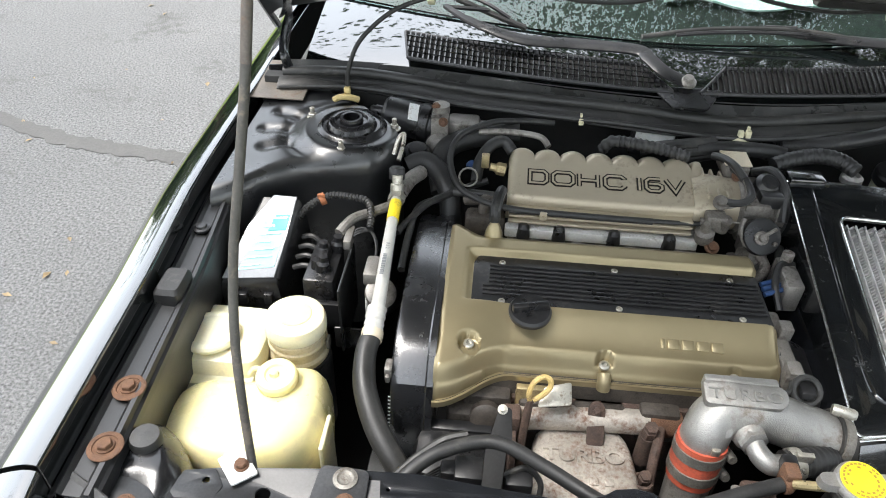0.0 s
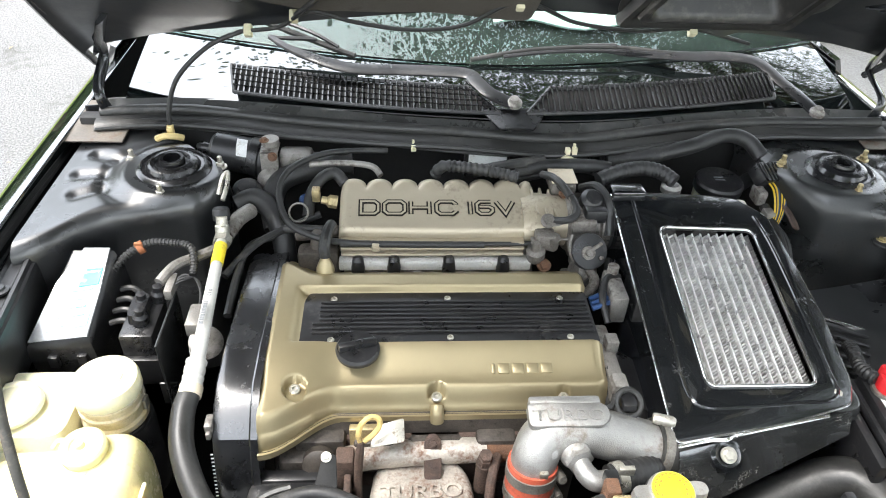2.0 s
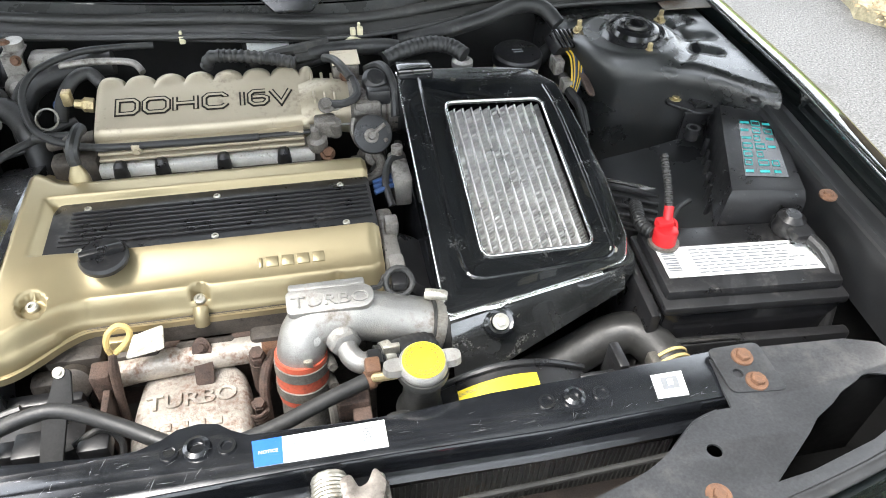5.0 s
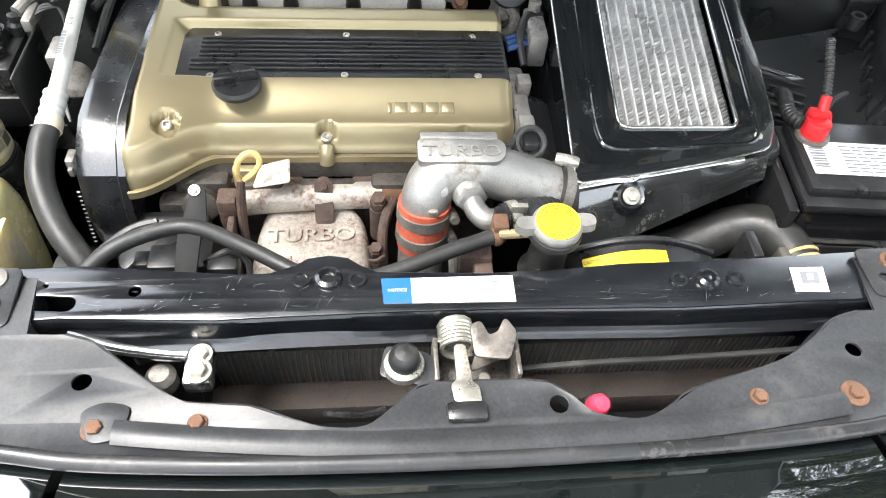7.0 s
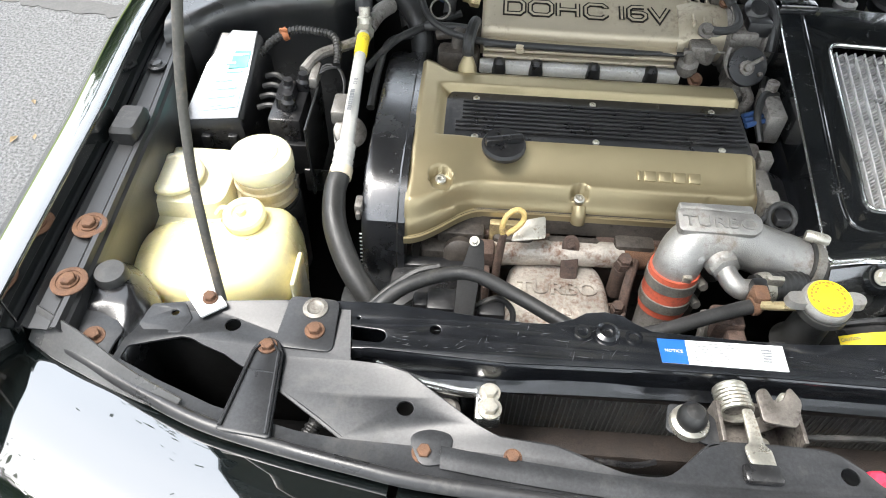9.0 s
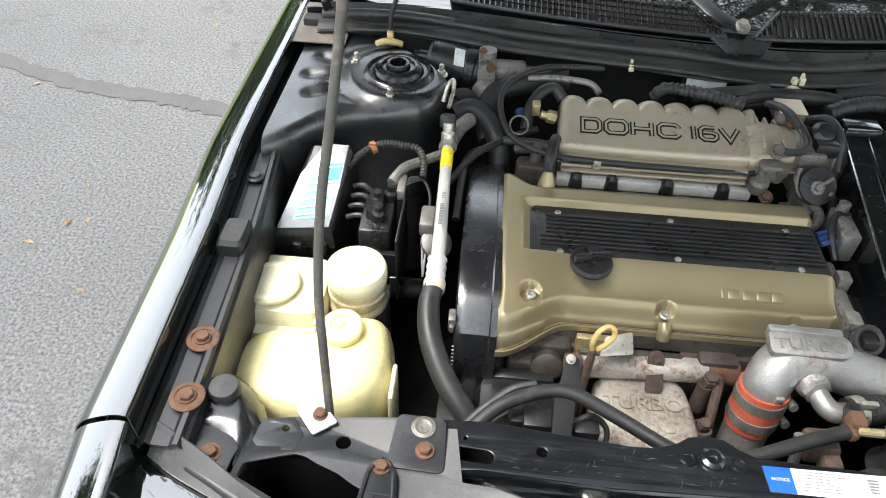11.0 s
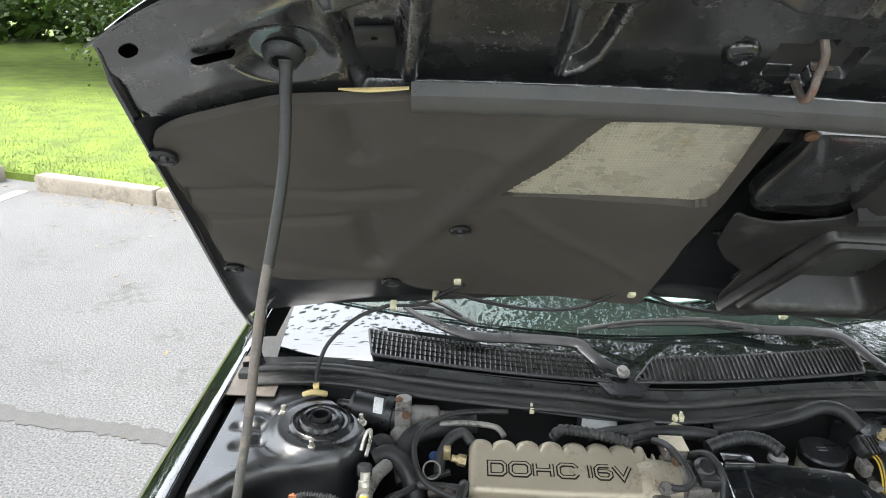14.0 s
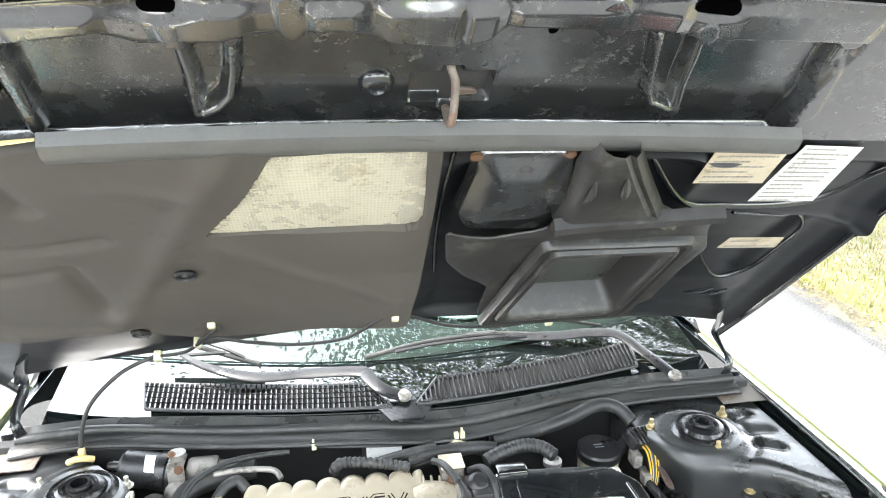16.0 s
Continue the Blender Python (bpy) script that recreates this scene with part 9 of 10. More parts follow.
bcap = thing("brake_reservoir", (0.65, 1.005, 0.74), "round black brake fluid cap on a pale reservoir", "reservoir")
part("cap", lathe([(0.038, 0), (0.040, 0.003), (0.040, 0.016), (0.037, 0.020), (0.032, 0.0195), (0.028, 0.018), (0.001, 0.019)], (0.652, 1.003, 0.792), (0, -0.05, 1), 44), PLASTIC, bcap)
part("cap_mark", merged(box(0.644, 0.660, 1.008, 1.010, 0.8115, 0.8125, 0), box(0.644, 0.660, 1.000, 1.002, 0.8115, 0.8125, 0)), INK, bcap)
part("reservoir", lathe([(0.036, -0.06), (0.037, 0.0)], (0.652, 1.003, 0.792), seg=36), CREAM_PALE, bcap)
part("neck_hose", tube([(0.69, 1.01, 0.79), (0.71, 1.02, 0.80), (0.73, 1.03, 0.80)], 0.012, 12), RUBBER, bcap)

plug = thing("wiring_connector", (0.73, 0.95, 0.76), "black multi-way connector with yellow and blue wires on a rusty bracket", "connector")
shell = part("shell", box(-0.022, 0.022, -0.018, 0.018, -0.012, 0.012, 0.003, m=pose(0.722, 0.995, 0.826, 25, 10, 20)), PLASTIC, plug)
for k in range(5):
    part("key", box(-0.020 + 0.009 * k, -0.014 + 0.009 * k, -0.022, 0.014, 0.011, 0.016, 0.001, m=pose(0.722, 0.995, 0.826, 25, 10, 20)), PLASTIC_GLOSS, shell)
for k in range(9):
    part("wire", tube([(0.722 + 0.004 * k, 0.985 - 0.001 * k, 0.820), (0.727 + 0.0028 * k, 0.965, 0.815), (0.722 + 0.002 * k, 0.935, 0.798), (0.716 + 0.0015 * k, 0.92, 0.78)], 0.0015, 6), (WIRE_YELLOW, RUBBER, WIRE_YELLOW, WIRE_BLUE, RUBBER)[k % 5], plug)
part("clip_block", merged(box(0.700, 0.716, 0.955, 0.985, 0.79, 0.815, 0.003), box(0.706, 0.722, 0.925, 0.945, 0.775, 0.795, 0.003)), ALLOY_DIRTY, plug)
part("bracket", plate(rounded([(-0.008, -0.055), (0.004, -0.055), (0.008, -0.04), (0.006, 0.03), (0.0, 0.055), (-0.008, 0.05)], 0.004), thick=0.003, m=pose(0.742, 0.945, 0.80, 12, 25, 4)), RUSTY, plug)
part("drop_wire", tube([(0.722, 0.905, 0.78), (0.716, 0.86, 0.77), (0.712, 0.80, 0.74), (0.71, 0.76, 0.70)], 0.0035, 8), RUBBER, plug)
part("sheath", tube([(0.715, 0.955, 0.79), (0.718, 0.92, 0.778), (0.724, 0.885, 0.77), (0.722, 0.85, 0.75)], 0.008, 8), RUBBER, plug)

flange_screws = thing("wing_fixings", (0.96, 0.8, 0.82), "small bolts and washers along the wing flange", "fixing")
for x, y in ((0.962, 0.985), (0.955, 0.80), (0.930, 0.58)):
    part("screw", lathe([(0.011, 0), (0.011, 0.003), (0.007, 0.004), (0.006, 0.007), (0.001, 0.008)], (x, y, 0.815), seg=18), RUST_BOLT if y > 0.9 or y < 0.7 else PLASTIC, flange_screws)
rad_hose = thing("radiator_hose", (0.66, 0.5, 0.6), "thick black radiator hose with a wire clamp", "hose")
part("hose", tube([(0.48, 0.50, 0.61), (0.54, 0.51, 0.625), (0.60, 0.52, 0.645), (0.645, 0.525, 0.668), (0.675, 0.515, 0.680), (0.692, 0.485, 0.680), (0.699, 0.45, 0.675), (0.70, 0.415, 0.668)], 0.0265, 20), RUBBER_GREY, rad_hose)
for y in (0.458, 0.468):
    part("clamp", lathe([(0.0275, -0.002), (0.0285, 0.0), (0.0275, 0.002)], (0.6955, y, 0.679), (0.15, -1, -0.1), 28), YELLOW_CLIP, rad_hose)
part("clamp_ears", box(0.664, 0.676, 0.440, 0.468, 0.685, 0.705, 0.003), BAND, rad_hose)
solid("splash_guard", merged(box(0.56, 0.68, 0.425, 0.432, 0.66, 0.735, 0.003), box(0.60, 0.612, 0.42, 0.455, 0.70, 0.752, 0.003)), PLASTIC, "black plastic guard behind the crossmember", "guard")

# ---- exhaust side of the engine ----
shield = thing("turbo_heat_shield", (0.14, 0.51, 0.58), "pale scaled heat shield embossed with letters", "heat shield")


def shield_ring(z, k, dy=0.0):
    pts = [(0.076, 0.470), (0.080, 0.535), (0.094, 0.560), (0.17, 0.566), (0.196, 0.556), (0.206, 0.525), (0.208, 0.470), (0.195, 0.452), (0.09, 0.450)]
    m2 = Vector((0.142, 0.508))
    return [Vector((*(m2 + (Vector(p) - m2) * k + Vector((0, dy))), z)) for p in [tuple(v.xy) for v in spline([(*q, 0) for q in pts], 5, True)]]


part("shell", skin([shield_ring(*v) for v in ((0.56, 1.05, -0.02), (0.62, 1.02, -0.012), (0.648, 1.0, 0), (0.660, 0.97, 0.003), (0.668, 0.90, 0.006), (0.6705, 0.80, 0.007))]), SHIELD, shield, crease=60)
part("letters", lettering("TURBO", 0.026, 0.0022, basis((0.142, 0.520, 0.6715), (1, 0.02, 0.0), (0, 1, 0.02)), 1.15, 0.0004), SHIELD, shield)
part("emboss", merged(*[box(0.110 + 0.018 * k, 0.121 + 0.018 * k, 0.482, 0.492, 0.668, 0.6725, 0.001) for k in range(4)]), SHIELD, shield)
manifold = thing("exhaust_manifold_shield", (0.17, 0.565, 0.62), "rust-speckled tubular exhaust shield with a bolted tab", "heat shield")
part("tube", tube([(0.045, 0.560, 0.682), (0.10, 0.566, 0.684), (0.18, 0.570, 0.684), (0.262, 0.572, 0.682)], 0.0165, 18), SHIELD, manifold)
part("heat_stain", tube([(0.222, 0.5715, 0.6833), (0.262, 0.572, 0.682)], 0.0169, 18, 2, False), RUST_BOLT, manifold, "orange rusted end")
part("tab", plate(rounded([(0.146, -0.026), (0.166, -0.026), (0.166, 0.020), (0.160, 0.028), (0.152, 0.028), (0.146, 0.020)], 0.004), thick=0.003, m=pose(0, 0.556, 0.690, 50, 0, 0)), RUSTY, manifold)
part("bolt", hex_bolt((0.156, 0.5655, 0.7045), (0, -0.75, 0.65), 0.0048, 0.005), RUSTY, manifold)
part("wall", box(-0.01, 0.30, 0.578, 0.590, 0.60, 0.70, 0.004), RUSTY, manifold)
studs = thing("manifold_fixings", (0.2, 0.55, 0.62), "rusty manifold bolts, spacers and brackets", "fixing")
for x, y, z, r, h in ((0.218, 0.545, 0.692, 0.0095, 0.022), (0.214, 0.505, 0.655, 0.008, 0.018), (0.226, 0.480, 0.63, 0.008, 0.016), (0.055, 0.545, 0.695, 0.008, 0.012)):
    part("bolt", merged(lathe([(r * 1.1, -0.05), (r * 1.1, 0)], (x, y, z), seg=16), lathe([(r, 0), (r, h * 0.7), (r * 0.85, h * 0.75), (r * 0.85, h)], (x, y, z), (0, -0.2, 1), 6)), RUSTY, studs)
part("spring", tube([(0.212 + 0.0115 * math.cos(a * 0.6), 0.500 + 0.0115 * math.sin(a * 0.6), 0.640 + 0.0006 * a) for a in range(42)], 0.0022, 6, 1, False), RUSTY, studs)
part("pipe", tube([(0.235, 0.555, 0.69), (0.228, 0.535, 0.695), (0.222, 0.515, 0.68), (0.222, 0.50, 0.64)], 0.006, 10), RUSTY, studs)
part("bracket", merged(box(0.040, 0.062, 0.535, 0.560, 0.66, 0.712, 0.004), box(0.050, 0.058, 0.50, 0.545, 0.60, 0.69, 0.002)), RUSTY, studs)

elbow = thing("turbo_elbow", (0.31, 0.54, 0.66), "cast alloy turbo pipe elbow with a raised name plate", "pipe elbow")
path = [(0.268, 0.516, 0.722), (0.270, 0.520, 0.738), (0.278, 0.530, 0.752), (0.295, 0.539, 0.758), (0.325, 0.542, 0.755), (0.355, 0.541, 0.747), (0.385, 0.539, 0.737), (0.410, 0.537, 0.728), (0.428, 0.536, 0.722)]
part("casting", tube(path, [0.0265, 0.027, 0.0275, 0.028, 0.0285, 0.029, 0.0295, 0.030, 0.030], 24), ALLOY, elbow)
nm = basis((0.306, 0.539, 0.7835), (1, 0.02, -0.03), (0, 1, 0.25))
part("name_plate", plate(rounded([(-0.046, -0.013), (0.038, -0.013), (0.046, -0.004), (0.046, 0.008), (0.038, 0.014), (-0.046, 0.014)], 0.006), thick=0.010, bevel=0.001, m=nm), ALLOY, elbow)
part("letters", lettering("TURBO", 0.019, 0.0012, nm @ pose(0.0, -0.0015, 0.0058), 1.35), ALLOY, elbow)
part("back_lug", box(0.262, 0.345, 0.551, 0.562, 0.775, 0.793, 0.003, m=None), ALLOY, elbow)
part("side_port", merged(lathe([(0.018, -0.03), (0.018, 0.010), (0.015, 0.015)], (0.312, 0.520, 0.748), (0.25, -0.85, 0.1), 22), lathe([(0.015, 0.010), (0.017, 0.012), (0.017, 0.020), (0.012, 0.022)], (0.312, 0.520, 0.748), (0.25, -0.85, 0.1), 6)), ALLOY, elbow)
part("fitting", tube([(0.317, 0.503, 0.749), (0.321, 0.490, 0.746), (0.332, 0.482, 0.742), (0.352, 0.487, 0.738)], [0.011, 0.012, 0.012, 0.0115], 12), ALLOY, elbow)
part("boss", lathe([(0.006, 0), (0.006, 0.006), (0.001, 0.007)], (0.285, 0.510, 0.757), (0, -1, 0.7), 14), ALLOY, elbow)
part("clip", box(0.270, 0.280, 0.490, 0.495, 0.735, 0.745, 0.001), ZINC, elbow)
red = thing("turbo_hose", (0.264, 0.50, 0.64), "red silicone hose joint with two tarnished clamps", "hose")
part("hose", tube([(0.266, 0.508, 0.672), (0.267, 0.513, 0.702), (0.268, 0.517, 0.732)], [0.0280, 0.0292, 0.0288], 28), SILICONE, red)
for k in (0.28, 0.76):
    a, b = Vector((0.266, 0.508, 0.672)), Vector((0.268, 0.517, 0.732))
    c = a.lerp(b, k)
    part("clamp", lathe([(0.0285, -0.007), (0.0302, -0.0065), (0.0302, 0.0065), (0.0285, 0.007)], c, b - a, 30), BAND, red)
    part("clamp_screw", lathe([(0.005, -0.010), (0.006, -0.008), (0.006, 0.008), (0.005, 0.012)], c + Vector((0.031, -0.006, 0)), (0.2, -1, 0.3), 12), BAND, red)
part("lower_pipe", tube([(0.264, 0.495, 0.60), (0.265, 0.502, 0.64), (0.266, 0.509, 0.676)], 0.0262, 20), ALLOY_DIRTY, red)
coup = thing("intercooler_coupling", (0.44, 0.54, 0.66), "dark rubber coupling with a worm clamp on the turbo pipe", "coupling")
part("sleeve", tube([(0.412, 0.5365, 0.727), (0.44, 0.536, 0.720), (0.47, 0.536, 0.71)], 0.0345, 24), RUBBER_GREY, coup)
part("clamp", lathe([(0.0345, -0.006), (0.0362, -0.005), (0.0362, 0.005), (0.0345, 0.006)], (0.420, 0.5365, 0.725), (1, -0.05, -0.28), 30), BAND, coup)
part("clamp_screw", merged(lathe([(0.006, -0.012), (0.007, -0.008), (0.007, 0.010), (0.005, 0.014)], (0.424, 0.548, 0.762), (0.9, -0.3, 0), 12)), ZINC, coup)
bypass = thing("bypass_hose", (0.38, 0.49, 0.68), "ribbed black hose with a spring clamp", "hose")
part("hose", tube([(0.348, 0.486, 0.738), (0.370, 0.491, 0.738), (0.395, 0.500, 0.733), (0.41, 0.512, 0.720), (0.41, 0.52, 0.69)], 0.0165, 16, ribs=0.0006, pitch=0.006), RUBBER, bypass)
part("clamp", lathe([(0.0168, -0.006), (0.0182, -0.005), (0.0182, 0.005), (0.0168, 0.006)], (0.360, 0.4885, 0.738), (1, 0.25, 0.02), 22), ZINC, bypass)
part("clamp_ear", box(0.354, 0.372, 0.480, 0.486, 0.752, 0.764, 0.001), ZINC, bypass)

neck = thing("radiator_filler", (0.384, 0.43, 0.70), "cast radiator filler neck with a round yellow cap", "radiator cap")
part("neck", merged(lathe([(0.026, -0.075), (0.020, -0.060), (0.0185, -0.02), (0.022, -0.012), (0.026, -0.008), (0.026, 0.0)], (0.386, 0.428, 0.793), (0, -0.06, 1), 28), box(0.345, 0.425, 0.398, 0.425, 0.70, 0.735, 0.01)), RUBBER_GREY, neck)
ncap = part("cap", merged(lathe([(0.0225, 0), (0.0245, 0.003), (0.0245, 0.008), (0.0222, 0.012), (0.001, 0.0125)], (0.386, 0.428, 0.792), (0, -0.06, 1), 36), pot([(0.793, 0.359, 0.428, 0.013, 0.009), (0.802, 0.359, 0.428, 0.012, 0.008)], 2.6, 20), pot([(0.793, 0.412, 0.431, 0.013, 0.009), (0.802, 0.412, 0.431, 0.012, 0.008)], 2.6, 20)), ALLOY, neck, "cast winged pressure cap")
part("cap_label", lathe([(0.0212, 0), (0.0210, 0.001), (0.001, 0.0012)], (0.386, 0.4272, 0.8045), (0, -0.06, 1), 36), YELLOW, ncap, "yellow warning disc")
for r, n, sd in ((0.0178, 26, 2), (0.0138, 16, 5)):
    rg = random.Random(sd)
    marks = []
    for k in range(n):
        if rg.random() < 0.8:
            a = 2 * math.pi * k / n
            marks.append(box(-0.0016, 0.0016, -0.0011, 0.0011, 0, 0.0004, 0, m=pose(0.386 + r * math.cos(a), 0.4272 + r * math.sin(a), 0.8057 + 0.06 * r * math.sin(a), 0, 0, math.degrees(a) + 90)))
    part("print", merged(*marks), INK_BROWN, ncap)
part("overflow_nipple", tube([(0.366, 0.432, 0.782), (0.350, 0.440, 0.770), (0.340, 0.446, 0.762)], 0.005, 10), BRASS, neck)
top_hose = thing("overflow_hose", (0.15, 0.43, 0.70), "black rubber hose draped behind the crossmember", "hose")
part("hose", tube([(-0.085, 0.408, 0.715), (-0.067, 0.425, 0.735), (-0.035, 0.450, 0.748), (0.010, 0.468, 0.752), (0.043, 0.467, 0.752), (0.089, 0.448, 0.744), (0.149, 0.416, 0.738), (0.19, 0.410, 0.738), (0.234, 0.418, 0.742), (0.291, 0.438, 0.748), (0.338, 0.453, 0.752)], 0.0080, 12), RUBBER, top_hose)
part("end_clamp", merged(lathe([(0.010, -0.004), (0.011, 0.0), (0.010, 0.004)], (0.336, 0.452, 0.752), (1, 0.3, 0.1), 16), box(0.332, 0.348, 0.448, 0.468, 0.745, 0.77, 0.003)), RUST_BOLT, top_hose)
stand = thing("hose_bracket", (0.03, 0.47, 0.68), "black stamped bracket holding a hose and plug", "bracket")
part("upright", plate(rounded([(-0.009, -0.055), (0.010, -0.055), (0.010, 0.000), (0.014, 0.008), (0.009, 0.040), (-0.003, 0.042), (-0.008, 0.010), (-0.012, 0.002)], 0.003), thick=0.004, bevel=0.001, m=pose(0.033, 0.468, 0.752, 28, 0, -6)), MATT, stand)
part("bolt", hex_bolt((0.036, 0.500, 0.772), (0, -0.5, 1), 0.0038, 0.005), ZINC, stand)
part("plug", merged(box(-0.012, 0.020, 0.438, 0.468, 0.705, 0.728, 0.003), box(-0.028, -0.010, 0.444, 0.464, 0.702, 0.724, 0.004)), PLASTIC, stand)
part("plug", box(0.044, 0.075, 0.440, 0.462, 0.70, 0.72, 0.004), PLASTIC, stand)
for k in range(5):
    part("wire", tube([(-0.026, 0.446 + 0.004 * k, 0.712), (-0.042, 0.440 + 0.005 * k, 0.708 - 0.003 * k), (-0.058, 0.43 + 0.004 * k, 0.70)], 0.0016, 6), RUBBER, stand)
part("loop", tube([(0.04, 0.452, 0.715), (0.066, 0.462, 0.722), (0.084, 0.452, 0.71), (0.078, 0.436, 0.69), (0.052, 0.43, 0.68)], 0.0035, 8), RUBBER, stand)
part("grey_wire", tube([(-0.10, 0.415, 0.70), (-0.07, 0.44, 0.728), (-0.03, 0.468, 0.747), (0.0, 0.477, 0.752)], 0.005, 8), RUBBER_GREY, stand)
dip = thing("dipstick", (0.073, 0.548, 0.66), "yellow looped dipstick handle in a grey tube", "dipstick")
loop = [(0.070, 0.546, 0.735), (0.068, 0.547, 0.748), (0.072, 0.551, 0.762), (0.082, 0.556, 0.768), (0.091, 0.556, 0.764), (0.092, 0.553, 0.754), (0.084, 0.549, 0.744), (0.074, 0.546, 0.737)]
part("handle", tube(loop, 0.0034, 8), material("dipstick_yellow", (0.62, 0.45, 0.17), 0.5, var=0.15, bump=0.05, stain=(0.3, 0.2, 0.1), amount=0.1, stain_scale=50), dip)
part("tube", tube([(0.071, 0.546, 0.737), (0.068, 0.540, 0.715), (0.066, 0.532, 0.68), (0.066, 0.52, 0.62)], [0.004, 0.0055, 0.005, 0.005], 10), RUSTY, dip)
solid("lift_bracket", plate(rounded([(-0.020, -0.010), (0.020, -0.014), (0.026, 0.012), (-0.006, 0.012)], 0.003), thick=0.003, m=pose(0.098, 0.562, 0.728, 25, -8, 12)), ZINC, "small bright steel bracket tab", "bracket")
solid("cam_sensor", merged(lathe([(0.020, 0), (0.020, 0.012), (0.014, 0.016), (0.001, 0.016)], (0.02, 0.556, 0.690), (0, -1, 0.4), 20), box(-0.03, 0.03, 0.548, 0.575, 0.655, 0.695, 0.010)), GRIME, "grimy cast boss below the valve cover", "casting")
solid("oil_plate", box(0.055, 0.10, 0.574, 0.584, 0.69, 0.722, 0.002), BRASS, "yellowed steel plate on the head", "plate")
pump = thing("power_steering_pump", (-0.04, 0.47, 0.60), "black pump with a ribbed belt pulley", "pump")
part("body", merged(pot([(0.56, -0.01, 0.50, 0.055, 0.040), (0.66, -0.012, 0.50, 0.055, 0.040), (0.682, -0.012, 0.502, 0.048, 0.034), (0.686, -0.012, 0.504, 0.036, 0.024)], 5), box(-0.05, 0.03, 0.528, 0.545, 0.60, 0.69, 0.004)), PLASTIC, pump)
pul = [(0.020, -0.012), (0.050, -0.012), (0.052, -0.010)] + [(0.050 + 0.0022 * (k % 2), -0.009 + 0.0018 * k) for k in range(11)] + [(0.052, 0.011), (0.046, 0.012), (0.040, 0.004), (0.014, 0.004), (0.012, 0.010), (0.001, 0.010)]
part("pulley", lathe(pul, (-0.098, 0.452, 0.655), (-1, 0, 0), 40), PLASTIC, pump)
belt_pts = [(-0.098 + 0.0, 0.452 + 0.0535 * math.cos(a), 0.655 + 0.0535 * math.sin(a)) for a in (2 * math.pi * k / 40 for k in range(41))]
part("belt", skin([[(x - 0.011, y, z), (x + 0.011, y, z), (x + 0.011, y + (y - 0.452) * 0.05, z + (z - 0.655) * 0.05), (x - 0.011, y + (y - 0.452) * 0.05, z + (z - 0.655) * 0.05)] for x, y, z in belt_pts], cap=False), RUBBER_GREY, pump)
fan = thing("fan_shroud", (0.46, 0.43, 0.62), "black fan shroud with a yellow caution sticker", "fan shroud")
part("shroud", sheet(lambda u, v: (0.40 + 0.17 * u, 0.408 + 0.035 * v, 0.711 + 0.036 * math.sin(u * 2.6 + 0.25) + 0.004 * v), 20, 4, 0.004), PLASTIC, fan)
part("rim", tube([(0.40 + 0.17 * k / 12, 0.444, 0.717 + 0.036 * math.sin(k / 12 * 2.6 + 0.25)) for k in range(13)], 0.004, 8, 1, False), PLASTIC, fan)
part("back", box(0.40, 0.57, 0.436, 0.444, 0.60, 0.706, 0.003), PLASTIC, fan)
lab2 = part("label", sheet(lambda u, v: (0.424 + 0.085 * u, 0.414 + 0.016 * v, 0.7155 + 0.036 * math.sin((0.024 + 0.085 * u) / 0.17 * 2.6 + 0.25) + 0.002 * v), 10, 2, 0.0008), YELLOW, fan, "yellow caution label")
part("word", lettering("CAUTION", 0.0052, 0.0002, basis((0.4325, 0.423, 0.744), (1, 0, 0.37), (0, 1, 0.1)), 0.8), INK, lab2)
part("blade", merged(*[box(-0.012, 0.012, 0.02, 0.10, -0.001, 0.001, 0.0005, m=Matrix.Translation((0.42, 0.455, 0.60)) @ pose(0, 0, 0, 90, 20, 0) @ pose(0, 0, 0, 0, 0, 72 * k)) for k in range(5)]), PLASTIC, fan)
coil2 = thing("wastegate_solenoid", (0.30, 0.455, 0.66), "brownish solenoid and plugs beside the radiator neck", "solenoid")
part("body", merged(box(0.300, 0.335, 0.440, 0.470, 0.70, 0.73, 0.005), box(0.315, 0.335, 0.425, 0.445, 0.70, 0.722, 0.003)), RUSTY, coil2)
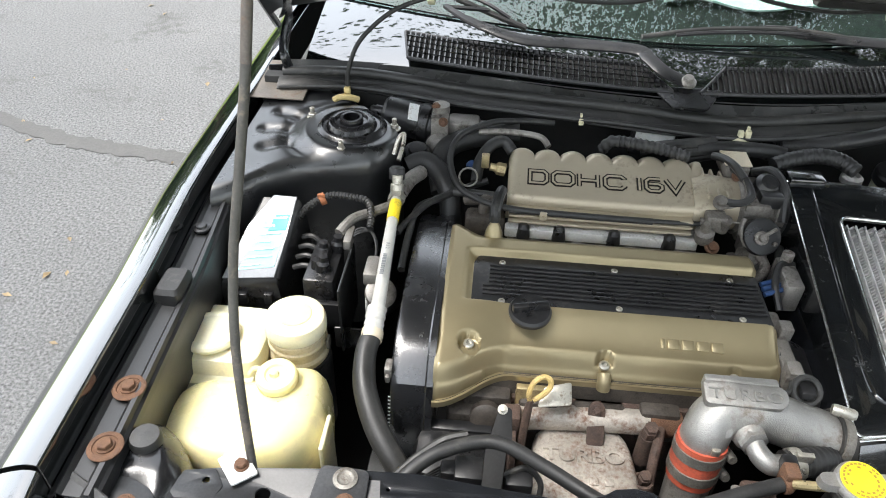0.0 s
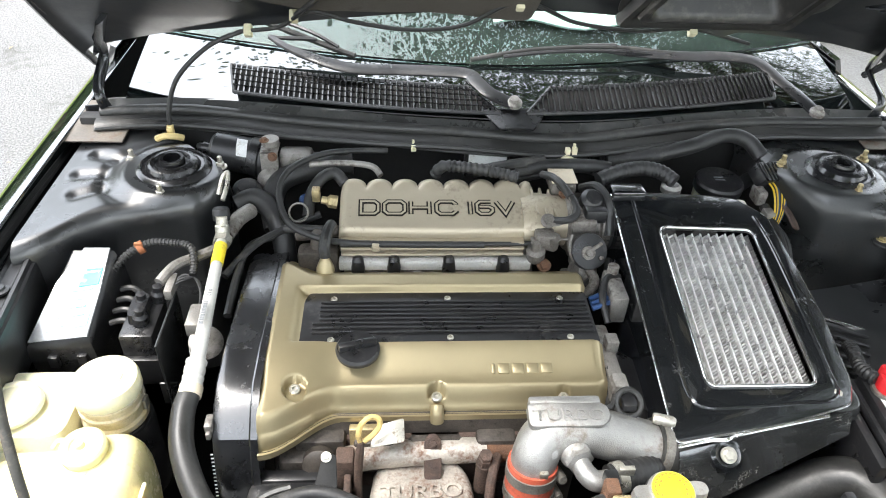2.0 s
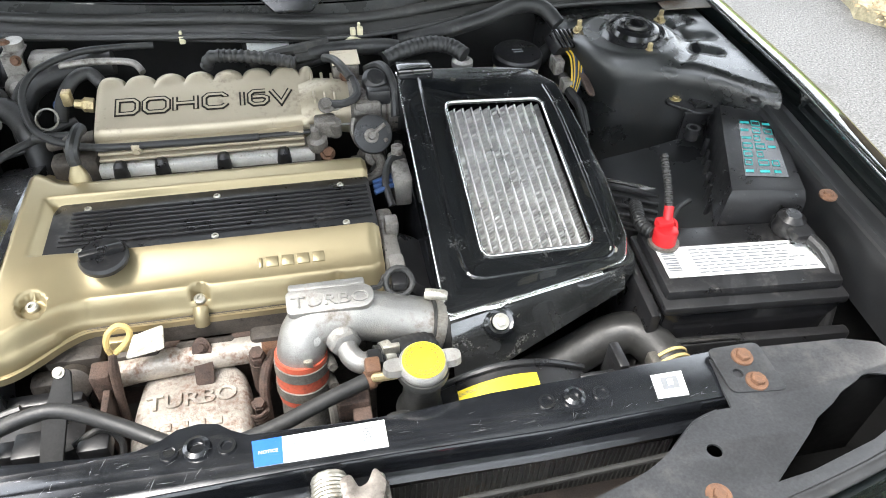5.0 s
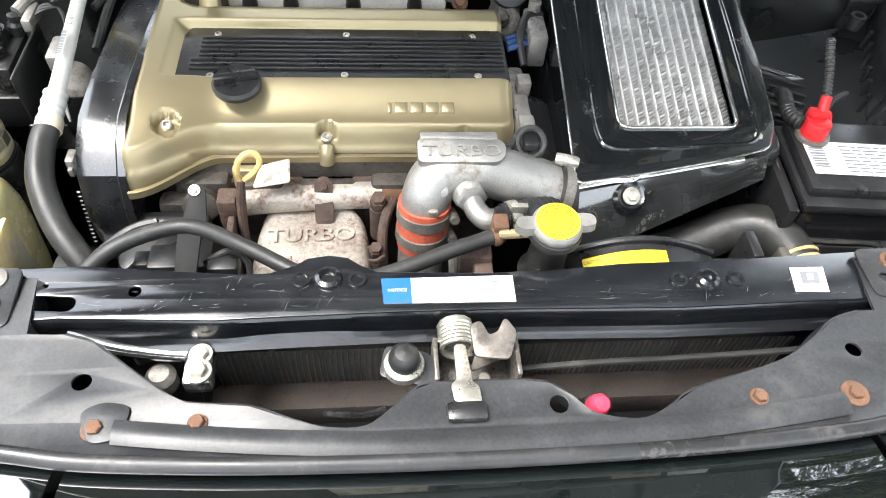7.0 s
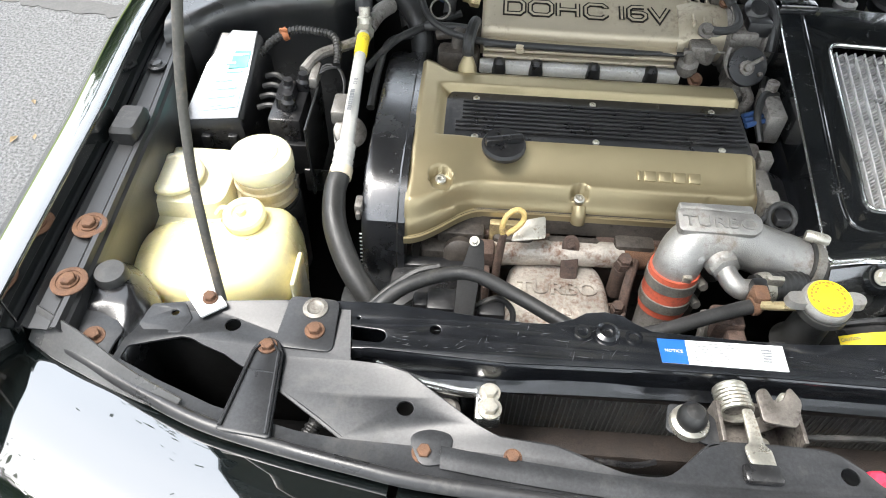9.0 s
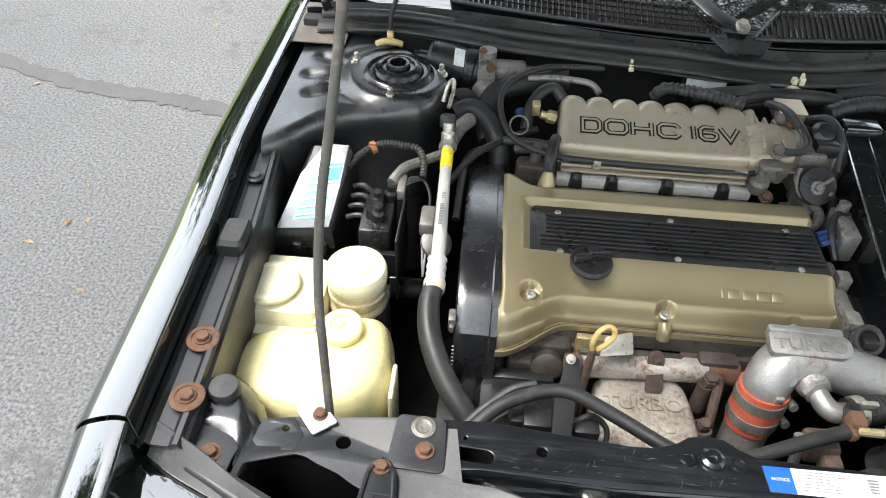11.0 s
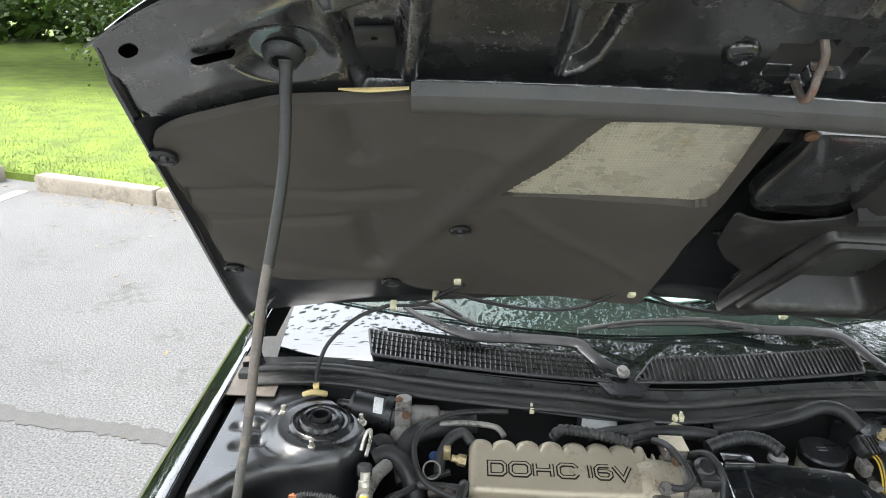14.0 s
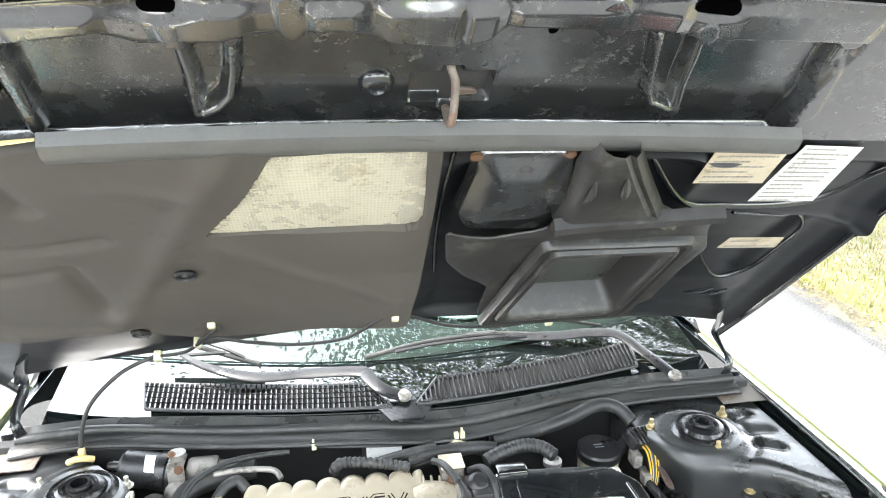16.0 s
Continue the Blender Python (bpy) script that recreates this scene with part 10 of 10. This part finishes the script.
part("plug", merged(box(0.336, 0.352, 0.462, 0.482, 0.735, 0.765, 0.003), box(0.342, 0.350, 0.478, 0.482, 0.745, 0.76, 0.001)), PLASTIC, coil2)
part("pipe", tube([(0.297, 0.44, 0.66), (0.297, 0.45, 0.70), (0.295, 0.46, 0.725)], 0.006, 10), ALLOY_DIRTY, coil2)
sens = thing("distributor_cap", (0.41, 0.66, 0.66), "black round distributor cover with grimy casting and blue leads", "distributor")
part("cover", lathe([(0.052, -0.05), (0.054, 0.0), (0.050, 0.022), (0.040, 0.03), (0.001, 0.032)], (0.405, 0.640, 0.705), (0.6, -0.1, 0.7), 30), PLASTIC, sens)
part("casting", merged(box(0.378, 0.400, 0.60, 0.72, 0.70, 0.755, 0.006), box(0.385, 0.402, 0.665, 0.685, 0.75, 0.772, 0.003), box(0.380, 0.40, 0.60, 0.625, 0.74, 0.762, 0.005)), ALLOY_DIRTY, sens)
part("plug_ring", tube([(0.385 + 0.015 * math.cos(a * 0.4), 0.566 + 0.012 * math.sin(a * 0.4), 0.772 + 0.010 * math.sin(a * 0.4)) for a in range(17)], 0.004, 8, 1, False), RUBBER_GREY, sens)
part("plug", box(0.376, 0.394, 0.556, 0.578, 0.764, 0.778, 0.004), PLASTIC, sens)
part("lead", tube([(0.37, 0.575, 0.775), (0.362, 0.560, 0.775), (0.352, 0.556, 0.778)], 0.003, 6), RUBBER, sens)
for k in range(3):
    part("blue_lead", tube([(0.382, 0.735 + 0.010 * k, 0.768), (0.400, 0.742 + 0.010 * k, 0.770), (0.415, 0.75 + 0.010 * k, 0.768)], 0.0036, 8), WIRE_BLUE, sens)
part("module", merged(box(0.408, 0.432, 0.735, 0.80, 0.74, 0.785, 0.004), lathe([(0.008, 0), (0.008, 0.014), (0.001, 0.015)], (0.42, 0.79, 0.785), seg=14)), ALLOY_DIRTY, sens)
part("loop", tube([(0.402, 0.72, 0.755), (0.398, 0.75, 0.775), (0.41, 0.78, 0.785), (0.43, 0.785, 0.782)], 0.005, 8), RUBBER, sens)
